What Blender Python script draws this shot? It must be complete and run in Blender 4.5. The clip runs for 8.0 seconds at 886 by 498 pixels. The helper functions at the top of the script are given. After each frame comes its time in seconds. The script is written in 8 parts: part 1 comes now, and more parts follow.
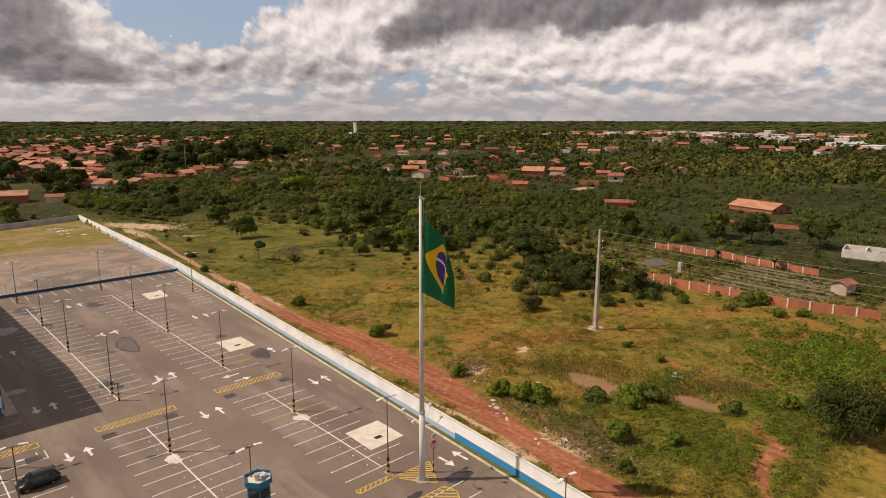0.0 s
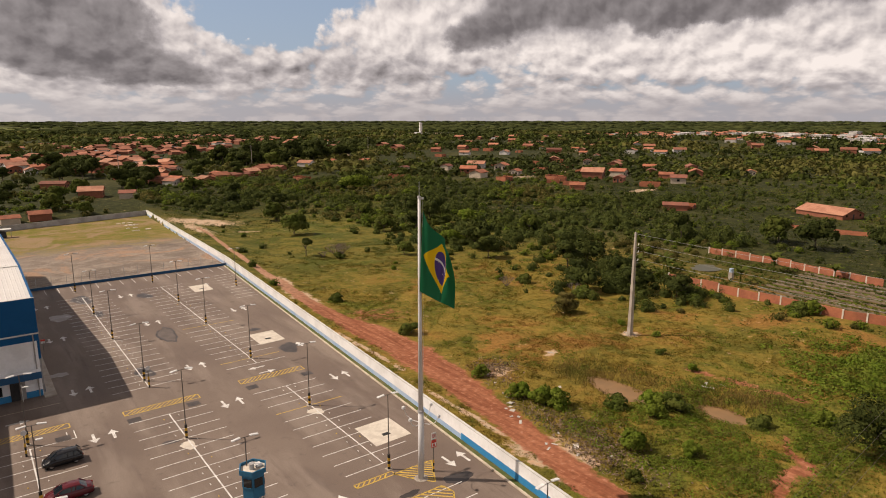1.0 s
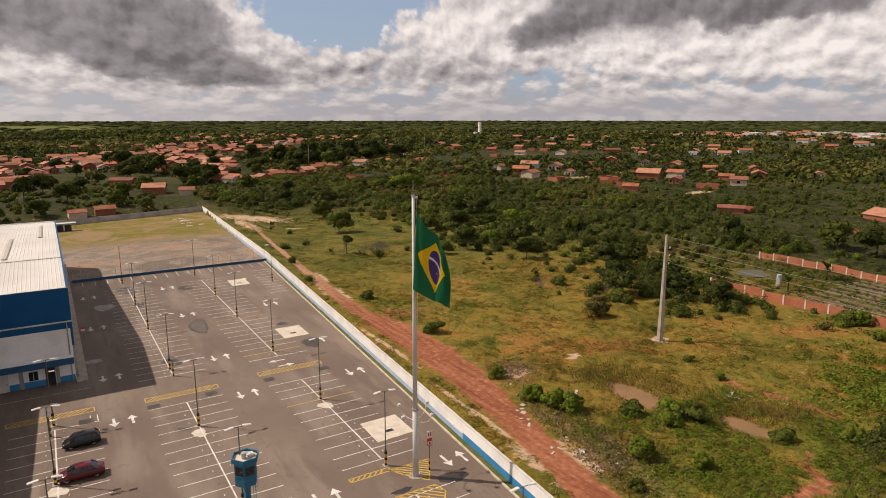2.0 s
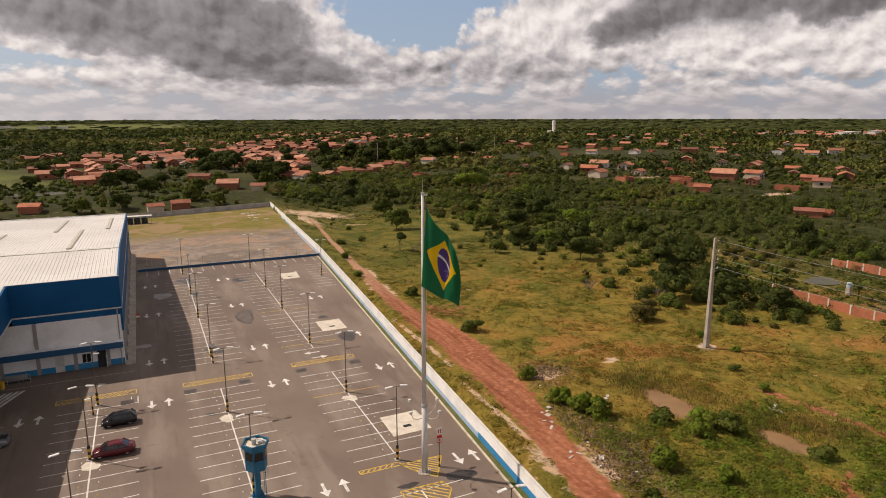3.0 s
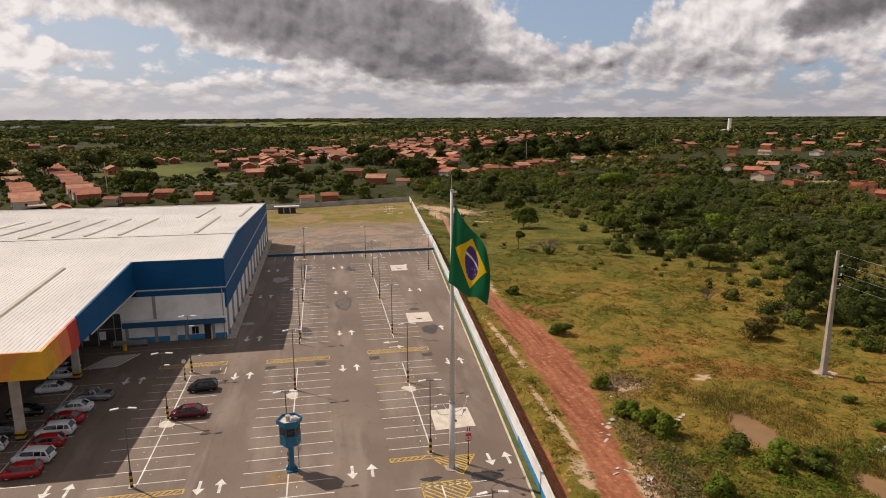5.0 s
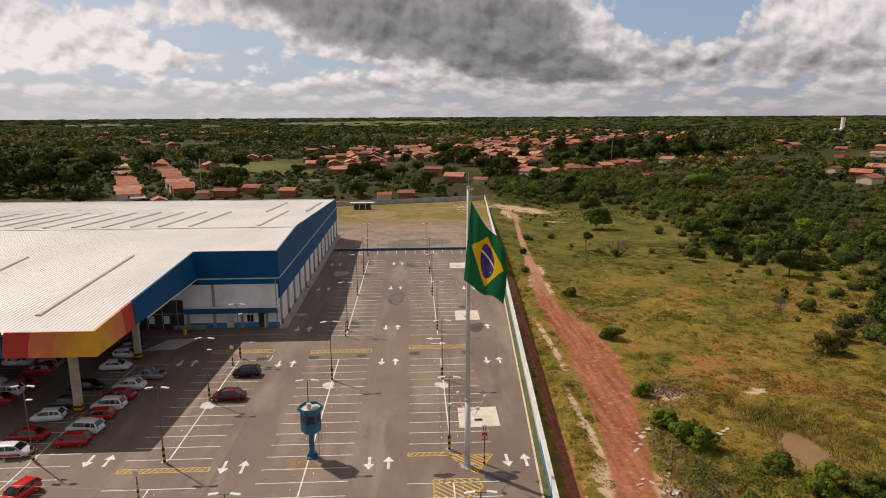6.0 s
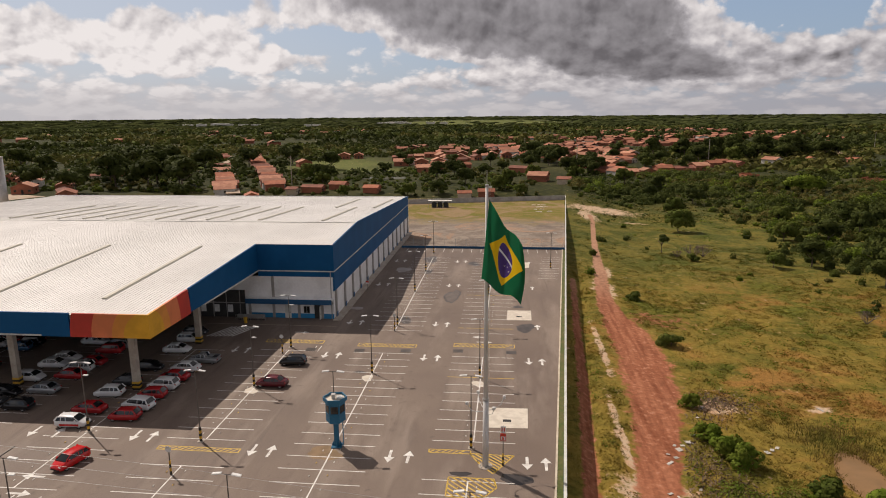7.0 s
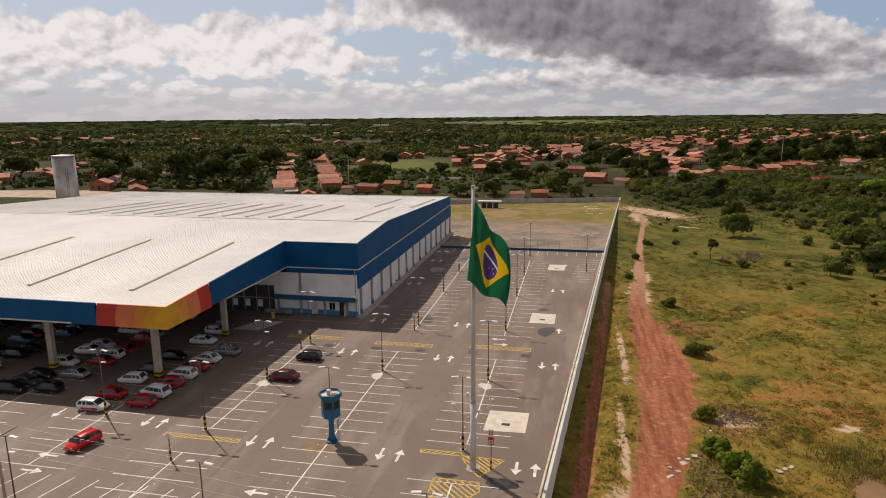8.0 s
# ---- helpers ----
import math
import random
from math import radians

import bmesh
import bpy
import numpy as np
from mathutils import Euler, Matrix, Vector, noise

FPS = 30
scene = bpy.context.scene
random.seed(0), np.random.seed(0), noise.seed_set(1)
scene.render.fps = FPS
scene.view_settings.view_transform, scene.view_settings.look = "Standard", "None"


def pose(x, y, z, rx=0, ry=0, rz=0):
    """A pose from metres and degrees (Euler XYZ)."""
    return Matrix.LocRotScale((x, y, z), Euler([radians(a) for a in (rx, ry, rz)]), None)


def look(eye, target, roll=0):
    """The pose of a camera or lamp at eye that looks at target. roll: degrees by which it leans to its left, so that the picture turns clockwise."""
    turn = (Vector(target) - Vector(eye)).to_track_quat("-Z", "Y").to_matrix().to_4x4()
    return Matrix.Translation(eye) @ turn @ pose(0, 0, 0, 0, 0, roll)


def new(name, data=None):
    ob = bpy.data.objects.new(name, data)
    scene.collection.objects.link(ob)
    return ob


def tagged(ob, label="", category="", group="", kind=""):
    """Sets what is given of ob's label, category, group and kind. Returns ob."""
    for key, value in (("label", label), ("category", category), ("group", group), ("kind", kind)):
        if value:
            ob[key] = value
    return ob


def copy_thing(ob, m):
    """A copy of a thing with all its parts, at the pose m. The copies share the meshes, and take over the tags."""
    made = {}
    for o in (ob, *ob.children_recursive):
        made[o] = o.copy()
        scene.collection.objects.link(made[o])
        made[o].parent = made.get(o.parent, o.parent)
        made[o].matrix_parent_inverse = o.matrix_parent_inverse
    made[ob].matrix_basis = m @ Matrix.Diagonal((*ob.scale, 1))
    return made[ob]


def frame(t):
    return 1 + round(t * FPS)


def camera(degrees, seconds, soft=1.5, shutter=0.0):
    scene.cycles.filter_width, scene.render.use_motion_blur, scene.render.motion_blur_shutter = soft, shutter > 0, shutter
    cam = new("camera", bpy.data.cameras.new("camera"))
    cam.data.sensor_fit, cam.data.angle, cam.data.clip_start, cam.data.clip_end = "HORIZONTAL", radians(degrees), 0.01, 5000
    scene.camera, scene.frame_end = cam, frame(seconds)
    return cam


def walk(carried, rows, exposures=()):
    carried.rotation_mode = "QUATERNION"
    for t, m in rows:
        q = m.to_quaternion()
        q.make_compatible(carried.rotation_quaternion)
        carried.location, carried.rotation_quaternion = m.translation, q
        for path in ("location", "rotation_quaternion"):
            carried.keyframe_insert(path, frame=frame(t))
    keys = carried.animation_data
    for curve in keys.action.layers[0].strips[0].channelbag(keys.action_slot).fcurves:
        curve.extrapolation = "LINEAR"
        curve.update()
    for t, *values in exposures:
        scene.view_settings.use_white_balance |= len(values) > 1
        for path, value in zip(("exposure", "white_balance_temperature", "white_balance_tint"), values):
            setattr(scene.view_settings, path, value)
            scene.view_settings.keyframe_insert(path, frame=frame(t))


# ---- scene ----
cam = camera(68.9, 8.0, 1.0)
PATH = [
    (0, (1.575, 0.063, 37.491), (2.908, 1.5, 37.093), 0.0),
    (0.5, (3.962, -2.091, 37.506), (5.221, -0.589, 37.109), -0.0),
    (1, (6.483, -4.216, 37.528), (7.662, -2.65, 37.13), 0.0),
    (1.5, (9.091, -6.143, 37.519), (10.199, -4.526, 37.121), -0.0),
    (3, (17.273, -11.045, 37.432), (18.101, -9.27, 37.029), -0.1),
    (3.5, (20.105, -12.33, 37.435), (20.822, -10.508, 37.03), -0.1),
    (4, (23.149, -13.445, 37.438), (23.747, -11.581, 37.032), -0.1),
    (4.5, (26.294, -14.355, 37.39), (26.779, -12.457, 36.983), -0.2),
    (6, (36.771, -15.995, 37.06), (36.86, -14.039, 36.651), -0.3),
    (6.5, (40.402, -16.044, 36.94), (40.355, -14.087, 36.531), -0.4),
    (7, (44.217, -15.811, 36.868), (44.018, -13.864, 36.458), -0.5),
    (7.5, (48.108, -15.278, 36.809), (47.798, -13.345, 36.4), -0.6),
    (8, (52.092, -14.511, 36.832), (51.688, -12.595, 36.424), -0.6),
]
walk(cam, [(t, look(eye, target, roll)) for t, eye, target, roll in PATH], [(0.0, -0.03, 6850, 17), (3.5, -0.05, 6640, 16), (8.0, -0.15, 6420, 15)])

# ---- sky, sun, exposure ----
SHADE = Vector((0.68, -0.575, -1.0)).normalized()      # the way the sunlight travels
sun = new("sun", bpy.data.lights.new("sun", "SUN"))
sun.data.energy, sun.data.angle, sun.data.color = 4.55, radians(0.6), (1.0, 0.9, 0.76)
sun.matrix_world = look((0, 0, 100), Vector((0, 0, 100)) + SHADE)


def wire(tree, a, b):
    tree.links.new(a, b)


def calc(tree, op, a, b=None, c=None, clamp=False):
    n = tree.nodes.new("ShaderNodeMath")
    n.operation, n.use_clamp = op, clamp
    for socket, v in zip(n.inputs, (a, b, c)):
        if v is None:
            continue
        if isinstance(v, (int, float)):
            socket.default_value = v
        else:
            tree.links.new(v, socket)
    return n.outputs[0]


def span(tree, v, a, b, lo=0.0, hi=1.0):
    """v from a..b to lo..hi, smoothly."""
    n = tree.nodes.new("ShaderNodeMapRange")
    n.interpolation_type = "SMOOTHSTEP"
    for k, x in (("From Min", a), ("From Max", b), ("To Min", lo), ("To Max", hi)):
        n.inputs[k].default_value = x
    tree.links.new(v, n.inputs["Value"])
    return n.outputs["Result"]


def blend(tree, f, a, b, kind="MIX"):
    n = tree.nodes.new("ShaderNodeMix")
    n.data_type, n.blend_type = "RGBA", kind
    for socket, v in ((n.inputs[0], f), (n.inputs[6], a), (n.inputs[7], b)):
        if isinstance(v, (int, float)):
            socket.default_value = v
        elif isinstance(v, tuple):
            socket.default_value = (*v, 1.0)
        else:
            tree.links.new(v, socket)
    return n.outputs[2]


def grain(tree, vector, scale, detail=4.0, rough=0.55, distort=0.0):
    n = tree.nodes.new("ShaderNodeTexNoise")
    n.inputs["Scale"].default_value, n.inputs["Detail"].default_value = scale, detail
    n.inputs["Roughness"].default_value, n.inputs["Distortion"].default_value = rough, distort
    tree.links.new(vector, n.inputs["Vector"])
    return n.outputs["Fac"]


def build_sky():
    world = bpy.data.worlds.new("sky")
    scene.world = world
    world.use_nodes = True
    tr = world.node_tree
    tr.nodes.clear()
    out, bg = tr.nodes.new("ShaderNodeOutputWorld"), tr.nodes.new("ShaderNodeBackground")
    sky = tr.nodes.new("ShaderNodeTexSky")
    sky.sky_type, sky.sun_disc = "NISHITA", False
    sky.sun_elevation, sky.sun_rotation = math.asin(-SHADE.z), math.atan2(-SHADE.x, -SHADE.y)
    sky.dust_density, sky.air_density = 1.5, 1.0
    co = tr.nodes.new("ShaderNodeTexCoord")
    sep = tr.nodes.new("ShaderNodeSeparateXYZ")
    wire(tr, co.outputs["Generated"], sep.inputs[0])
    x, y, z = sep.outputs

    def times(v, k):
        return calc(tr, "MULTIPLY", v, k)

    def total(first, *rest):
        for r in rest:
            first = calc(tr, "ADD", first, r)
        return first

    az = times(calc(tr, "ARCTAN2", y, x), 180 / math.pi)
    el = times(calc(tr, "ARCSINE", calc(tr, "MAXIMUM", z, 0.0)), 180 / math.pi)

    def chart(a, e):
        """Cloud layers drawn together towards the horizon."""
        c = tr.nodes.new("ShaderNodeCombineXYZ")
        wire(tr, times(a, 0.10), c.inputs[0])
        wire(tr, times(calc(tr, "LOGARITHM", total(times(e, 0.4), 1.0), math.e), 1.05), c.inputs[1])
        return c.outputs[0]

    flat = chart(az, el)
    up = chart(total(az, 0.35), total(el, 0.55))

    # ragged outlines: the bearing and height at which the masses are read wander with the noise
    def wander(scale, detail):
        n = tr.nodes.new("ShaderNodeTexNoise")
        n.inputs["Scale"].default_value, n.inputs["Detail"].default_value, n.inputs["Roughness"].default_value = scale, detail, 0.6
        wire(tr, flat, n.inputs["Vector"])
        s = tr.nodes.new("ShaderNodeSeparateColor")
        wire(tr, n.outputs["Color"], s.inputs[0])
        return (calc(tr, "SUBTRACT", v, 0.5) for v in s.outputs[:2])

    wx, wy = wander(2.2, 6.0)
    waz, wel = total(az, times(wx, 9.0)), total(el, times(wy, 3.4))

    def lobe(a, e, wa, we, k=1.0):
        da, de = times(total(waz, -a), 1 / wa), times(total(wel, -e), 1 / we)
        return times(calc(tr, "EXPONENT", times(total(times(da, da), times(de, de)), -1.0)), k)

    def billow(vector, scale):
        """Rounded heads: distance to scattered centres."""
        cell = tr.nodes.new("ShaderNodeTexVoronoi")
        cell.feature = "SMOOTH_F1"
        cell.inputs["Scale"].default_value, cell.inputs["Smoothness"].default_value = scale, 0.25
        cell.inputs["Detail"].default_value, cell.inputs["Roughness"].default_value = 3.0, 0.5
        warp = tr.nodes.new("ShaderNodeTexNoise")
        warp.inputs["Scale"].default_value, warp.inputs["Detail"].default_value = scale * 0.8, 4.0
        wire(tr, vector, warp.inputs["Vector"])
        shift = tr.nodes.new("ShaderNodeVectorMath")
        shift.operation = "MULTIPLY_ADD"
        shift.inputs[1].default_value = (0.55 / scale,) * 3
        wire(tr, warp.outputs["Color"], shift.inputs[0])
        wire(tr, vector, shift.inputs[2])
        wire(tr, shift.outputs[0], cell.inputs["Vector"])
        return calc(tr, "SUBTRACT", 0.45, cell.outputs["Distance"])

    def centred(vector, scale, detail, rough=0.58):
        return calc(tr, "SUBTRACT", grain(tr, vector, scale, detail, rough), 0.5)

    big, big_up = centred(flat, 1.5, 7, 0.5), centred(up, 1.5, 7, 0.5)
    fine, fine_up = centred(flat, 5.0, 5, 0.5), centred(up, 5.0, 5, 0.5)
    head, head_up = billow(flat, 4.0), billow(up, 4.0)
    lit = total(times(calc(tr, "SUBTRACT", big, big_up), 0.75), times(calc(tr, "SUBTRACT", fine, fine_up), 0.22), times(calc(tr, "SUBTRACT", head, head_up), 0.36))
    rough = total(times(big, 0.9), times(fine, 0.35), times(head, 0.35))

    # heavy grey masses and thinner skirts; unseen overhead deck darkened to dim ambient light
    heavy = total(times(span(tr, el, 14.0, 34.0), 0.85), lobe(97, 9.6, 15, 2.5, 1.15), lobe(89, 6.6, 8.5, 2.1), lobe(81, 4.4, 7.0, 1.6, 1.15), lobe(75, 3.3, 5.0, 0.9, 0.7), lobe(79, 8.2, 5.5, 2.4, 0.9), lobe(150, 14, 40, 6.0, 0.5), lobe(37, 9.4, 16, 2.3, 1.2), lobe(50, 6.8, 5.0, 1.5, 0.9), lobe(33, 7.6, 7.0, 1.2, 0.6), lobe(15, 9.6, 10, 1.8, 0.9))
    skirt = total(lobe(73, 3.6, 8.0, 1.2, 0.9), lobe(57, 4.2, 7.0, 0.9, 0.85), lobe(45, 3.0, 9.0, 0.7, 0.5), lobe(24, 2.6, 9.0, 0.5, 0.5), lobe(88, 2.4, 9.0, 0.6, 0.4))
    gap = total(lobe(67, 8.2, 4.6, 1.9, 1.5), lobe(121, 9.2, 15, 1.5, 1.0), lobe(106, 6.1, 5.0, 1.1, 0.9), lobe(97, 4.4, 7.0, 0.7, 0.6), lobe(114, 3.2, 16, 0.6, 0.35), lobe(70, 13, 14, 3.5, 0.8))
    pale = total(lobe(124, 5.6, 13, 1.8, 1.0), lobe(57, 7.2, 6.0, 1.7, 1.0), lobe(28, 4.9, 18, 1.6, 1.0), lobe(110, 4.2, 8, 1.0, 0.5), lobe(84, 8.6, 2.5, 1.8, 0.7))

    cover = span(tr, total(rough, times(pale, 0.35), times(heavy, 0.5), times(gap, -0.62)), -0.33, -0.13)
    mass = total(heavy, times(rough, 0.85), times(gap, -0.5), times(pale, -0.25))
    thick = span(tr, mass, 0.34, 0.74)
    white = total(times(pale, 0.17), times(skirt, -0.24), times(lit, 1.25), times(rough, -0.12))
    white = total(white, span(tr, az, 55.0, 118.0, 0.0, 0.12), 0.71)
    grey = total(times(lit, 0.6), times(calc(tr, "SUBTRACT", mass, 0.75), -0.13), times(span(tr, az, 60.0, 110.0), 0.09), 0.34)
    light = tr.nodes.new("ShaderNodeMix")
    wire(tr, thick, light.inputs[0])
    wire(tr, white, light.inputs[2])
    wire(tr, grey, light.inputs[3])
    ramp = tr.nodes.new("ShaderNodeValToRGB")
    ramp.color_ramp.elements[0].position, ramp.color_ramp.elements[0].color = 0.0, (0.085, 0.080, 0.083, 1)
    ramp.color_ramp.elements[1].position, ramp.color_ramp.elements[1].color = 1.0, (0.92, 0.88, 0.83, 1)
    for at, c in ((0.25, (0.165, 0.155, 0.158, 1)), (0.60, (0.46, 0.44, 0.44, 1))):
        ramp.color_ramp.elements.new(at).color = c
    wire(tr, light.outputs[0], ramp.inputs[0])
    clear = blend(tr, 1.0, sky.outputs[0], (0.085, 0.085, 0.085), "MULTIPLY")
    clear = blend(tr, 0.55, clear, (0.36, 0.49, 0.66))
    clear = blend(tr, span(tr, az, 80.0, 125.0, 0.0, 0.45), clear, (0.66, 0.68, 0.70))
    seen = blend(tr, cover, clear, ramp.outputs[0])
    # towards the horizon the far layers merge into pale grey
    seen = blend(tr, span(tr, el, 0.2, 3.4, 0.8, 0.0), seen, blend(tr, span(tr, az, 60.0, 115.0), (0.42, 0.405, 0.415), (0.56, 0.545, 0.54)))
    wire(tr, seen, bg.inputs[0])
    bg.inputs[1].default_value = 1.0
    wire(tr, bg.outputs[0], out.inputs[0])


build_sky()


# ---- materials ----
def surface(name, c1, c2=None, scale=0.5, fine=8.0, vary=0.25, rough=0.8, metal=0.0, bump=0.0, own=0.0, isle=0.0, local=False, spec=0.4, lo=0.4, hi=0.62, thin=0.0):
    """A painted, stony or leafy surface: two colours in patches, fine grain, and per-object or per-leaf change."""
    m = bpy.data.materials.new(name)
    m.use_nodes = True
    tr = m.node_tree
    bsdf = tr.nodes["Principled BSDF"]
    if local:
        at = tr.nodes.new("ShaderNodeTexCoord").outputs["Object"]
    else:
        at = tr.nodes.new("ShaderNodeNewGeometry").outputs["Position"]
    f = grain(tr, at, fine, 3, 0.6)
    col = blend(tr, span(tr, grain(tr, at, scale, 5, 0.6), lo, hi), c1, c2 or tuple(0.8 * v for v in c1))
    value = calc(tr, "ADD", calc(tr, "MULTIPLY", calc(tr, "SUBTRACT", f, 0.5), 2 * vary), 1.0)
    if own:
        rnd = tr.nodes.new("ShaderNodeObjectInfo").outputs["Random"]
        value = calc(tr, "MULTIPLY", value, calc(tr, "ADD", calc(tr, "MULTIPLY", rnd, 2 * own), 1.0 - own))
    if isle:
        rnd = tr.nodes.new("ShaderNodeNewGeometry").outputs["Random Per Island"]
        value = calc(tr, "MULTIPLY", value, calc(tr, "ADD", calc(tr, "MULTIPLY", rnd, 2 * isle), 1.0 - isle))
    mul = tr.nodes.new("ShaderNodeVectorMath")
    mul.operation = "SCALE"
    wire(tr, col, mul.inputs[0])
    wire(tr, value, mul.inputs["Scale"])
    wire(tr, mul.outputs[0], bsdf.inputs["Base Color"])
    bsdf.inputs["Roughness"].default_value, bsdf.inputs["Metallic"].default_value = rough, metal
    bsdf.inputs["Specular IOR Level"].default_value = spec
    if bump:
        b = tr.nodes.new("ShaderNodeBump")
        b.inputs["Strength"].default_value, b.inputs["Distance"].default_value = 0.6, bump
        wire(tr, f, b.inputs["Height"])
        wire(tr, b.outputs[0], bsdf.inputs["Normal"])
    if thin:
        let_through(tr, bsdf, mul.outputs[0], thin)
    return m


def let_through(tr, bsdf, colour, share):
    """Light that passes through a leaf."""
    leaf, mix = tr.nodes.new("ShaderNodeBsdfTranslucent"), tr.nodes.new("ShaderNodeMixShader")
    wire(tr, colour, leaf.inputs[0])
    mix.inputs[0].default_value = share
    wire(tr, bsdf.outputs[0], mix.inputs[1])
    wire(tr, leaf.outputs[0], mix.inputs[2])
    wire(tr, mix.outputs[0], tr.nodes["Material Output"].inputs[0])


RUSTY = [(163, 74, 24, 14), (143, 41, 16, 8), (84, 80, 11, 10), (98, 72, 10, 8), (104, 125, 17, 12), (67, 72, 5, 7), (140, 60, 12, 8)]
LUSH = [(124, 31, 18, 12), (77, 33, 14, 11), (92, 33, 14, 8), (97, 157, 16, 14), (118, 160, 14, 14), (62, 51, 4, 8), (110, 240, 30, 40)]


def field_colour(tr, at):
    """Olive, straw and rust patches of the rough field, by place."""
    place = tr.nodes.new("ShaderNodeSeparateXYZ")
    wire(tr, at, place.inputs[0])

    def spots(rows):
        best = None
        for cx, cy, rx, ry in rows:
            dx = calc(tr, "DIVIDE", calc(tr, "SUBTRACT", place.outputs[0], cx), rx)
            dy = calc(tr, "DIVIDE", calc(tr, "SUBTRACT", place.outputs[1], cy), ry)
            g = calc(tr, "EXPONENT", calc(tr, "MULTIPLY", calc(tr, "ADD", calc(tr, "MULTIPLY", dx, dx), calc(tr, "MULTIPLY", dy, dy)), -1.0))
            best = g if best is None else calc(tr, "MAXIMUM", best, g)
        return best

    huge, mid, small = grain(tr, at, 0.030, 5, 0.62, 1.0), grain(tr, at, 0.10, 6, 0.6, 0.9), grain(tr, at, 0.55, 6, 0.65, 0.4)
    mixed = calc(tr, "ADD", calc(tr, "MULTIPLY", mid, 0.72), calc(tr, "MULTIPLY", small, 0.28))
    col = blend(tr, span(tr, mixed, 0.38, 0.58), (0.114, 0.101, 0.017), (0.212, 0.150, 0.029))
    rust = calc(tr, "ADD", calc(tr, "ADD", mixed, calc(tr, "MULTIPLY", calc(tr, "SUBTRACT", huge, 0.5), 0.6)), calc(tr, "MULTIPLY", spots(RUSTY), 0.17))
    col = blend(tr, span(tr, rust, 0.55, 0.74, 0.0, 0.85), col, (0.265, 0.132, 0.036))
    lush = calc(tr, "ADD", calc(tr, "MULTIPLY", spots(LUSH), 0.16), calc(tr, "SUBTRACT", 1.0, calc(tr, "ADD", calc(tr, "MULTIPLY", mid, 0.5), calc(tr, "MULTIPLY", huge, 0.5))))
    col = blend(tr, span(tr, lush, 0.56, 0.68, 0.0, 0.75), col, blend(tr, span(tr, small, 0.4, 0.6), (0.088, 0.100, 0.015), (0.155, 0.152, 0.022)))
    col = blend(tr, span(tr, small, 0.60, 0.72, 0.0, 0.55), col, (0.28, 0.195, 0.055))
    # farther north greener grass, its colour also darkened to stand for cloud shade
    green = blend(tr, span(tr, mixed, 0.42, 0.58), (0.062, 0.074, 0.014), (0.135, 0.118, 0.024))
    col = blend(tr, span(tr, calc(tr, "ADD", place.outputs[1], calc(tr, "MULTIPLY", mid, 60.0)), 150.0, 200.0, 0.0, 0.8), col, green)
    return blend(tr, span(tr, small, 0.40, 0.29, 0.0, 0.7), col, (0.048, 0.052, 0.012))


def make_grass():
    m = bpy.data.materials.new("field_grass")
    m.use_nodes = True
    tr = m.node_tree
    bsdf = tr.nodes["Principled BSDF"]
    geo = tr.nodes.new("ShaderNodeNewGeometry")
    col = field_colour(tr, geo.outputs["Position"])
    mul = tr.nodes.new("ShaderNodeVectorMath")
    mul.operation = "SCALE"
    wire(tr, col, mul.inputs[0])
    wire(tr, calc(tr, "ADD", calc(tr, "MULTIPLY", geo.outputs["Random Per Island"], 0.7), 0.66), mul.inputs["Scale"])
    wire(tr, mul.outputs[0], bsdf.inputs["Base Color"])
    bsdf.inputs["Roughness"].default_value, bsdf.inputs["Specular IOR Level"].default_value = 0.9, 0.05
    let_through(tr, bsdf, mul.outputs[0], 0.22)
    return m


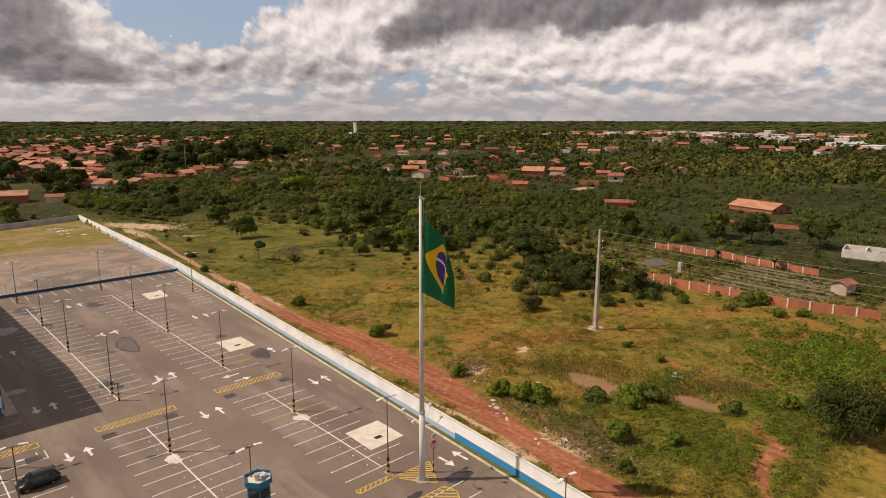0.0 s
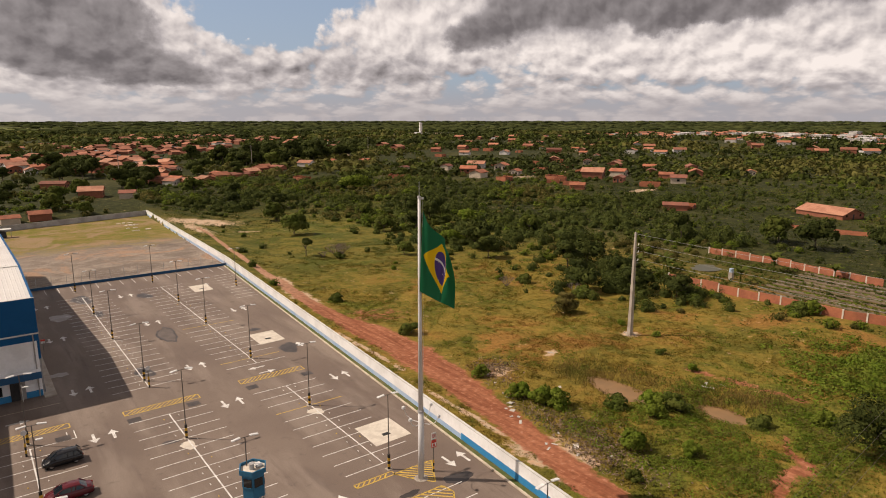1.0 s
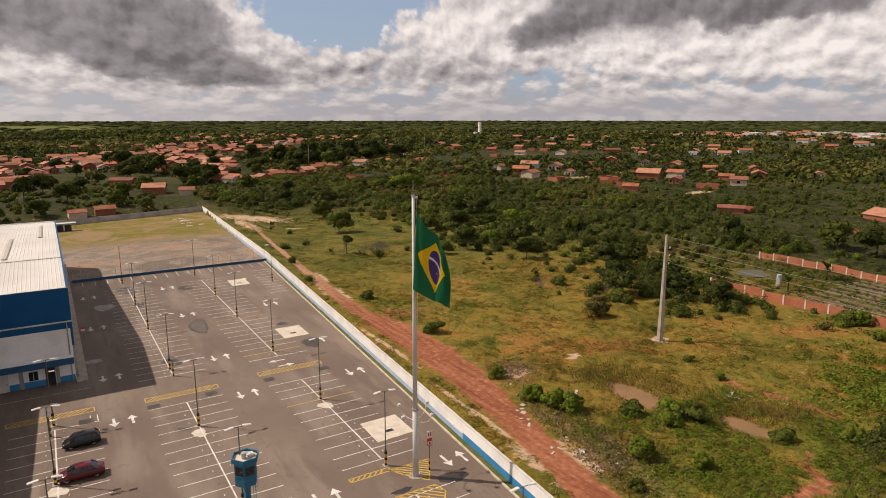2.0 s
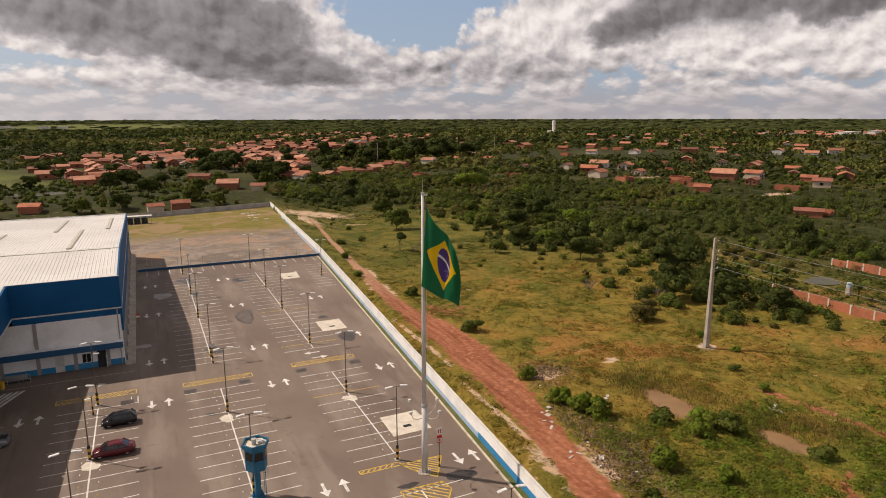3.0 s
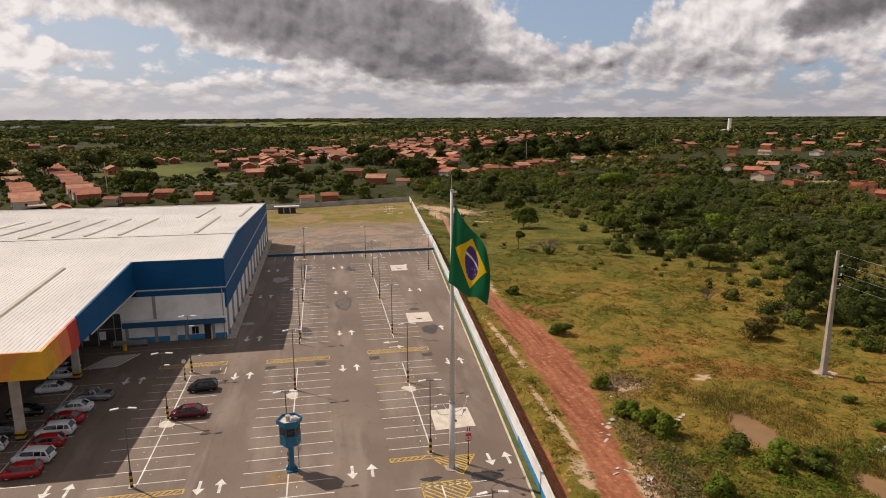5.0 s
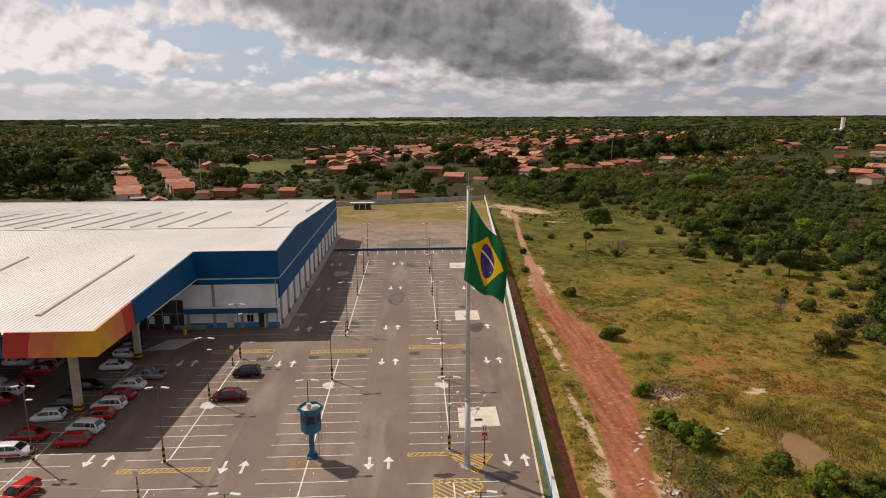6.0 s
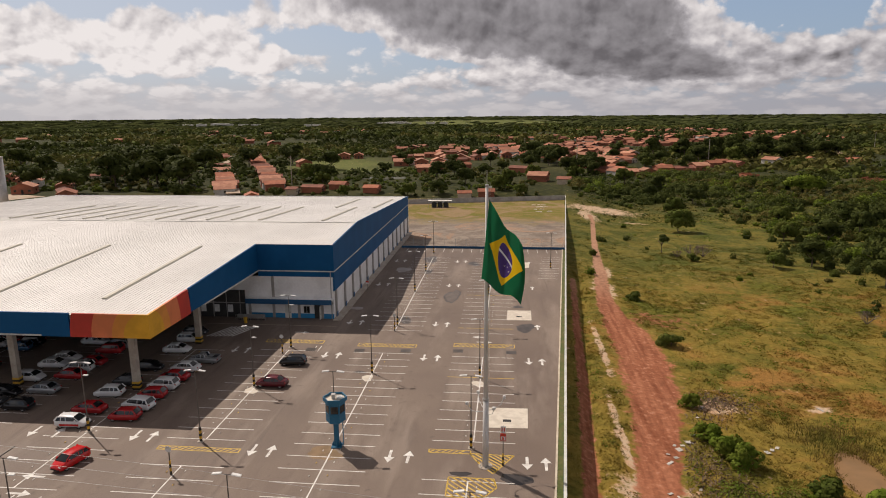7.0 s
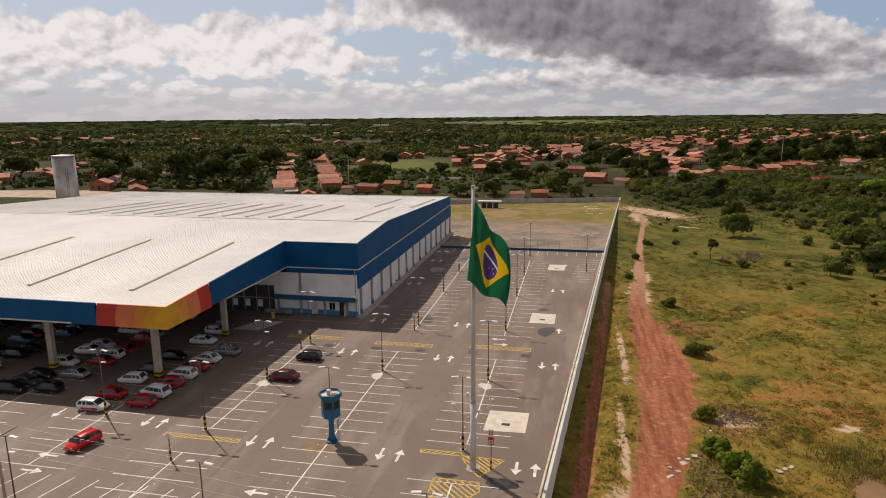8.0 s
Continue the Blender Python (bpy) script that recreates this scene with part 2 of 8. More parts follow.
def make_ground():
    m = bpy.data.materials.new("ground")
    m.use_nodes = True
    tr = m.node_tree
    bsdf = tr.nodes["Principled BSDF"]
    at = tr.nodes.new("ShaderNodeNewGeometry").outputs["Position"]

    def mark(name):
        n = tr.nodes.new("ShaderNodeAttribute")
        n.attribute_name = name
        return n.outputs["Fac"]

    big, small, tiny = (grain(tr, at, s, 7, 0.62) for s in (0.012, 0.40, 1.3))
    grass = field_colour(tr, at)
    wood = blend(tr, span(tr, small, 0.42, 0.6), (0.021, 0.026, 0.008), (0.046, 0.047, 0.014))
    wood = blend(tr, span(tr, big, 0.50, 0.62, 0.0, 0.6), wood, (0.070, 0.065, 0.020))
    wood = blend(tr, mark("meadow"), wood, blend(tr, span(tr, small, 0.4, 0.62), (0.090, 0.110, 0.024), (0.130, 0.130, 0.036)))
    col = blend(tr, mark("wild"), grass, wood)
    rag = calc(tr, "ADD", calc(tr, "MULTIPLY", calc(tr, "SUBTRACT", small, 0.5), 1.8), calc(tr, "MULTIPLY", calc(tr, "SUBTRACT", tiny, 0.5), 1.1))
    ruts = tr.nodes.new("ShaderNodeMapping")
    ruts.inputs["Scale"].default_value, ruts.inputs["Rotation"].default_value = (1.0, 0.10, 1.0), (0, 0, radians(8))
    wire(tr, at, ruts.inputs[0])
    rut = grain(tr, ruts.outputs[0], 0.9, 6, 0.6, 0.3)
    red = blend(tr, span(tr, rut, 0.28, 0.72), (0.200, 0.066, 0.032), (0.350, 0.140, 0.075))
    red = blend(tr, span(tr, tiny, 0.55, 0.75, 0.0, 0.5), red, (0.42, 0.25, 0.17))
    along_y = tr.nodes.new("ShaderNodeSeparateXYZ")
    wire(tr, at, along_y.inputs[0])
    red = blend(tr, span(tr, along_y.outputs[1], 105.0, 150.0, 0.0, 0.75), red, (0.40, 0.235, 0.15))
    sand = blend(tr, span(tr, tiny, 0.35, 0.7), (0.56, 0.43, 0.30), (0.40, 0.25, 0.15))
    col = blend(tr, span(tr, calc(tr, "ADD", mark("sand"), calc(tr, "MULTIPLY", rag, 1.5)), 0.40, 0.85), col, sand)
    col = blend(tr, span(tr, calc(tr, "ADD", mark("road"), calc(tr, "MULTIPLY", rag, 0.75)), 0.36, 0.70), col, red)
    value = calc(tr, "ADD", calc(tr, "MULTIPLY", calc(tr, "SUBTRACT", tiny, 0.5), 1.5), 1.04)
    mul = tr.nodes.new("ShaderNodeVectorMath")
    mul.operation = "SCALE"
    wire(tr, col, mul.inputs[0])
    wire(tr, value, mul.inputs["Scale"])
    wire(tr, mul.outputs[0], bsdf.inputs["Base Color"])
    bsdf.inputs["Roughness"].default_value, bsdf.inputs["Specular IOR Level"].default_value = 0.95, 0.1
    b = tr.nodes.new("ShaderNodeBump")
    b.inputs["Strength"].default_value, b.inputs["Distance"].default_value = 0.5, 0.12
    wire(tr, calc(tr, "ADD", tiny, small), b.inputs["Height"])
    wire(tr, b.outputs[0], bsdf.inputs["Normal"])
    return m


def make_asphalt():
    m = bpy.data.materials.new("asphalt")
    m.use_nodes = True
    tr = m.node_tree
    bsdf = tr.nodes["Principled BSDF"]
    at = tr.nodes.new("ShaderNodeNewGeometry").outputs["Position"]
    stretch = tr.nodes.new("ShaderNodeMapping")
    stretch.inputs["Scale"].default_value = (1.0, 0.22, 1.0)
    wire(tr, at, stretch.inputs[0])
    lane = grain(tr, stretch.outputs[0], 0.22, 4, 0.6)
    big, small, tiny = grain(tr, at, 0.05, 4, 0.6), grain(tr, at, 0.8, 5, 0.6), grain(tr, at, 9.0, 2, 0.6)
    col = blend(tr, span(tr, big, 0.36, 0.64), (0.146, 0.107, 0.084), (0.190, 0.145, 0.115))
    col = blend(tr, span(tr, lane, 0.46, 0.68, 0.0, 0.7), col, (0.252, 0.200, 0.161))
    tracks = tr.nodes.new("ShaderNodeMapping")
    tracks.inputs["Scale"].default_value, tracks.inputs["Rotation"].default_value = (1.0, 0.06, 1.0), (0, 0, radians(-4))
    wire(tr, at, tracks.inputs[0])
    col = blend(tr, span(tr, grain(tr, tracks.outputs[0], 0.8, 5, 0.6, 0.6), 0.55, 0.72, 0.0, 0.45), col, (0.112, 0.084, 0.069))
    col = blend(tr, span(tr, small, 0.56, 0.74, 0.0, 0.5), col, (0.098, 0.075, 0.062))
    mul = tr.nodes.new("ShaderNodeVectorMath")
    mul.operation = "SCALE"
    wire(tr, col, mul.inputs[0])
    wire(tr, calc(tr, "ADD", calc(tr, "MULTIPLY", tiny, 0.9), 0.55), mul.inputs["Scale"])
    wire(tr, mul.outputs[0], bsdf.inputs["Base Color"])
    wire(tr, span(tr, big, 0.3, 0.7, 0.62, 0.85), bsdf.inputs["Roughness"])
    bsdf.inputs["Specular IOR Level"].default_value = 0.3
    return m


def make_flag():
    """Green field, yellow lozenge, blue disc with a white band and small stars, over the cloth's UV."""
    m = bpy.data.materials.new("flag_cloth")
    m.use_nodes = True
    tr = m.node_tree
    bsdf = tr.nodes["Principled BSDF"]
    uv = tr.nodes.new("ShaderNodeTexCoord").outputs["UV"]
    sep = tr.nodes.new("ShaderNodeSeparateXYZ")
    wire(tr, uv, sep.inputs[0])
    u = calc(tr, "MULTIPLY", calc(tr, "SUBTRACT", sep.outputs[0], 0.5), 20.0)
    v = calc(tr, "MULTIPLY", calc(tr, "SUBTRACT", sep.outputs[1], 0.5), 14.0)
    lozenge = calc(tr, "ADD", calc(tr, "DIVIDE", calc(tr, "ABSOLUTE", u), 8.3), calc(tr, "DIVIDE", calc(tr, "ABSOLUTE", v), 5.3))
    r = calc(tr, "SQRT", calc(tr, "ADD", calc(tr, "MULTIPLY", u, u), calc(tr, "MULTIPLY", v, v)))
    du, dv = calc(tr, "ADD", u, 2.0), calc(tr, "ADD", v, 7.0)
    arc = calc(tr, "SQRT", calc(tr, "ADD", calc(tr, "MULTIPLY", du, du), calc(tr, "MULTIPLY", dv, dv)))
    band = calc(tr, "MULTIPLY", calc(tr, "GREATER_THAN", arc, 8.0), calc(tr, "LESS_THAN", arc, 8.55))
    star = tr.nodes.new("ShaderNodeTexVoronoi")
    star.inputs["Scale"].default_value = 17.0
    wire(tr, uv, star.inputs["Vector"])
    dots = calc(tr, "MULTIPLY", calc(tr, "LESS_THAN", star.outputs["Distance"], 0.20), calc(tr, "LESS_THAN", arc, 7.6))
    col = blend(tr, calc(tr, "LESS_THAN", lozenge, 1.0), (0.012, 0.135, 0.058), (0.78, 0.50, 0.012))
    disc = blend(tr, calc(tr, "MAXIMUM", band, dots), (0.075, 0.045, 0.19), (0.62, 0.62, 0.66))
    col = blend(tr, calc(tr, "LESS_THAN", r, 3.5), col, disc)
    wire(tr, col, bsdf.inputs["Base Color"])
    bsdf.inputs["Roughness"].default_value, bsdf.inputs["Specular IOR Level"].default_value = 0.75, 0.2
    out = tr.nodes["Material Output"]
    thin, mix = tr.nodes.new("ShaderNodeBsdfTranslucent"), tr.nodes.new("ShaderNodeMixShader")
    wire(tr, col, thin.inputs[0])
    mix.inputs[0].default_value = 0.3
    wire(tr, bsdf.outputs[0], mix.inputs[1])
    wire(tr, thin.outputs[0], mix.inputs[2])
    wire(tr, mix.outputs[0], out.inputs[0])
    return m


GROUND, ASPHALT, FLAG = make_ground(), make_asphalt(), make_flag()
WHITE_LINE = surface("line_paint", (0.70, 0.68, 0.64), (0.52, 0.49, 0.45), 1.2, 9, 0.25, 0.7)
YELLOW_LINE = surface("yellow_paint", (0.60, 0.40, 0.06), (0.46, 0.30, 0.07), 1.2, 9, 0.25, 0.7)
WHITE_WALL = surface("white_render", (0.78, 0.77, 0.76), (0.68, 0.665, 0.65), 0.25, 3, 0.10, 0.85)
OLD_WALL = surface("grey_block_wall", (0.40, 0.38, 0.37), (0.30, 0.28, 0.27), 0.3, 3, 0.2, 0.9)
BLUE = surface("blue_panel", (0.004, 0.074, 0.195), (0.006, 0.086, 0.220), 0.15, 2, 0.06, 0.6, spec=0.15)
LEDGE_BLUE = surface("dark_blue_paint", (0.012, 0.075, 0.17), (0.016, 0.085, 0.19), 0.4, 4, 0.12, 0.6)
STREET = surface("sandy_street", (0.44, 0.35, 0.26), (0.36, 0.26, 0.18), 0.2, 1.5, 0.2, 0.95)
BLUE_BAND = surface("blue_wall_paint", (0.022, 0.20, 0.42), (0.03, 0.22, 0.44), 0.4, 4, 0.12, 0.7)
PALE_BLUE = surface("pale_blue_paint", (0.30, 0.42, 0.60), (0.38, 0.48, 0.62), 0.4, 4, 0.12, 0.7)
ROOF = surface("white_roof_sheet", (0.66, 0.635, 0.605), (0.58, 0.555, 0.525), 0.06, 1.2, 0.06, 0.5, 0.0)
SKYLIGHT = surface("skylight_sheet", (0.46, 0.43, 0.35), (0.51, 0.47, 0.38), 0.3, 2, 0.1, 0.4)
RED_PANEL = surface("red_panel", (0.52, 0.042, 0.026), None, 0.2, 2, 0.06, 0.5)
ORANGE_PANEL = surface("orange_panel", (0.70, 0.20, 0.075), None, 0.2, 2, 0.06, 0.5)
AMBER_PANEL = surface("amber_panel", (0.72, 0.28, 0.045), None, 0.2, 2, 0.06, 0.5)
YELLOW_PANEL = surface("yellow_panel", (0.70, 0.36, 0.02), None, 0.2, 2, 0.06, 0.5)
TRIM = surface("pale_trim", (0.62, 0.61, 0.56), None, 0.5, 3, 0.1, 0.6)
GREY_PAINT = surface("grey_paint", (0.33, 0.31, 0.29), (0.27, 0.255, 0.24), 0.4, 3, 0.12, 0.7)
# near-black; on openings and under the canopy, shade put into the colour
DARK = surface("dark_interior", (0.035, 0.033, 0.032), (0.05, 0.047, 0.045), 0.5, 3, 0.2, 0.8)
CONCRETE = surface("concrete", (0.42, 0.37, 0.31), (0.34, 0.29, 0.24), 0.7, 6, 0.2, 0.9, bump=0.01)
PALE_SLAB = surface("pale_concrete", (0.62, 0.56, 0.47), (0.52, 0.46, 0.38), 0.8, 5, 0.15, 0.9)
KERB = surface("cream_kerb", (0.56, 0.49, 0.38), (0.44, 0.37, 0.28), 0.9, 5, 0.2, 0.85)
STEEL = surface("galvanised_steel", (0.42, 0.41, 0.40), (0.35, 0.34, 0.33), 0.6, 5, 0.1, 0.5, 0.3)
DARK_POLE = surface("weathered_pole", (0.14, 0.12, 0.105), None, 0.7, 5, 0.15, 0.6, 0.2)
POLE_WHITE = surface("white_pole_paint", (0.58, 0.57, 0.56), (0.50, 0.48, 0.46), 0.4, 4, 0.1, 0.5)
BLACK = surface("black_paint", (0.018, 0.017, 0.016), None, 1, 5, 0.2, 0.6)
YELLOW = surface("safety_yellow", (0.62, 0.36, 0.03), None, 1, 5, 0.15, 0.6)
LAMP_HEAD = surface("lamp_head", (0.72, 0.71, 0.69), None, 1, 5, 0.05, 0.4)
TOWER_BLUE = surface("tower_blue", (0.012, 0.115, 0.21), (0.016, 0.13, 0.235), 0.8, 5, 0.1, 0.5)
GLASS = surface("dark_glass", (0.012, 0.014, 0.016), None, 1, 3, 0.1, 0.06, 0.0, spec=0.6)
TYRE = surface("tyre_rubber", (0.018, 0.018, 0.018), None, 2, 8, 0.2, 0.85)
RIM = surface("wheel_rim", (0.45, 0.45, 0.46), None, 2, 8, 0.1, 0.35, 0.7)
TAIL = surface("tail_light", (0.35, 0.01, 0.01), None, 2, 8, 0.1, 0.25)
HEADL = surface("head_light", (0.65, 0.66, 0.68), None, 2, 8, 0.1, 0.12)
PLASTIC = surface("black_plastic", (0.03, 0.03, 0.032), None, 2, 8, 0.1, 0.6)
PAINTS = {
    "white": surface("white_car_paint", (0.66, 0.66, 0.66), (0.62, 0.62, 0.62), 0.6, 2, 0.04, 0.22, spec=0.5),
    "red": surface("red_car_paint", (0.36, 0.016, 0.018), (0.31, 0.012, 0.015), 0.6, 2, 0.04, 0.22, spec=0.5),
    "bright_red": surface("bright_red_car_paint", (0.58, 0.016, 0.016), None, 0.6, 2, 0.04, 0.2, spec=0.5),
    "wine": surface("wine_red_car_paint", (0.10, 0.008, 0.014), None, 0.6, 2, 0.04, 0.22, spec=0.5),
    "black": surface("black_car_paint", (0.012, 0.012, 0.014), None, 0.6, 2, 0.04, 0.18, spec=0.5),
    "silver": surface("silver_car_paint", (0.32, 0.33, 0.34), None, 0.6, 2, 0.04, 0.28, 0.5, spec=0.5),
    "grey": surface("grey_car_paint", (0.06, 0.062, 0.067), None, 0.6, 2, 0.04, 0.25, 0.3, spec=0.5),
    "blue": surface("blue_car_paint", (0.05, 0.12, 0.22), None, 0.6, 2, 0.04, 0.25, 0.2, spec=0.5),
}
BARK = surface("bark", (0.10, 0.075, 0.055), (0.14, 0.11, 0.085), 1.5, 6, 0.3, 0.95, bump=0.02)
DRY_TWIG = surface("dry_twigs", (0.17, 0.13, 0.11), (0.22, 0.17, 0.13), 1.0, 5, 0.3, 0.95, isle=0.3)
LEAVES = [surface("leaves_" + k, a, b, 0.35, 3.0, 0.22, 0.75, isle=0.20, own=0.15, spec=0.06, thin=0.24) for k, a, b in (
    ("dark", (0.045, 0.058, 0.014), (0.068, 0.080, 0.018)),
    ("mid", (0.070, 0.092, 0.015), (0.105, 0.118, 0.024)),
    ("bright", (0.105, 0.150, 0.015), (0.145, 0.175, 0.024)),
    ("olive", (0.110, 0.102, 0.024), (0.145, 0.118, 0.036)),
)]
FAR_LEAVES = [surface("far_leaves_" + k, a, b, 0.02, 0.3, 0.25, 0.8, isle=0.18, spec=0.05, thin=0.2) for k, a, b in (
    ("dark", (0.042, 0.053, 0.014), (0.060, 0.070, 0.019)),
    ("mid", (0.066, 0.083, 0.016), (0.092, 0.104, 0.023)),
    ("olive", (0.100, 0.098, 0.025), (0.125, 0.114, 0.033)),
)]
GRASS = make_grass()
REED = surface("dry_reeds", (0.210, 0.140, 0.050), (0.110, 0.105, 0.026), 0.25, 3, 0.25, 0.85, isle=0.3, spec=0.05, thin=0.3)
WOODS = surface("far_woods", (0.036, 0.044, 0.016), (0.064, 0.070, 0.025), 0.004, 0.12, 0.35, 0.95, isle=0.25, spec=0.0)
TILES = [surface("roof_tiles_" + k, a, b, 0.3, 2.5, 0.3, 0.9, own=0.25) for k, a, b in (
    ("orange", (0.38, 0.135, 0.070), (0.28, 0.095, 0.052)),
    ("pale", (0.43, 0.205, 0.125), (0.33, 0.145, 0.088)),
    ("brown", (0.24, 0.088, 0.055), (0.18, 0.070, 0.046)),
)]
FAR_TILES = surface("far_roof_tiles", (0.37, 0.150, 0.085), (0.27, 0.100, 0.058), 0.02, 0.4, 0.2, 0.9, isle=0.32)
HOUSE_WALLS = [surface("house_wall_" + k, a, b, 0.4, 3, 0.15, 0.9, own=0.2) for k, a, b in (
    ("brick", (0.32, 0.115, 0.065), (0.26, 0.095, 0.055)),
    ("cream", (0.52, 0.43, 0.33), (0.44, 0.36, 0.28)),
    ("white", (0.62, 0.58, 0.54), (0.52, 0.48, 0.44)),
)]
BRICK = surface("bare_brick", (0.40, 0.14, 0.07), (0.31, 0.11, 0.06), 0.3, 3, 0.25, 0.9)
WATER = surface("muddy_water", (0.25, 0.145, 0.065), (0.21, 0.125, 0.058), 0.15, 0.8, 0.15, 0.35, spec=0.12)
GREY_WATER = surface("pond_water", (0.075, 0.072, 0.042), None, 0.05, 0.8, 0.15, 0.35, spec=0.15)
LITTER = surface("pale_litter", (0.50, 0.46, 0.41), None, 2, 6, 0.2, 0.8, own=0.2)
DEBRIS = surface("rubble", (0.26, 0.18, 0.12), (0.16, 0.11, 0.075), 1.2, 4, 0.4, 0.95, isle=0.4)
TANK_STEEL = surface("tank_steel", (0.46, 0.43, 0.40), (0.36, 0.33, 0.30), 0.3, 1.5, 0.15, 0.35, 0.6)


# ---- building blocks ----
def mesh_of(name, verts, faces, material):
    me = bpy.data.meshes.new(name)
    me.from_pydata(verts, [], faces)
    if material:
        me.materials.append(material)
    return me


def quads(name, v, material, size=4, normals=None):
    """A mesh of separate four- or three-cornered leaves from an (n * size, 3) array."""
    v = np.asarray(v, dtype=np.float32).reshape(-1, 3)
    n = len(v) // size
    me = bpy.data.meshes.new(name)
    me.vertices.add(len(v))
    me.vertices.foreach_set("co", v.ravel())
    me.loops.add(len(v))
    me.loops.foreach_set("vertex_index", np.arange(len(v), dtype=np.int32))
    me.polygons.add(n)
    me.polygons.foreach_set("loop_start", np.arange(0, n * size, size, dtype=np.int32))
    me.polygons.foreach_set("loop_total", np.full(n, size, dtype=np.int32))
    me.update(calc_edges=True)
    if normals is not None:
        me.attributes.new("custom_normal", "FLOAT_VECTOR", "POINT").data.foreach_set("vector", np.repeat(normals, size, 0).astype(np.float32).ravel())
    me.materials.append(material)
    return me


def foliage(name, cloud, material):
    return quads(name, cloud[0], material, 4, cloud[1])


def under(ob, parent):
    ob.parent = parent
    return ob


def part(name, bm, material, parent=None, label="", smooth=False):
    me = bpy.data.meshes.new(name)
    bmesh.ops.recalc_face_normals(bm, faces=bm.faces)
    bm.to_mesh(me)
    bm.free()
    me.materials.append(material)
    if smooth:
        for p in me.polygons:
            p.use_smooth = True
    ob = new(name, me)
    if parent:
        ob.parent = parent
    return tagged(ob, label)


def box(x0, x1, y0, y1, z0, z1, bm=None, bevel=0.0):
    bm = bm or bmesh.new()
    r = bmesh.ops.create_cube(bm, size=1.0, matrix=Matrix.Translation(((x0 + x1) / 2, (y0 + y1) / 2, (z0 + z1) / 2)) @ Matrix.Diagonal((x1 - x0, y1 - y0, z1 - z0, 1)))
    if bevel:
        edges = list({e for v in r["verts"] for e in v.link_edges})
        bmesh.ops.bevel(bm, geom=edges, offset=bevel, segments=2, affect="EDGES")
    return bm


def tube(points, radii, bm=None, sides=8, cap=True):
    """A round bar through the points, with a radius at each."""
    bm = bm or bmesh.new()
    rings = []
    pts = [Vector(p) for p in points]
    for i, p in enumerate(pts):
        d = (pts[min(i + 1, len(pts) - 1)] - pts[max(i - 1, 0)]).normalized()
        a = d.orthogonal().normalized() if abs(d.z) < 0.95 else Vector((1, 0, 0))
        a = (a - d * a.dot(d)).normalized()
        b = d.cross(a)
        rings.append([bm.verts.new(p + radii[i] * (math.cos(t) * a + math.sin(t) * b)) for t in (2 * math.pi * k / sides for k in range(sides))])
    for r0, r1 in zip(rings, rings[1:]):
        for k in range(sides):
            bm.faces.new((r0[k], r0[(k + 1) % sides], r1[(k + 1) % sides], r1[k]))
    if cap:
        bm.faces.new(rings[0])
        bm.faces.new(rings[-1])
    return bm


def prism(outline, z0, z1, bm=None):
    """An upright block over a plan outline; z1 may be a function of x, y."""
    bm = bm or bmesh.new()
    top = z1 if callable(z1) else (lambda x, y: z1)
    low = [bm.verts.new((x, y, z0)) for x, y in outline]
    up = [bm.verts.new((x, y, top(x, y))) for x, y in outline]
    n = len(outline)
    for i in range(n):
        bm.faces.new((low[i], low[(i + 1) % n], up[(i + 1) % n], up[i]))
    bm.faces.new(up)
    bm.faces.new(low[::-1])
    return bm


def thing(name, label, category, at=None, group="", kind=""):
    ob = new(name)
    if at is not None:
        ob.matrix_world = at
    ob.empty_display_size = 0.3
    return tagged(ob, label, category, group, kind)


def smooth_step(a, b, v):
    u = np.clip((v - a) / (b - a), 0, 1)
    return u * u * (3 - 2 * u)


# ---- the ground ----
def wall_x(y):
    return 50.1 + (y - 43.4) * 0.0841


LOT_END = 160.5


def ground_z(x, y):
    x, y = np.asarray(x, dtype=float), np.asarray(y, dtype=float)
    d = x - wall_x(y)
    far = np.hypot(x - 40, y)
    z = -0.9 - 2.6 * (1 - np.exp(-np.maximum(d, 0) / 13)) - 1.0 * smooth_step(20, 100, d) - 1.6 * smooth_step(120, 250, y) * smooth_step(5, 30, d)
    z = z + (-3.0 - z) * smooth_step(260, 420, far)
    z = z + 0.22 * np.sin(x * 0.31 + 1.3 * np.sin(y * 0.11)) * np.sin(y * 0.27 + 0.9 * np.sin(x * 0.13)) * smooth_step(3, 10, d)
    z = z - 0.75 * np.exp(-((d - 3.6) / 1.0) ** 2) * smooth_step(160, 110, y)
    z = z + 15.0 * smooth_step(2900, 4600, far)
    # the hollow with the two pools
    z = z - 1.0 * np.exp(-(((x - 84.8) / 3.9) ** 2 + ((y - 55) / 7.6) ** 2)) - 1.0 * np.exp(-(((x - 90.4) / 3.5) ** 2 + ((y - 39.8) / 6.6) ** 2))
    inside = (d < 0.05) & (x > -126) & (y < 305)
    low = -1.3 - 0.0323 * np.maximum(y - LOT_END, 0)
    back = smooth_step(-150, -118, x) * smooth_step(330, 300, y)
    z = np.where(d < 0.05, -3.0 + back * (low + 3.0) + 15.0 * smooth_step(2900, 4600, far), z)
    return np.where(inside, np.minimum(z, low), z)


def one_z(x, y):
    return float(ground_z(x, y))


def along(points, x, y):
    """Distance to a line of points, and the width blended between them (x, y, half width)."""
    best = np.full(x.shape, 1e9)
    for (x0, y0, w0), (x1, y1, w1) in zip(points, points[1:]):
        dx, dy = x1 - x0, y1 - y0
        u = np.clip(((x - x0) * dx + (y - y0) * dy) / (dx * dx + dy * dy), 0, 1)
        best = np.minimum(best, np.hypot(x - x0 - u * dx, y - y0 - u * dy) / (w0 + u * (w1 - w0)))
    return best


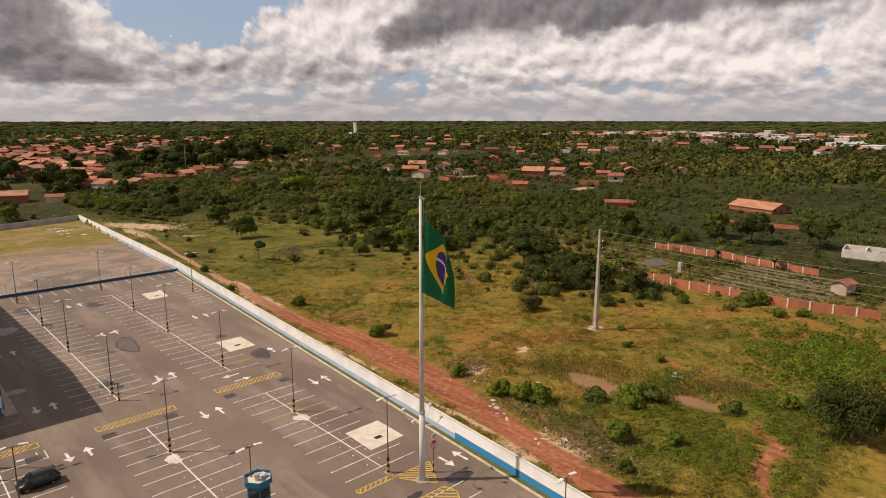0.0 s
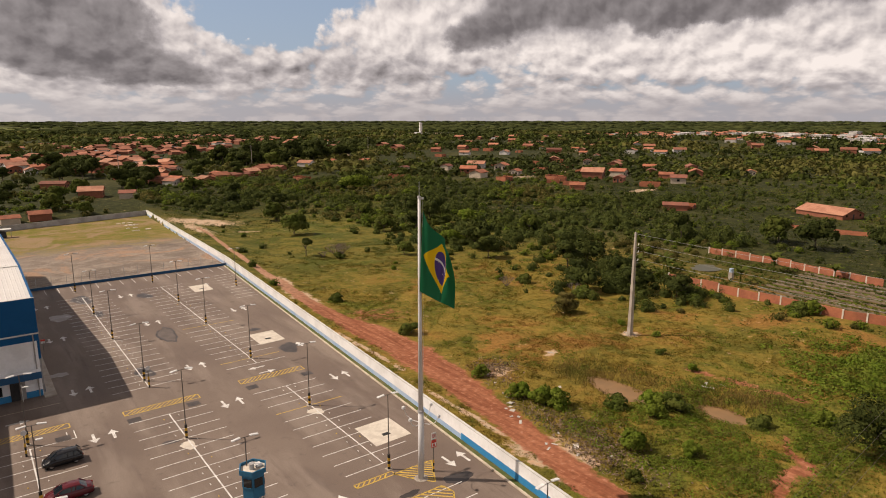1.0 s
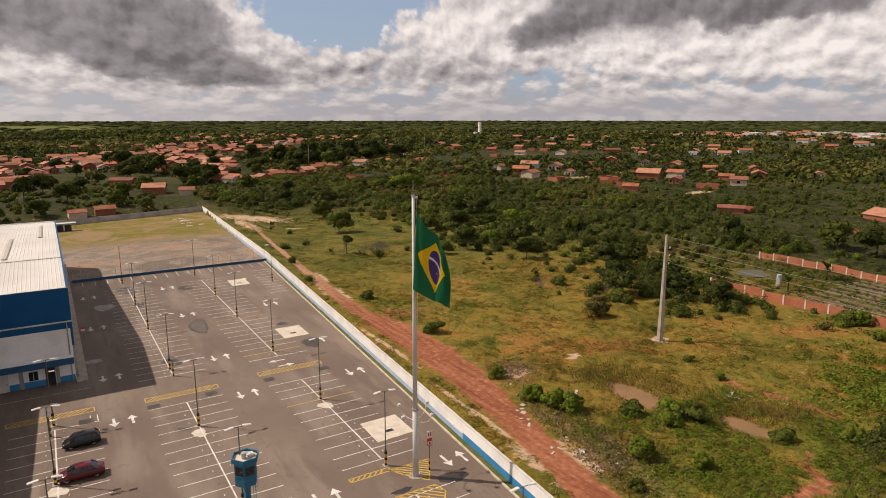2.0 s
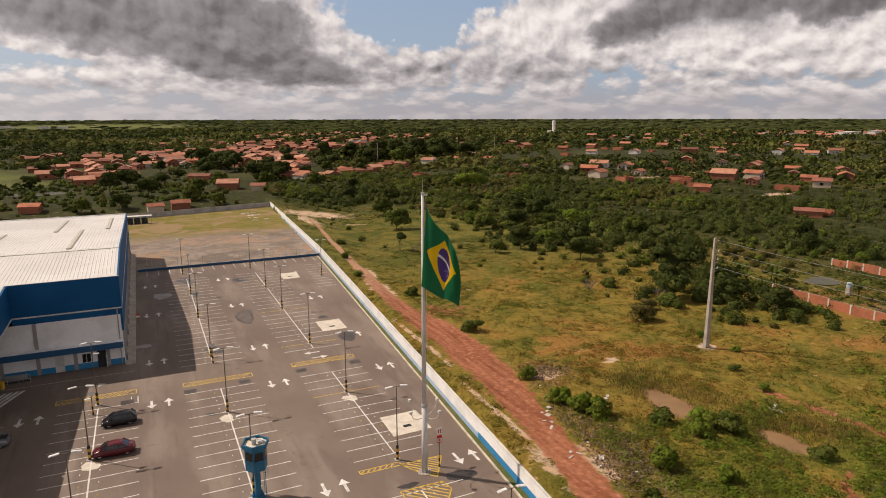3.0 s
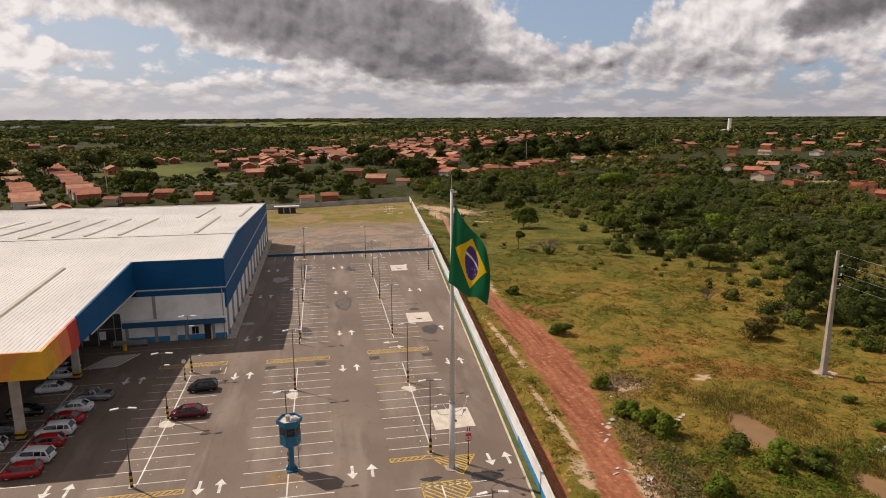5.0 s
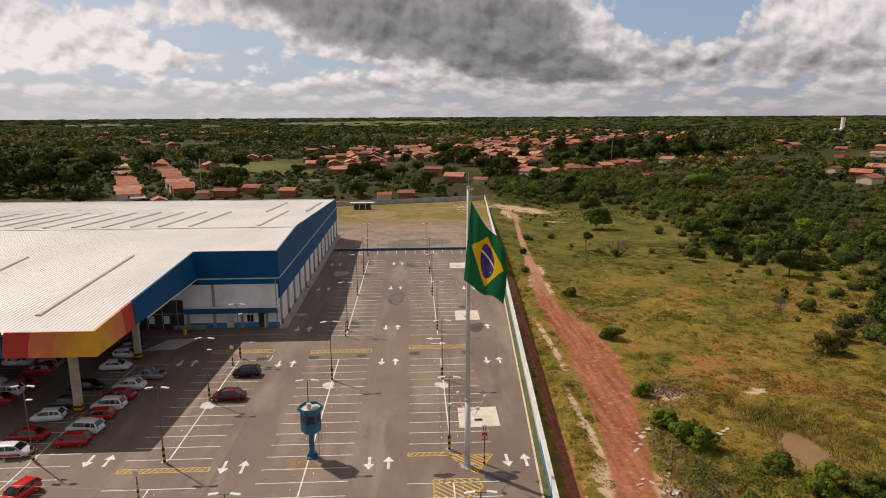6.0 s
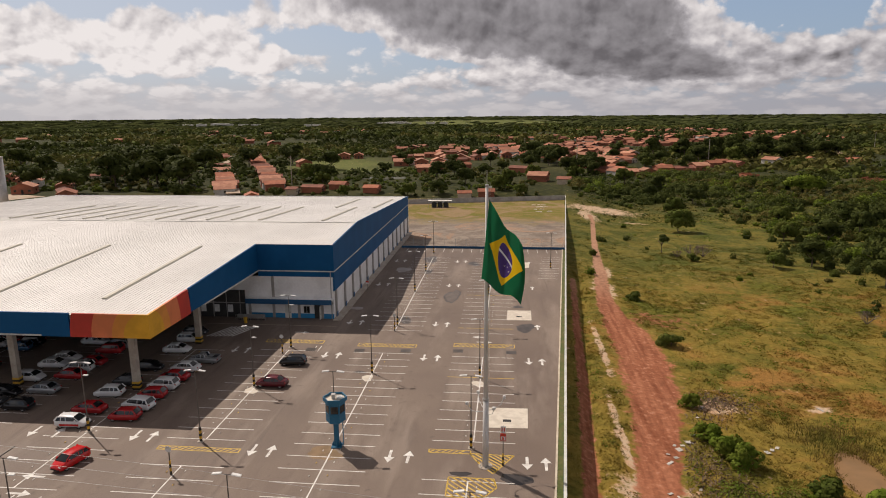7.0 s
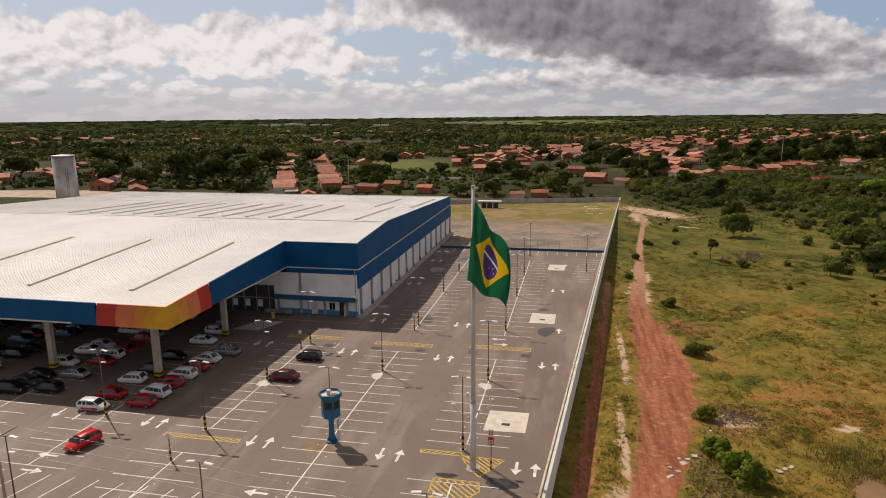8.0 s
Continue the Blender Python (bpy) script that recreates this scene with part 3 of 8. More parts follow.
ROAD = [(55, 20, 2.6), (57.5, 33, 2.6), (60.6, 48, 2.4), (62.8, 59, 2.9), (65.3, 75, 3.9), (66.6, 87, 4.3), (66.0, 100, 3.8), (65, 112, 2.4), (65, 122, 1.7), (67.0, 140, 1.6), (69.4, 170, 1.0), (72.3, 198, 0.8), (75, 221, 0.8), (76, 240, 0.9)]
GULLY = [(51.5, 30, 1.0), (53.3, 46, 1.0), (54.0, 56, 1.0), (55.2, 71, 0.9), (56.8, 95, 0.8), (59.5, 133, 0.7)]
FOOTPATH = [(70, 22, 0.6), (73.5, 24.2, 0.7), (77, 25.7, 1.2), (83.9, 26.0, 1.2), (85.5, 29, 0.6), (90, 31.5, 0.3)]
TRACK = [(100, 56, 0.5), (101.8, 49, 0.9), (102.4, 43, 1.2), (103, 35, 0.9)]
SANDS = [(83, 257, 18, 11), (75, 236, 4, 14), (66, 128, 3, 9), (68, 145, 2.5, 8), (58.4, 60, 0.6, 16), (60, 90, 0.7, 16), (87, 71, 2.2, 1.5), (73, 70, 3, 3), (108, 70, 2.5, 2), (60, 45, 5, 7), (92, 232, 5, 2), (960, 1430, 190, 70), (318, 320, 12, 8), (378, 336, 14, 6), (349, 636, 14, 30), (455, 405, 16, 5), (321, 226, 9, 5)]


MEADOWS = [(112, 222, 26, 36), (-95, 505, 42, 60), (-60, 450, 30, 25), (-100, 2900, 420, 620)]


def build_ground():
    def axis(lo, hi, step, reach_lo, reach_hi):
        a = list(np.arange(lo, hi, step))
        s, v = step, hi
        while v < reach_hi:
            a.append(v)
            s *= 1.13
            v += s
        a.append(reach_hi)
        s, v = step, lo
        while v > reach_lo:
            s *= 1.13
            v -= s
            a.insert(0, max(v, reach_lo))
        return np.array(a)

    xs, ys = axis(46, 125, 0.6, -4600, 4700), axis(18, 215, 0.8, -4000, 4700)
    X, Y = np.meshgrid(xs, ys)
    Z = ground_z(X, Y)
    v = np.stack([X, Y, Z], -1).reshape(-1, 3)
    nx, ny = len(xs), len(ys)
    i = (np.arange(ny - 1)[:, None] * nx + np.arange(nx - 1)[None, :]).ravel()
    faces = np.stack([i, i + 1, i + nx + 1, i + nx], -1)
    me = bpy.data.meshes.new("ground")
    me.vertices.add(len(v))
    me.vertices.foreach_set("co", v.astype(np.float32).ravel())
    me.loops.add(faces.size)
    me.loops.foreach_set("vertex_index", faces.astype(np.int32).ravel())
    me.polygons.add(len(faces))
    me.polygons.foreach_set("loop_start", np.arange(0, faces.size, 4, dtype=np.int32))
    me.polygons.foreach_set("loop_total", np.full(len(faces), 4, dtype=np.int32))
    me.polygons.foreach_set("use_smooth", np.ones(len(faces), dtype=bool))
    me.update(calc_edges=True)
    road = smooth_step(1.6, 0.4, along(ROAD, X, Y))
    road = np.maximum(road, 0.85 * smooth_step(1.7, 0.4, along(GULLY, X, Y)))
    road = np.maximum(road, 0.75 * smooth_step(1.9, 0.5, along(FOOTPATH, X, Y)))
    road = np.maximum(road, 0.6 * smooth_step(1.9, 0.5, along(TRACK, X, Y)))
    road = np.maximum(road, 0.55 * smooth_step(1.4, 0.2, np.hypot((X - 73) / 9, (Y - 108) / 7)))
    sand = np.zeros_like(X)
    for cx, cy, rx, ry in SANDS:
        sand = np.maximum(sand, smooth_step(1.5, 0.3, np.hypot((X - cx) / rx, (Y - cy) / ry)) * 0.95)
    wild = np.maximum(smooth_step(130, 200, X - 0.1 * Y), smooth_step(230, 330, Y))
    wild = np.maximum(wild, smooth_step(40, 20, X) * smooth_step(180, 230, Y))
    meadow = np.zeros_like(X)
    for cx, cy, rx, ry in MEADOWS:
        meadow = np.maximum(meadow, smooth_step(1.15, 0.75, np.hypot((X - cx) / rx, (Y - cy) / ry)))
    for name, a in (("road", road), ("sand", sand), ("wild", wild), ("meadow", meadow)):
        me.attributes.new(name, "FLOAT", "POINT").data.foreach_set("value", a.astype(np.float32).ravel())
    me.materials.append(GROUND)
    tagged(new("ground", me), "grassy scrubland with red dirt tracks reaching the horizon", "ground", kind="structure")


build_ground()


# ---- the car park ----
def slab(outline, z0, z1, name, material, label, category="ground"):
    return tagged(part(name, prism(outline, z0, z1), material), label, category, kind="structure")


lot = slab([(-126, 0), (wall_x(0) - 0.25, 0), (wall_x(LOT_END) - 0.25, LOT_END), (-126, LOT_END)], -0.9, 0.0, "car_park", ASPHALT, "weathered grey-brown asphalt car park with painted bays", "car park")


def yard_z(x, y):
    return -0.0323 * (y - LOT_END)


def make_yard():
    m = bpy.data.materials.new("yard_soil")
    m.use_nodes = True
    tr = m.node_tree
    bsdf = tr.nodes["Principled BSDF"]
    at = tr.nodes.new("ShaderNodeNewGeometry").outputs["Position"]
    place = tr.nodes.new("ShaderNodeSeparateXYZ")
    wire(tr, at, place.inputs[0])
    big, mid, tiny = grain(tr, at, 0.045, 6, 0.65, 1.2), grain(tr, at, 0.16, 7, 0.68, 0.8), grain(tr, at, 1.5, 4, 0.6)
    soil = blend(tr, span(tr, mid, 0.38, 0.62), (0.195, 0.155, 0.125), (0.285, 0.235, 0.19))
    soil = blend(tr, span(tr, big, 0.52, 0.60, 0.0, 0.8), soil, (0.34, 0.215, 0.14))
    soil = blend(tr, span(tr, grain(tr, at, 0.09, 7, 0.7, 2.0), 0.58, 0.66, 0.0, 0.8), soil, (0.115, 0.088, 0.070))
    soil = blend(tr, span(tr, big, 0.44, 0.36, 0.0, 0.7), soil, (0.15, 0.12, 0.10))
    turf = blend(tr, span(tr, mid, 0.40, 0.60), (0.150, 0.138, 0.022), (0.23, 0.165, 0.06))
    turf = blend(tr, span(tr, big, 0.50, 0.58, 0.0, 0.85), turf, (0.29, 0.195, 0.115))
    turf = blend(tr, span(tr, tiny, 0.56, 0.70, 0.0, 0.6), turf, (0.075, 0.080, 0.018))
    edge = calc(tr, "ADD", place.outputs[1], calc(tr, "MULTIPLY", calc(tr, "SUBTRACT", mid, 0.5), 70.0))
    col = blend(tr, span(tr, edge, 205.0, 232.0), soil, turf)
    mul = tr.nodes.new("ShaderNodeVectorMath")
    mul.operation = "SCALE"
    wire(tr, col, mul.inputs[0])
    wire(tr, calc(tr, "ADD", calc(tr, "MULTIPLY", tiny, 0.7), 0.62), mul.inputs["Scale"])
    wire(tr, mul.outputs[0], bsdf.inputs["Base Color"])
    bsdf.inputs["Roughness"].default_value, bsdf.inputs["Specular IOR Level"].default_value = 0.95, 0.1
    return m


slab([(-126, LOT_END), (wall_x(LOT_END) - 0.1, LOT_END), (wall_x(303) - 0.1, 303), (-126, 303)], -6.2, yard_z, "yard", make_yard(), "bare gravel yard with dry patchy turf behind the car park")


def build_footings():
    """Low broken remains of walls on bare soil in the corner of the yard."""
    root = thing("wall_footings", "low broken concrete footings on bare soil", "footings")
    rng = random.Random(14)
    for k in range(16):
        x, y = 55.0 + 7.0 * rng.random(), rng.choice((250.0, 258.0, 267.0, 275.0)) + rng.uniform(-1, 1)
        w, l = rng.uniform(0.8, 2.6), rng.uniform(0.5, 1.4)
        bm = box(-w / 2, w / 2, -l / 2, l / 2, -0.3, rng.uniform(0.08, 0.25), bevel=0.04)
        bmesh.ops.rotate(bm, verts=bm.verts, matrix=Matrix.Rotation(rng.uniform(-0.3, 0.3), 3, "Z"))
        bmesh.ops.translate(bm, verts=bm.verts, vec=(x, y, yard_z(x, y)))
        part("footing", bm, PALE_SLAB, root)


build_footings()


def build_walls():
    """The white boundary wall: panels end to end between low pilasters, with a blue band at the foot."""
    root = thing("wall_east", "long white rendered boundary wall with a blue painted foot", "wall", kind="structure")
    ux, uy = Vector((0.0841, 1.0, 0)).normalized().xy
    step = 6.0

    def strip(y0, y1, z0, z1, off0, off1, name, material):
        def base(y):
            return yard_z(0, y) if y > LOT_END else 0.0
        bm = bmesh.new()
        v = []
        for y in (y0, y1):
            for o in (off0, off1):
                for z in (z0, z1):
                    v.append(bm.verts.new((wall_x(y) + o, y, base(y) + z)))
        a = v
        for q in ((0, 1, 5, 4), (2, 3, 7, 6), (1, 3, 7, 5), (0, 2, 6, 4), (0, 1, 3, 2), (4, 5, 7, 6)):
            bm.faces.new([a[k] for k in q])
        return part(name, bm, material, root)

    y = 3.0
    while y < 300:
        y1 = min(y + step, 300)
        strip(y, y1 - 0.02, -3.2, 2.3, 0.0, 0.2, "panel", WHITE_WALL)
        strip(y, y1, 2.3, 2.38, -0.05, 0.25, "coping", TRIM)
        if y < 51:
            strip(y, y1, 0.0, 0.95, -0.004, 0.0, "foot_band", BLUE_BAND)
        else:
            # paler, lower blue band from y 51 on
            strip(y, y1, 0.0, 0.75, -0.004, 0.0, "foot_band", PALE_BLUE)
        y = y1
    # kerb and grass strip along the inside
    bm = bmesh.new()
    prism([(wall_x(3) - 0.90, 3), (wall_x(3) - 0.68, 3), (wall_x(LOT_END) - 0.68, LOT_END - 0.6), (wall_x(LOT_END) - 0.90, LOT_END - 0.6)], -0.2, 0.16, bm)
    tagged(part("kerb_east", bm, KERB), "cream painted kerb beside the boundary wall", "kerb", kind="structure")
    bm = bmesh.new()
    prism([(wall_x(3) - 0.68, 3), (wall_x(3) - 0.01, 3), (wall_x(LOT_END) - 0.01, LOT_END - 0.6), (wall_x(LOT_END) - 0.68, LOT_END - 0.6)], -0.2, 0.10, bm)
    tagged(part("verge", bm, surface("verge_grass", (0.070, 0.090, 0.018), (0.120, 0.105, 0.035), 0.6, 4, 0.5, 0.95)), "narrow grass verge under the wall", "verge", kind="structure")
    # the back wall of the yard
    back = thing("wall_north", "grey block wall closing the back yard", "wall", kind="structure")
    pts = [(72.2, 300.0), (50, 293), (25, 285), (0, 277), (-40, 266), (-90, 254)]
    for (x0, y0), (x1, y1) in zip(pts, pts[1:]):
        n = Vector((y1 - y0, x0 - x1)).normalized() * 0.1
        prism([(x0 + n.x, y0 + n.y), (x1 + n.x, y1 + n.y), (x1 - n.x, y1 - n.y), (x0 - n.x, y0 - n.y)], -6, lambda x, y: yard_z(x, y) + 2.2, bm := bmesh.new())
        part("panel", bm, OLD_WALL, back)


build_walls()


def build_fence():
    """Low blue wall with wire posts between the car park and the yard."""
    root = thing("fence", "low blue wall with wire fence posts across the car park end", "fence", kind="structure")
    x0, x1, y = 14.5, wall_x(LOT_END) - 0.1, LOT_END
    part("low_wall", box(x0, x1, y - 0.1, y + 0.1, -0.3, 0.6), LEDGE_BLUE, root)
    part("capping", box(x0, x1, y - 0.13, y + 0.13, 0.6, 0.66), GREY_PAINT, root)
    first = None
    for k in range(16):
        x = x0 + 0.3 + k * (x1 - x0 - 0.6) / 15
        if first is None:
            first = part("post", tube([(0, 0, 0.66), (0, 0, 2.6), (0, 0.25, 2.95)], [0.04, 0.04, 0.035], sides=6), STEEL, root)
            first.location = (x, y, 0)
        else:
            ob = new("post", first.data)
            ob.parent, ob.location = root, (x, y, 0)
    for z in (1.0, 1.5, 2.0, 2.5):
        part("strand", tube([(x0, y, z), (x1, y, z)], [0.012, 0.012], sides=4), STEEL, root)


build_fence()


# ---- the store ----
SX, SY, SW, SN = 12.88, 95.6, -1.4, 184.0       # side wall, front wall, canopy side, back wall
CY, RY, WX = 59.0, 115.6, -104.0                # canopy front, ridge, far west side


def roof_z(y):
    return 11.72 + (y - CY) * 0.0513 if y <= RY else 14.62 - (y - RY) * 0.0483


def build_store():
    root = thing("store_building", "large white-roofed store with blue fascia and open canopy", "store", kind="structure")

    def sheet(x0, x1, y0, y1, name):
        """Ribbed metal roof sheet: a trapezoid rib every half metre."""
        v, f, n = [], [], int(round((x1 - x0) / 0.55))
        step = (x1 - x0) / n
        prof = []
        for k in range(n):
            b = x0 + k * step
            prof += [(b, 0.0), (b + 0.74 * step, 0.0), (b + 0.80 * step, 0.035), (b + 0.94 * step, 0.035)]
        prof.append((x1, 0.0))
        for y in (y0, y1):
            v += [(x, y, roof_z(y) + h) for x, h in prof]
        v += [(x0, y0, roof_z(y0) - 0.2), (x1, y0, roof_z(y0) - 0.2), (x0, y1, roof_z(y1) - 0.2), (x1, y1, roof_z(y1) - 0.2)]
        m = len(prof)
        f = [(i, i + 1, m + i + 1, m + i) for i in range(m - 1)] + [(2 * m, 2 * m + 1, 2 * m + 3, 2 * m + 2)]
        return under(new(name, mesh_of(name, v, f, ROOF)), root)

    sheet(WX, SW - 0.1, CY + 0.1, RY, "roof")
    sheet(SW - 0.1, SX - 0.1, SY + 0.1, RY, "roof")
    sheet(WX, SX - 0.1, RY, SN, "roof")
    bm = bmesh.new()
    for y0, y1 in ((RY - 0.35, RY), (RY, RY + 0.35)):
        z0, z1 = roof_z(y0) + 0.1, roof_z(y1) + 0.1
        vs = [bm.verts.new(p) for p in ((WX, y0, z0), (SX - 0.1, y0, z0), (SX - 0.1, y1, z1), (WX, y1, z1))]
        bm.faces.new(vs)
    part("ridge_cap", bm, TRIM, root)

    # skylight strips along the slope
    def skylight(x, y0, y1, w):
        bm = bmesh.new()
        v = [bm.verts.new((x + dx, y, roof_z(y) + h)) for y in (y0, y1) for dx, h in ((-w, 0.06), (-w * 0.6, 0.24), (w * 0.6, 0.24), (w, 0.06))]
        for k in range(3):
            bm.faces.new((v[k], v[k + 1], v[k + 5], v[k + 4]))
        bm.faces.new(v[0:4])
        bm.faces.new(v[4:8])
        part("skylight", bm, SKYLIGHT, root)

    for k in range(6):
        skylight(-11.4 - 17.6 * k, 65.4, 94.3, 0.45)
    for x in (-56.2, -50.2, -44.6, -39.0, -33.2, -27.2, -21.4, -15.8, -9.6, 4.6, -62.0, -68.0):
        skylight(x, 118.2, 148.6, 0.45)
    for x in (-0.4, 9.6):
        skylight(x, 148.0, 173.5, 0.45)

    # fascia: thick panels, tops following the roof
    def fascia_x(x, y0, y1, z0, thick, name, material):
        cut = sorted({y0, y1, *( [RY] if y0 < RY < y1 else [] )})
        bm = bmesh.new()
        for a, b in zip(cut, cut[1:]):
            vs = [bm.verts.new((x + o, y, z)) for y in (a, b) for o in (0, -thick) for z in (z0, roof_z(y) + 0.28)]
            for q in ((0, 1, 5, 4), (2, 3, 7, 6), (1, 3, 7, 5), (0, 2, 6, 4), (0, 1, 3, 2), (4, 5, 7, 6)):
                bm.faces.new([vs[k] for k in q])
        return part(name, bm, material, root)

    fascia_x(SX, SY, SN, 5.3, 0.25, "side_fascia", BLUE)
    part("front_fascia", box(SW, SX - 0.25, SY, SY + 0.25, 7.9, roof_z(SY) + 0.28), BLUE, root)
    part("corner_lip", box(SX - 0.3, SX, SY - 0.004, SY, 5.3, 7.9), BLUE, root)
    fascia_x(SW, 70.0, SY, 9.0, 0.3, "canopy_fascia", BLUE)
    def arc_band(r0, r1, side, name, material):
        """A band of the sun motif: a fascia panel cut along two arcs round the canopy corner."""
        z0, bm, rim = 8.8, bmesh.new(), []
        top = roof_z(CY) + 0.28 - z0
        for r, hs in ((r0, range(9)), (r1, range(8, -1, -1))):
            for k in hs:
                h = top * k / 8
                rim.append((math.sqrt(r * r - h * h) if r else (0.3 if not side else 0.0), h))
        lo, hi = [], []
        for u, h in rim:
            z = z0 + h * ((roof_z(CY + u) + 0.28 - z0) / top if side else 1.0)
            if side:
                lo.append(bm.verts.new((SW, CY + u, z)))
                hi.append(bm.verts.new((SW - 0.3, CY + u, z)))
            else:
                lo.append(bm.verts.new((SW - u, CY, z)))
                hi.append(bm.verts.new((SW - u, CY + 0.3, z)))
        bm.faces.new(lo)
        bm.faces.new(hi[::-1])
        for k in range(len(lo)):
            j = (k + 1) % len(lo)
            if (lo[k].co - lo[j].co).length > 1e-5:
                bm.faces.new((lo[k], lo[j], hi[j], hi[k]))
        part(name, bm, material, root)

    for side in (0, 1):
        for r0, r1, nm, mt in ((0.0, 3.6, "yellow_panel", YELLOW_PANEL), (3.6, 5.2, "amber_panel", AMBER_PANEL), (5.2, 8.0, "orange_panel", ORANGE_PANEL), (8.0, 10.95, "red_panel", RED_PANEL)):
            arc_band(r0, r1, side, nm, mt)
    zt = roof_z(CY) + 0.28
    part("canopy_fascia", box(WX, -12.35, CY, CY + 0.3, 8.8, zt), BLUE, root)
    # pale edge strips
    part("edge_strip", box(SX, SX + 0.05, SY, SN, 8.85, 9.05), TRIM, root)
    part("edge_strip", box(SW, SX + 0.05, SY - 0.05, SY, 8.85, 9.05), TRIM, root)
    part("edge_strip", box(SW, SW + 0.08, 74.0, SY - 0.06, 8.8, 9.0), TRIM, root)
    part("edge_strip", box(-40, -16.4, CY - 0.08, CY, 8.85, 9.05), TRIM, root)
    part("flashing", box(SW - 0.32, SX + 0.02, SY - 0.02, SY + 0.12, roof_z(SY) + 0.28, roof_z(SY) + 0.34), TRIM, root)

    # outer walls
    part("side_wall", box(SX - 0.5, SX - 0.25, SY + 0.26, SN, 0, 9.0), WHITE_WALL, root)
    part("front_wall", box(WX, SX - 0.25, SY + 0.0, SY + 0.25, 0, 7.9), WHITE_WALL, root)
    part("back_wall", box(WX, SX, SN, SN + 0.25, -2, roof_z(SN) + 0.2), WHITE_WALL, root)
    part("west_wall", box(WX - 0.25, WX, CY, SN + 0.25, 0, 11.6), WHITE_WALL, root)
    y = SY + 1.2
    n = 0
    while y < SN - 1:
        part("pilaster", box(SX - 0.25, SX + 0.02, y - 0.35, y + 0.35, 0, 5.3), GREY_PAINT, root)
        part("blue_foot", box(SX + 0.02, SX + 0.06, y - 0.5, y + 0.5, 0.0, 1.1), LEDGE_BLUE, root)
        y += 6.6
    part("plinth", box(SX - 0.25, SX + 1.2, SY - 1.2, SN, -0.1, 0.18), CONCRETE, root, "raised concrete pavement along the side wall")

    # entrance front: projecting ledge with a blue edge, doors, windows
    part("ledge", box(-3.6, SX - 0.3, SY - 1.5, SY, 3.75, 3.95), WHITE_WALL, root)
    part("ledge_edge", box(-3.6, SX - 0.3, SY - 1.56, SY - 1.5, 3.05, 3.98), LEDGE_BLUE, root)
    part("ledge_soffit", box(-3.6, SX - 0.3, SY - 1.5, SY - 0.01, 3.05, 3.12), GREY_PAINT, root)
    part("foot_band", box(-3.6, SX - 0.3, SY - 0.03, SY, 0.0, 0.9), BLUE_BAND, root)
    for x in (-3.4, 1.2, 6.0, 10.4):
        part("pilaster", box(x - 0.25, x + 0.25, SY - 0.12, SY, 0, 3.05), GREY_PAINT, root)
    part("pilaster", box(1.0, 1.5, SY - 0.12, SY, 3.98, 7.9), GREY_PAINT, root)
    door = part("service_door", box(3.3, 4.5, SY - 0.06, SY - 0.032, 0, 2.5), TRIM, root, "plain pale service door")
    part("handle", box(4.25, 4.32, SY - 0.10, SY - 0.06, 1.0, 1.2), DARK, door)
    # flat dark panel; the unlit opening is only its colour
    door = part("side_doorway", box(8.9, 10.1, SY - 0.06, SY - 0.032, 0, 2.6), DARK, root, "dark open doorway")
    part("door_frame", box(8.8, 10.2, SY - 0.05, SY - 0.035, 2.6, 2.7), TRIM, door)
    pane = part("ticket_window", box(6.9, 8.0, SY - 0.06, SY - 0.034, 1.0, 2.3), GLASS, root, "small dark window beside the doorway")
    part("glazing_bar", box(7.42, 7.48, SY - 0.09, SY - 0.06, 1.0, 2.3), TRIM, pane)
    leaf = part("door_leaf", box(10.12, 10.2, SY - 1.0, SY - 0.07, 0.02, 2.5), TRIM, root, "pale door leaf standing open")
    part("handle", box(10.2, 10.24, SY - 0.9, SY - 0.8, 1.0, 1.15), DARK, leaf)
    part("down_pipe", tube([(12.2, SY - 0.1, 0.0), (12.2, SY - 0.1, 8.8)], [0.08, 0.08], sides=8), GREY_PAINT, root)
    for k in range(3):
        part("notice_board", box(-7.6 - 2.6 * k, -6.6 - 2.6 * k, SY - 0.31, SY - 0.285, 1.0, 2.4), LAMP_HEAD, root, "pale notice on the glazed front")
    # near-black slab; the shade behind the glazing is painted as its colour
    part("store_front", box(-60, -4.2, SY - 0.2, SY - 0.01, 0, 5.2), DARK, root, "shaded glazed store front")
    for k in range(10):
        x = -5.2 - 2.6 * k
        part("mullion", box(x - 0.06, x + 0.06, SY - 0.28, SY - 0.2, 0, 5.2), GREY_PAINT, root)
    part("transom", box(-60, -4.2, SY - 0.28, SY - 0.2, 2.7, 2.85), GREY_PAINT, root)
    # canopy ceiling: dark sheet added to cut bounce from the roof, beams under it
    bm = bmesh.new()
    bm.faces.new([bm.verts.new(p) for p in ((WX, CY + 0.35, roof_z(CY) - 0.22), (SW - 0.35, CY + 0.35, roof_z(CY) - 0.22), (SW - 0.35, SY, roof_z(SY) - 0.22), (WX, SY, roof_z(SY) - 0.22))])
    part("canopy_shade_sheet", bm, DARK, root)
    for y in (61.5, 70.5, 79.5, 88.5):
        part("beam", box(WX, SW - 0.3, y - 0.15, y + 0.15, roof_z(y) - 1.1, roof_z(y) - 0.25), GREY_PAINT, root)
    # columns with hazard bands at the foot
    for k in range(6):
        for y in (62.9, 81.2):
            x = -6.4 - 17.7 * k
            col = part("column", box(x - 0.45, x + 0.45, y - 0.35, y + 0.35, 1.2, roof_z(y) - 0.25), CONCRETE, root)
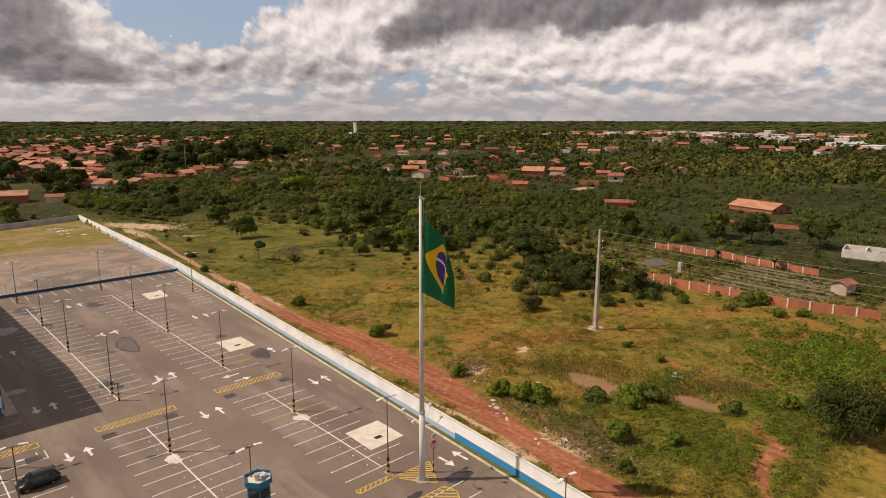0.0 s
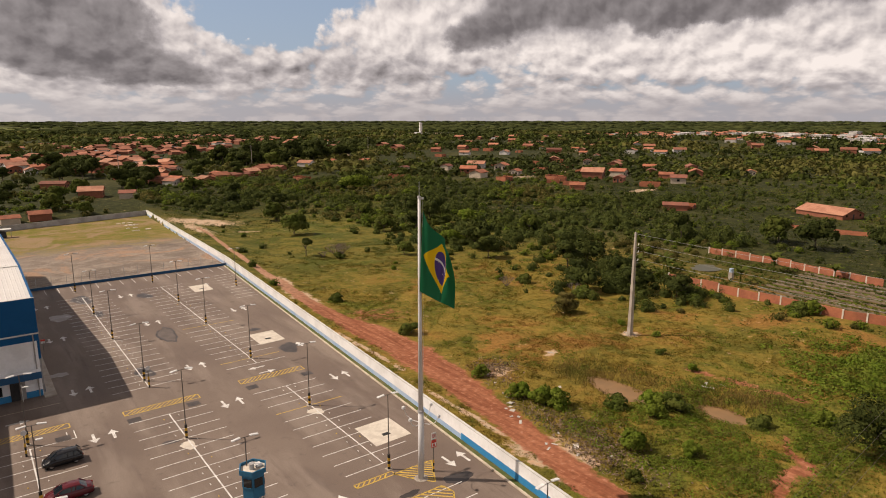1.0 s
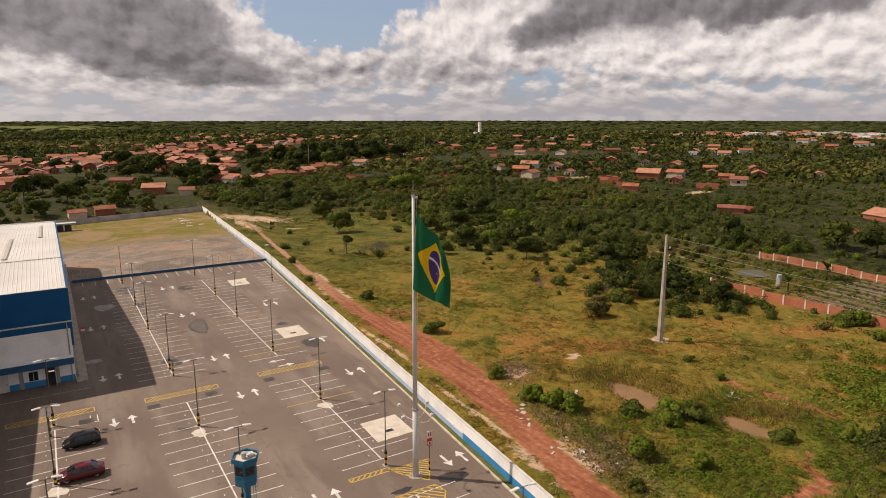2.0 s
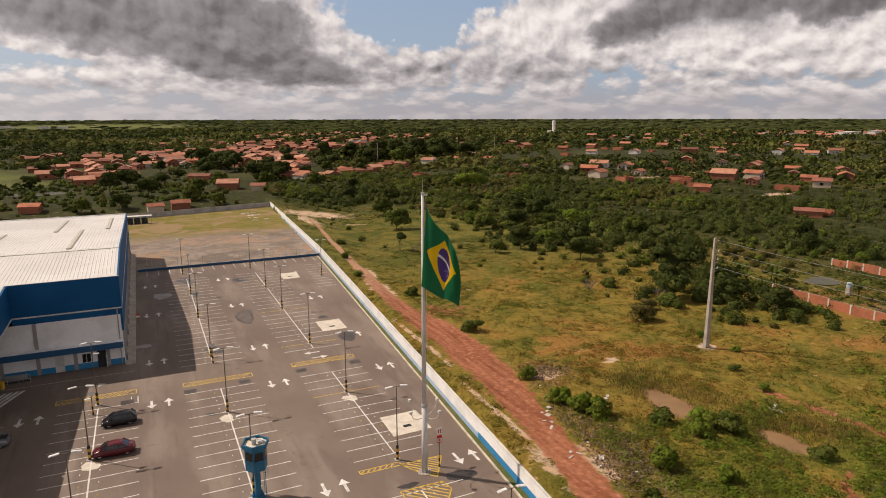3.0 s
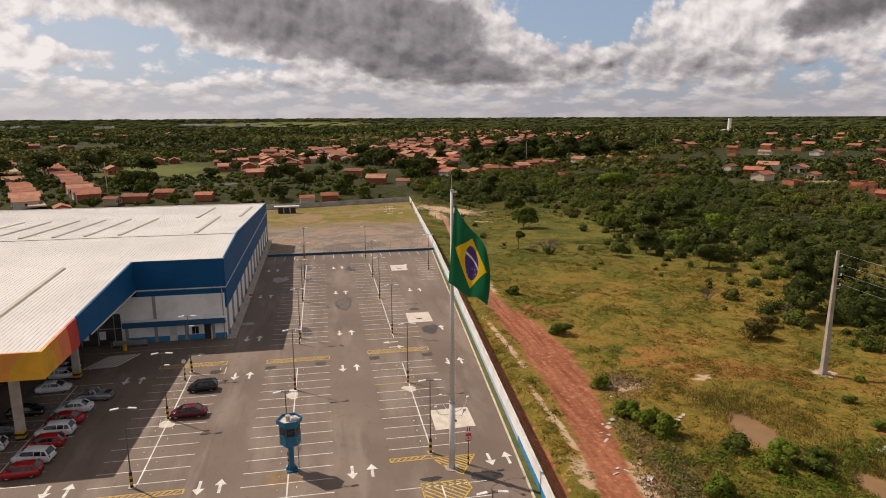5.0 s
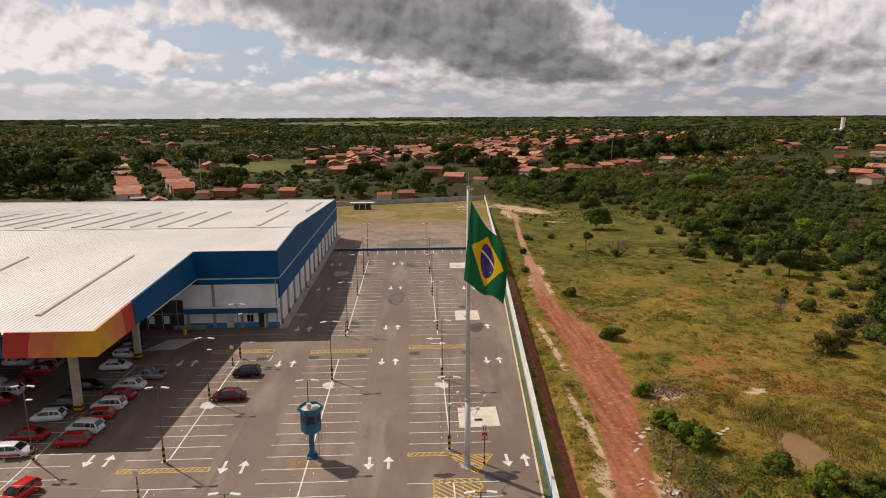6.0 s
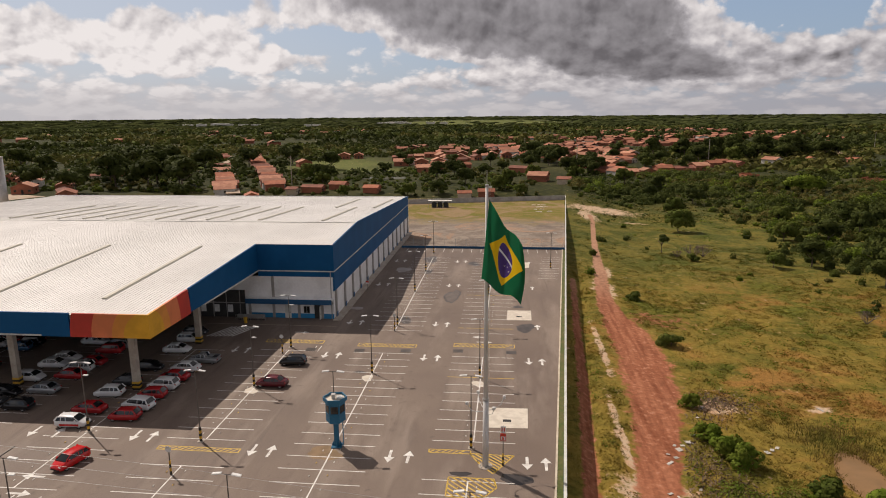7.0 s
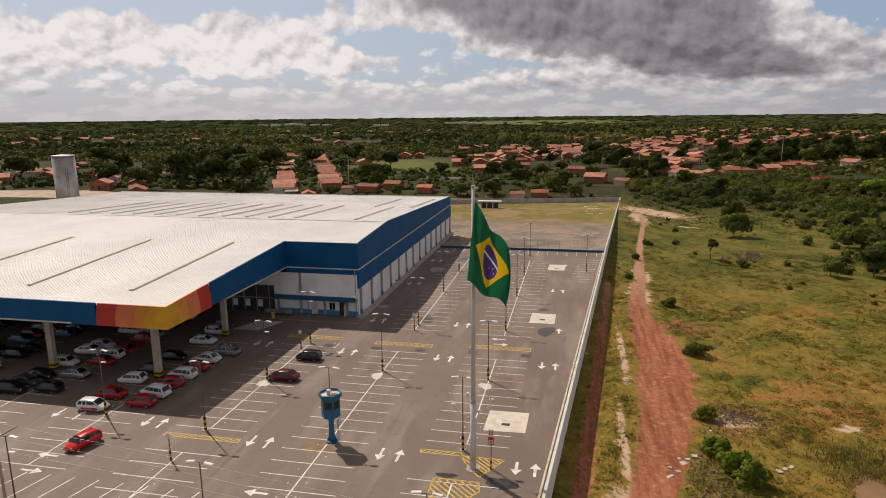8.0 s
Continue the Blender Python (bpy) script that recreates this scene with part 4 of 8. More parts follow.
            for j in range(4):
                part("hazard_band", box(x - 0.5, x + 0.5, y - 0.4, y + 0.4, 0.3 * j, 0.3 * j + 0.3), YELLOW if j % 2 else BLACK, col)


build_store()


# ---- paint on the asphalt ----
def build_markings():
    paint = 0.004

    def flat(name, x0, x1, y0, y1, material, z=paint):
        v = [(x0, y0, z), (x1, y0, z), (x1, y1, z), (x0, y1, z)]
        return mesh_of(name, v, [(0, 1, 2, 3)], material)

    bay = flat("bay_line", -4.75, 4.75, -0.06, 0.06, WHITE_LINE)
    bay_yellow = flat("bay_line", -4.75, 4.75, -0.07, 0.07, YELLOW_LINE)
    stud_mesh = {}
    for nm, mt in (("white", WHITE_LINE), ("yellow", YELLOW_LINE)):
        bm = box(-0.05, 0.05, -0.14, 0.14, 0.0, 0.07, bevel=0.02)
        me = bpy.data.meshes.new("wheel_stop")
        bm.to_mesh(me)
        bm.free()
        me.materials.append(mt)
        stud_mesh[nm] = me

    def lay(me, x, y, rz=0.0):
        ob = new(me.name.split(".")[0], me)
        ob.parent = lot
        ob.matrix_basis = pose(x, y, 0, 0, 0, rz)
        return ob

    def run(x, y0, y1, stops=True, yellow=()):
        n = int(round((y1 - y0) / 2.635))
        for k in range(n + 1):
            y = y0 + 2.635 * k
            lay(bay_yellow if k in yellow else bay, x, y)
            if stops and k < n:
                for o in (-0.95, 0.95):
                    lay(stud_mesh["yellow" if (k + (o > 0)) % 4 == 3 else "white"], x + o, y + 1.3 + 0.3 * (o > 0))
        c = flat("centre_line", x - 0.08, x + 0.08, y0, y1, WHITE_LINE, 0.008)
        ob = new("centre_line", c)
        ob.parent = lot

    run(9.55, 50.15, 79.3)
    run(9.55, 33.8, 44.3)
    run(24.85, 36.9, 79.1)
    run(40.6, 52.1, 78.45, yellow=(7,))
    run(24.9, 90.0, 148.0)
    run(40.6, 89.5, 147.4, yellow=(1, 9))
    run(40.45, 33.4, 43.9)
    run(-5.5, 38.8, 78.3)
    run(-21.0, 38.8, 83.5, stops=False)
    run(-36.5, 38.8, 83.5, stops=False)
    # bays along the far fence and beside the wall
    short = flat("bay_line", -0.06, 0.06, -4.8, 0, WHITE_LINE)
    for k in range(17):
        lay(short, 16.55 + 2.55 * k, LOT_END - 0.6)
    edge = flat("bay_line", -4.6, 0, -0.06, 0.06, WHITE_LINE)
    for k in range(10):
        y = 128 + 2.5 * k
        lay(edge, wall_x(y) - 1.5, y)
    slant = flat("bay_line", -0.07, 0.07, -4.8, 0, WHITE_LINE)
    for k in range(12):
        lay(slant, -16 + 2.9 * k, 37.6, -12)

    stripe = flat("crossing_stripe", -0.22, 0.22, -2.9, 2.9, WHITE_LINE)
    for k in range(7):
        lay(stripe, -5.6 + 0.72 * k, 87.2 + 0.05 * k, -24)
    kerb_line = flat("pavement_line", -10.0, 14.0, 91.3, 91.42, KERB)
    under(new("pavement_line", kerb_line), lot)
    for x in (13.5, 14.3):
        under(new("bay_mark", flat("bay_mark", x - 0.06, x + 0.06, 79.0, 81.4, WHITE_LINE)), lot)
    # hatched yellow boxes
    def hatch(x0, x1, y0, y1, name="hatched_box"):
        bm = bmesh.new()

        def line(a, b, w=0.07):
            d = Vector((b[0] - a[0], b[1] - a[1], 0)).normalized()
            n = Vector((-d.y, d.x, 0)) * w
            bm.faces.new([bm.verts.new(Vector((*p, paint)) + s) for p, s in ((a, n), (b, n), (b, -n), (a, -n))])

        for a, b in (((x0, y0), (x1, y0)), ((x1, y0), (x1, y1)), ((x1, y1), (x0, y1)), ((x0, y1), (x0, y0))):
            line(a, b)
        k, h = x0, y1 - y0
        while k + h < x1:
            line((k, y0), (k + h, y1), 0.075)
            k += 0.66
        ob = part(name, bm, YELLOW_LINE, lot)
        return ob

    hatch(35.75, 45.5, 82.8, 84.3)
    hatch(20.15, 29.65, 81.8, 83.2)
    hatch(4.4, 14.1, 82.6, 84.0)
    hatch(35.75, 40.4, 49.4, 50.1)
    hatch(4.9, 14.5, 47.5, 48.3)
    # the striped island round the flag pole
    def striped(outline, slope, gap):
        """Yellow edge lines and slanting stripes cut to a convex outline."""
        bm = bmesh.new()

        def line(a, b, w):
            d = Vector((b[0] - a[0], b[1] - a[1], 0)).normalized()
            n = Vector((-d.y, d.x, 0)) * w
            bm.faces.new([bm.verts.new(Vector((*p, paint)) + s) for p, s in ((a, n), (b, n), (b, -n), (a, -n))])

        m = len(outline)
        for k in range(m):
            line(outline[k], outline[(k + 1) % m], 0.08)
        offs = [y - slope * x for x, y in outline]
        c = min(offs) + gap
        while c < max(offs) - 0.2:
            hit = []
            for k in range(m):
                (x0, y0), (x1, y1) = outline[k], outline[(k + 1) % m]
                f0, f1 = y0 - slope * x0 - c, y1 - slope * x1 - c
                if f0 * f1 < 0:
                    u = f0 / (f0 - f1)
                    hit.append((x0 + u * (x1 - x0), y0 + u * (y1 - y0)))
            if len(hit) == 2:
                line(hit[0], hit[1], 0.09)
            c += gap
        part("striped_island", bm, YELLOW_LINE, lot)

    striped([(40.3, 49.5), (45.2, 49.4), (43.0, 45.6), (41.6, 47.2)], -0.95, 0.62)
    striped([(38.4, 44.6), (43.1, 44.6), (43.4, 43.0), (42.3, 41.4), (40.6, 40.9), (38.4, 41.2)], -0.95, 0.75)

    # arrows
    v = [(-0.16, -1.3, paint), (0.16, -1.3, paint), (0.16, 0.2, paint), (0.62, 0.2, paint), (0, 1.3, paint), (-0.62, 0.2, paint), (-0.16, 0.2, paint)]
    arrow = mesh_of("lane_arrow", v, [(0, 1, 2, 6), (2, 3, 4, 5, 6)], WHITE_LINE)
    for x in (17.0, 32.6):
        for y in (48.2, 77.6, 93.9, 120.6, 144.0):
            lay(arrow, x - 1.05, y, 180)
            lay(arrow, x + 1.05, y, 0)
    for y in (48.0, 77.3):
        lay(arrow, 46.6 + (y - 48) * 0.035, y, 180)
        lay(arrow, 48.6 + (y - 48) * 0.035, y, 0)
    for y in (93.5, 119.5, 143.4):
        lay(arrow, 49.6, y, 0)
    lay(arrow, 47.5, 119.7, 180)
    for y in (50.3, 78.8):
        lay(arrow, 0.8, y, 180)
        lay(arrow, 2.9, y, 0)
        if y < 60:
            lay(arrow, -12.0, y, 180)
            lay(arrow, -8.9, y, 0)
    for x, y, r in ((39.8, 87.6, 90), (40.6, 85.2, -90), (9.0, 87.8, -90), (-5.0, 41.0, 90), (-4.2, 37.9, -90), (21.5, 38.6, 90)):
        lay(arrow, x, y, r)
    # pale concrete slabs round the drains, patches and stains
    for x0, x1, y0, y1 in ((41.9, 46.9, 55.7, 61.2), (44.2, 48.7, 97.1, 103.2), (45.5, 49.5, 138, 144)):
        bm = prism([(x0, y0), (x1, y0 + 0.2), (x1 + 0.1, y1), (x0 + 0.15, y1 - 0.1)], 0.001, 0.012)
        pad = part("concrete_pad", bm, PALE_SLAB, lot)
        cx, cy = (x0 + x1) / 2, (y0 + y1) / 2 - 0.8
        part("drain_cover", box(cx - 0.5, cx + 0.5, cy - 0.3, cy + 0.3, 0.012, 0.03), BLACK, pad)
    PATCH = surface("dark_patch", (0.050, 0.040, 0.035), (0.078, 0.062, 0.052), 0.6, 6, 0.3, 0.45)
    WET = surface("shallow_puddle", (0.055, 0.046, 0.042), None, 0.6, 6, 0.2, 0.15, spec=0.5)

    def blob(x, y, rx, ry, seed, mt, name="stain"):
        rng = random.Random(seed)
        ph = [rng.uniform(0, 6.28) for _ in range(3)]
        ring = []
        for k in range(28):
            a = 2 * math.pi * k / 28
            r = 1 + 0.16 * math.sin(2 * a + ph[0]) + 0.12 * math.sin(3 * a + ph[1]) + 0.07 * math.sin(7 * a + ph[2])
            ring.append((x + rx * r * math.cos(a), y + ry * r * math.sin(a), 0.003))
        return under(new(name, mesh_of(name, ring, [tuple(range(28))], mt)), lot)

    PALE_PATCH = surface("dry_puddle", (0.34, 0.31, 0.29), (0.27, 0.24, 0.22), 0.5, 6, 0.25, 0.6)
    ring = blob(33.0, 112.0, 1.45, 4.9, 1, PATCH)
    ring.location.z = -0.001
    blob(33.0, 112.0, 1.15, 4.2, 1, surface("drying_patch", (0.128, 0.102, 0.086), (0.105, 0.083, 0.070), 0.5, 6, 0.25, 0.6))
    blob(47.5, 93.0, 1.6, 2.3, 2, PATCH)
    blob(46.4, 105.5, 0.9, 1.0, 3, PATCH)
    blob(19.2, 134.4, 1.6, 2.8, 4, PALE_PATCH)
    blob(24.5, 146.0, 2.0, 3.4, 5, PATCH)
    blob(25.4, 133.0, 1.2, 2.0, 6, PATCH)
    blob(25.6, 96.0, 1.2, 2.4, 11, PATCH)
    blob(35.9, 141.7, 1.4, 2.4, 12, PATCH)
    blob(15.0, 102.4, 1.4, 1.0, 13, PALE_PATCH)
    blob(45.4, 44.7, 1.5, 1.1, 7, WET, "puddle")
    blob(39.6, 45.3, 1.0, 0.5, 8, WET, "puddle")
    blob(23.0, 71.2, 0.9, 0.5, 9, PATCH)
    blob(24.2, 48.2, 2.0, 1.4, 10, surface("mud_stain", (0.24, 0.16, 0.09), None, 0.8, 5, 0.3, 0.9))
    for x, y in ((20.9, 79.9), (28.3, 80.3), (36.6, 80.9), (45.0, 80.9), (13.0, 79.8)):
        part("drain_grate", box(x - 0.8, x + 0.8, y - 0.7, y + 0.7, 0.001, 0.012), PATCH, lot)
    for x, y in ((24.5, 69.2), (40.4, 68.4), (9.5, 63.6)):
        blob(x, y, 0.9, 1.0, int(x), PALE_SLAB, "concrete_ring")


build_markings()


# ---- lamp posts ----
def build_lamp(height):
    root = thing("car_park_lamp", "slim two-headed lamp post with a hazard-striped foot", "lamp post", group="car park lamps")
    for j in range(5):
        part("hazard_band", tube([(0, 0, 0.35 * j), (0, 0, 0.35 * j + 0.35)], [0.16, 0.16], sides=10), BLACK if j % 2 == 0 else YELLOW, root)
    part("footing", box(-0.35, 0.35, -0.35, 0.35, 0, 0.08, bevel=0.02), CONCRETE, root)
    part("pole", tube([(0, 0, 1.75), (0, 0, height * 0.5), (0, 0, height)], [0.075, 0.062, 0.05], sides=8), DARK_POLE, root)
    part("cross_arm", tube([(-0.55, 0, height), (0.55, 0, height)], [0.035, 0.035], sides=6), DARK_POLE, root)
    for s in (-1, 1):
        bm = box(-0.42, 0.42, -0.17, 0.17, -0.05, 0.05, bevel=0.03)
        bmesh.ops.rotate(bm, verts=bm.verts, matrix=Matrix.Rotation(s * radians(8), 3, "Y"))
        bmesh.ops.translate(bm, verts=bm.verts, vec=(s * 0.85, 0, height + 0.02))
        part("lamp_head", bm, LAMP_HEAD, root)
    return root


LAMPS = [(9.2, 49.6), (9.4, 65.1), (9.5, 80.4), (24.9, 50.6), (24.8, 71.0), (24.9, 92.5), (24.8, 115.0), (24.8, 133.3), (40.4, 50.6), (40.5, 70.5), (40.6, 92.0), (40.4, 114.1), (40.4, 132.1), (-5.4, 50.8), (2.0, 30.0), (22.0, 29.2), (41.6, 28.4), (24.4, 153.5), (40.2, 153.0), (54.6, 138.0)]
first_lamp = build_lamp(8.7)
second_lamp = build_lamp(8.7)
tagged(second_lamp, "slim lamp post with a lower extra head", "lamp post", "car park lamps")
lower = part("lower_arm", tube([(-0.05, 0, 7.1), (0.35, 0, 7.15)], [0.03, 0.03], sides=6), DARK_POLE, second_lamp)
part("lower_head", box(0.15, 0.8, -0.15, 0.15, 7.12, 7.22, bevel=0.03), LAMP_HEAD, lower)
low_used = False
first_lamp.matrix_basis = pose(*LAMPS[0], 0)
for i, (x, y) in enumerate(LAMPS[1:]):
    at = pose(x, y, 0, 0, 0, (i * 37) % 7 - 3)
    if x > 12:
        copy_thing(first_lamp, at)
    elif low_used:
        copy_thing(second_lamp, at)
    else:
        second_lamp.matrix_basis, low_used = at, True


def build_bollard(x, y):
    root = thing("sign_post", "short hazard-striped post with a small round sign", "post", pose(x, y, 0), group="striped posts")
    for j in range(4):
        part("hazard_band", tube([(0, 0, 0.4 * j), (0, 0, 0.4 * j + 0.4)], [0.11, 0.11], sides=8), BLACK if j % 2 == 0 else YELLOW, root)
    part("upper_post", tube([(0, 0, 1.6), (0, 0, 3.2)], [0.06, 0.06], sides=8), DARK_POLE, root)
    part("sign_plate", tube([(0, -0.07, 2.9), (0, -0.10, 2.9)], [0.32, 0.32], sides=16), LAMP_HEAD, root)


for x, y in ((9.3, 42.6), (9.1, 77.5), (24.9, 89.6)):
    build_bollard(x, y)


# ---- flag pole and flag ----
FX, FY = 42.15, 47.0


def build_flagpole():
    root = thing("flag_pole", "tall white tapered flag pole with curved floodlight arms", "flag pole", pose(FX, FY, 0))
    part("base_plate", tube([(0, 0, 0), (0, 0, 0.06)], [0.75, 0.75], sides=20), CONCRETE, root)
    for k in range(8):
        a = k * math.pi / 4
        part("bolt", tube([(0.56 * math.cos(a), 0.56 * math.sin(a), 0.06), (0.56 * math.cos(a), 0.56 * math.sin(a), 0.16)], [0.04, 0.04], sides=6), STEEL, root)
    part("lower_shaft", tube([(0, 0, 0.06), (0, 0, 7.6)], [0.33, 0.29], sides=20), POLE_WHITE, root, smooth=True)
    part("collar", tube([(0, 0, 7.6), (0, 0, 7.8)], [0.35, 0.35], sides=20), STEEL, root)
    part("upper_shaft", tube([(0, 0, 7.8), (0, 0, 18), (0, 0, 29.95)], [0.25, 0.20, 0.145], sides=18), POLE_WHITE, root, smooth=True)
    part("pole_cap", tube([(0, 0, 29.95), (0, 0, 30.1)], [0.2, 0.18], sides=14), STEEL, root)
    part("pulley", box(0.05, 0.5, -0.06, 0.06, 29.75, 29.95, bevel=0.02), LAMP_HEAD, root)
    part("lightning_rod", tube([(0, 0, 30.1), (0, 0, 31.5)], [0.035, 0.02], sides=6), STEEL, root)
    part("halyard", tube([(0.34, -0.1, 1.2), (0.30, -0.1, 29.8)], [0.012, 0.012], sides=4), LAMP_HEAD, root)
    for k in range(4):
        a = radians(25 + 90 * k)
        c, s = math.cos(a), math.sin(a)
        pts = [(0.35 * c, 0.35 * s, 6.4), (1.0 * c, 1.0 * s, 6.45), (1.7 * c, 1.7 * s, 6.8), (2.1 * c, 2.1 * s, 7.5)]
        arm = part("floodlight_arm", tube(pts, [0.04] * 4, sides=6), POLE_WHITE, root)
        part("floodlight", box(2.1 * c - 0.16, 2.1 * c + 0.16, 2.1 * s - 0.16, 2.1 * s + 0.16, 7.45, 7.75, bevel=0.04), LAMP_HEAD, arm)


def build_flag():
    """A big heavy cloth hanging from its hoist, its fly drooping in folds."""
    nu, nv = 60, 34
    v, uv, f = [], [], []
    top = Vector((FX + 0.26, FY - 0.3, 28.7))
    for j in range(nv + 1):
        w = j / nv
        for i in range(nu + 1):
            u = i / nu
            fold = 0.95 * u ** 0.5 * math.sin(8.2 * u + 1.1 * w + 0.3) + 0.12 * math.sin(19 * u - 5 * w) * u
            swing = 3.2 * u ** 0.95 + 0.35 * math.sin(3.1 * w) * u
            drop = (4.7 - 2.3 * w) * u ** 0.9 + 0.25 * math.sin(2 * math.pi * u) * (1 - w)
            p = top + Vector((-0.75 * w * (1 - u), -0.35 * w, -7.9 * w)) + Vector((0.985 * swing + 0.17 * fold, -0.17 * swing + 0.985 * fold, -drop))
            v.append(p)
            uv.append((u, 1 - w))
    for j in range(nv):
        for i in range(nu):
            a = j * (nu + 1) + i
            f.append((a, a + 1, a + nu + 2, a + nu + 1))
    me = mesh_of("national_flag", [tuple(p) for p in v], f, FLAG)
    layer = me.uv_layers.new(name="UVMap")
    for loop in me.loops:
        layer.data[loop.index].uv = uv[loop.vertex_index]
    for p in me.polygons:
        p.use_smooth = True
    tagged(new("national_flag", me), "green and yellow national flag drooping from its pole", "flag")


build_flagpole()
build_flag()


# ---- watch tower ----
def build_tower(x, y):
    root = thing("watch_tower", "blue six-sided guard tower on a single post", "guard tower", pose(x, y, 0, 0, 0, 8))

    def hexa(r0, r1, z0, z1, bm=None):
        return tube([(0, 0, z0), (0, 0, z1)], [r0, r1], bm, sides=6)

    part("base_plate", box(-0.6, 0.6, -0.6, 0.6, 0, 0.12, bevel=0.03), TOWER_BLUE, root)
    part("post", box(-0.27, 0.27, -0.27, 0.27, 0.12, 3.1, bevel=0.04), TOWER_BLUE, root)
    for a in range(4):
        bm = bmesh.new()
        d = Vector((math.cos(a * math.pi / 2), math.sin(a * math.pi / 2), 0))
        n = Vector((-d.y, d.x, 0)) * 0.03
        tri = [d * 0.32 + Vector((0, 0, 0.12)), d * 0.6 + Vector((0, 0, 0.12)), d * 0.32 + Vector((0, 0, 0.8))]
        lo, hi = [bm.verts.new(p + n) for p in tri], [bm.verts.new(p - n) for p in tri]
        bm.faces.new(lo)
        bm.faces.new(hi)
        for k in range(3):
            bm.faces.new((lo[k], lo[(k + 1) % 3], hi[(k + 1) % 3], hi[k]))
        part("gusset", bm, TOWER_BLUE, root)
    part("cabin_floor", hexa(0.75, 1.1, 3.0, 3.2), TOWER_BLUE, root)
    part("cabin", hexa(1.1, 1.1, 3.2, 5.7), TOWER_BLUE, root)
    for k in range(6):
        a = (k + 0.5) * math.pi / 3
        c, s = math.cos(a), math.sin(a)
        ap = 1.1 * math.cos(math.pi / 6)
        bm = box(-0.02, 0.02, -0.42, 0.42, 4.35, 5.2)
        bmesh.ops.rotate(bm, verts=bm.verts, matrix=Matrix.Rotation(a, 3, "Z"))
        bmesh.ops.translate(bm, verts=bm.verts, vec=(c * (ap + 0.01), s * (ap + 0.01), 0))
        win = part("window", bm, GLASS, root)
        bm = box(-0.03, 0.03, -0.46, 0.46, 4.28, 4.35)
        bmesh.ops.rotate(bm, verts=bm.verts, matrix=Matrix.Rotation(a, 3, "Z"))
        bmesh.ops.translate(bm, verts=bm.verts, vec=(c * (ap + 0.03), s * (ap + 0.03), 0))
        part("sill", bm, TOWER_BLUE, win)
    part("roof_deck", hexa(1.25, 1.25, 5.7, 5.8), PALE_SLAB, root)
    bm = bmesh.new()
    outer = [[Vector((r * math.cos(k * math.pi / 3), r * math.sin(k * math.pi / 3), z)) for k in range(6)] for r, z in ((1.36, 5.6), (1.36, 6.05), (1.24, 6.05), (1.24, 5.8))]
    rings = [[bm.verts.new(p) for p in ring] for ring in outer]
    for a, b in zip(rings, rings[1:]):
        for k in range(6):
            bm.faces.new((a[k], a[(k + 1) % 6], b[(k + 1) % 6], b[k]))
    part("parapet", bm, TOWER_BLUE, root)
    part("vent", tube([(-0.15, -0.1, 5.8), (-0.15, -0.1, 6.3), (-0.15, -0.1, 6.4)], [0.22, 0.22, 0.27], sides=12), STEEL, root)
    part("roof_unit", box(0.2, 0.85, -0.35, 0.3, 5.8, 6.1, bevel=0.08), LAMP_HEAD, root)
    ladder = part("ladder", tube([(0.75, -0.28, 0.0), (0.75, -0.28, 3.5)], [0.025, 0.025], tube([(0.75, 0.28, 0.0), (0.75, 0.28, 3.5)], [0.025, 0.025], sides=5), sides=5), TOWER_BLUE, root)
    for k in range(11):
        part("rung", tube([(0.75, -0.28, 0.3 + 0.3 * k), (0.75, 0.28, 0.3 + 0.3 * k)], [0.016, 0.016], sides=5), TOWER_BLUE, ladder)
    for k in range(3):
        pts = [(0.75 + 0.42 * math.sin(t), -0.38 * math.cos(t), 2.2 + 0.45 * k) for t in np.linspace(0, math.pi, 7)]
        part("guard_hoop", tube(pts, [0.018] * 7, sides=5), TOWER_BLUE, ladder)


build_tower(25.2, 49.9)


def build_sign(x, y):
    root = thing("parking_sign", "small red and white parking sign on a striped post", "sign", pose(x, y, 0, 0, 0, -6))
    part("post", tube([(0, 0, 1.4), (0, 0, 4.6)], [0.05, 0.05], sides=8), DARK_POLE, root)
    for j in range(4):
        part("hazard_band", tube([(0, 0, 0.35 * j), (0, 0, 0.35 * j + 0.35)], [0.09, 0.09], sides=8), BLACK if j % 2 == 0 else YELLOW, root)
    up = part("upper_plate", box(-0.27, 0.27, -0.09, -0.05, 3.85, 4.6), LAMP_HEAD, root)
    part("mark", box(-0.18, -0.06, -0.10, -0.09, 4.0, 4.45), RED_PANEL, up)
    part("mark", box(0.06, 0.18, -0.10, -0.09, 4.0, 4.45), RED_PANEL, up)
    low = part("lower_plate", box(-0.30, 0.30, -0.09, -0.05, 2.9, 3.75), RED_PANEL, root)
    part("inset", box(-0.24, 0.24, -0.10, -0.09, 3.0, 3.42), LAMP_HEAD, low)
    part("mark", box(-0.1, 0.1, -0.11, -0.10, 3.06, 3.36), RED_PANEL, low)


build_sign(44.0, 47.3)


# ---- cars ----
SHAPES = {
    # length, half width, side line of the body (x, bottom, top), glasshouse (x at belt, x at roof), heights
    "hatch": dict(L=3.95, W=0.86, hood=0.93, belt=1.0, roof=1.50, nose=1.25, wind=0.62, back=-1.62, tail=-1.92),
    "sedan": dict(L=4.4, W=0.87, hood=0.92, belt=0.98, roof=1.45, nose=1.35, wind=0.62, back=-1.15, tail=-1.62),
    "wagon": dict(L=4.3, W=0.88, hood=1.0, belt=1.08, roof=1.62, nose=1.35, wind=0.72, back=-1.85, tail=-2.08),
    "pickup": dict(L=4.7, W=0.87, hood=0.98, belt=1.0, roof=1.55, nose=1.4, wind=0.75, back=-0.35, tail=-0.55),
}


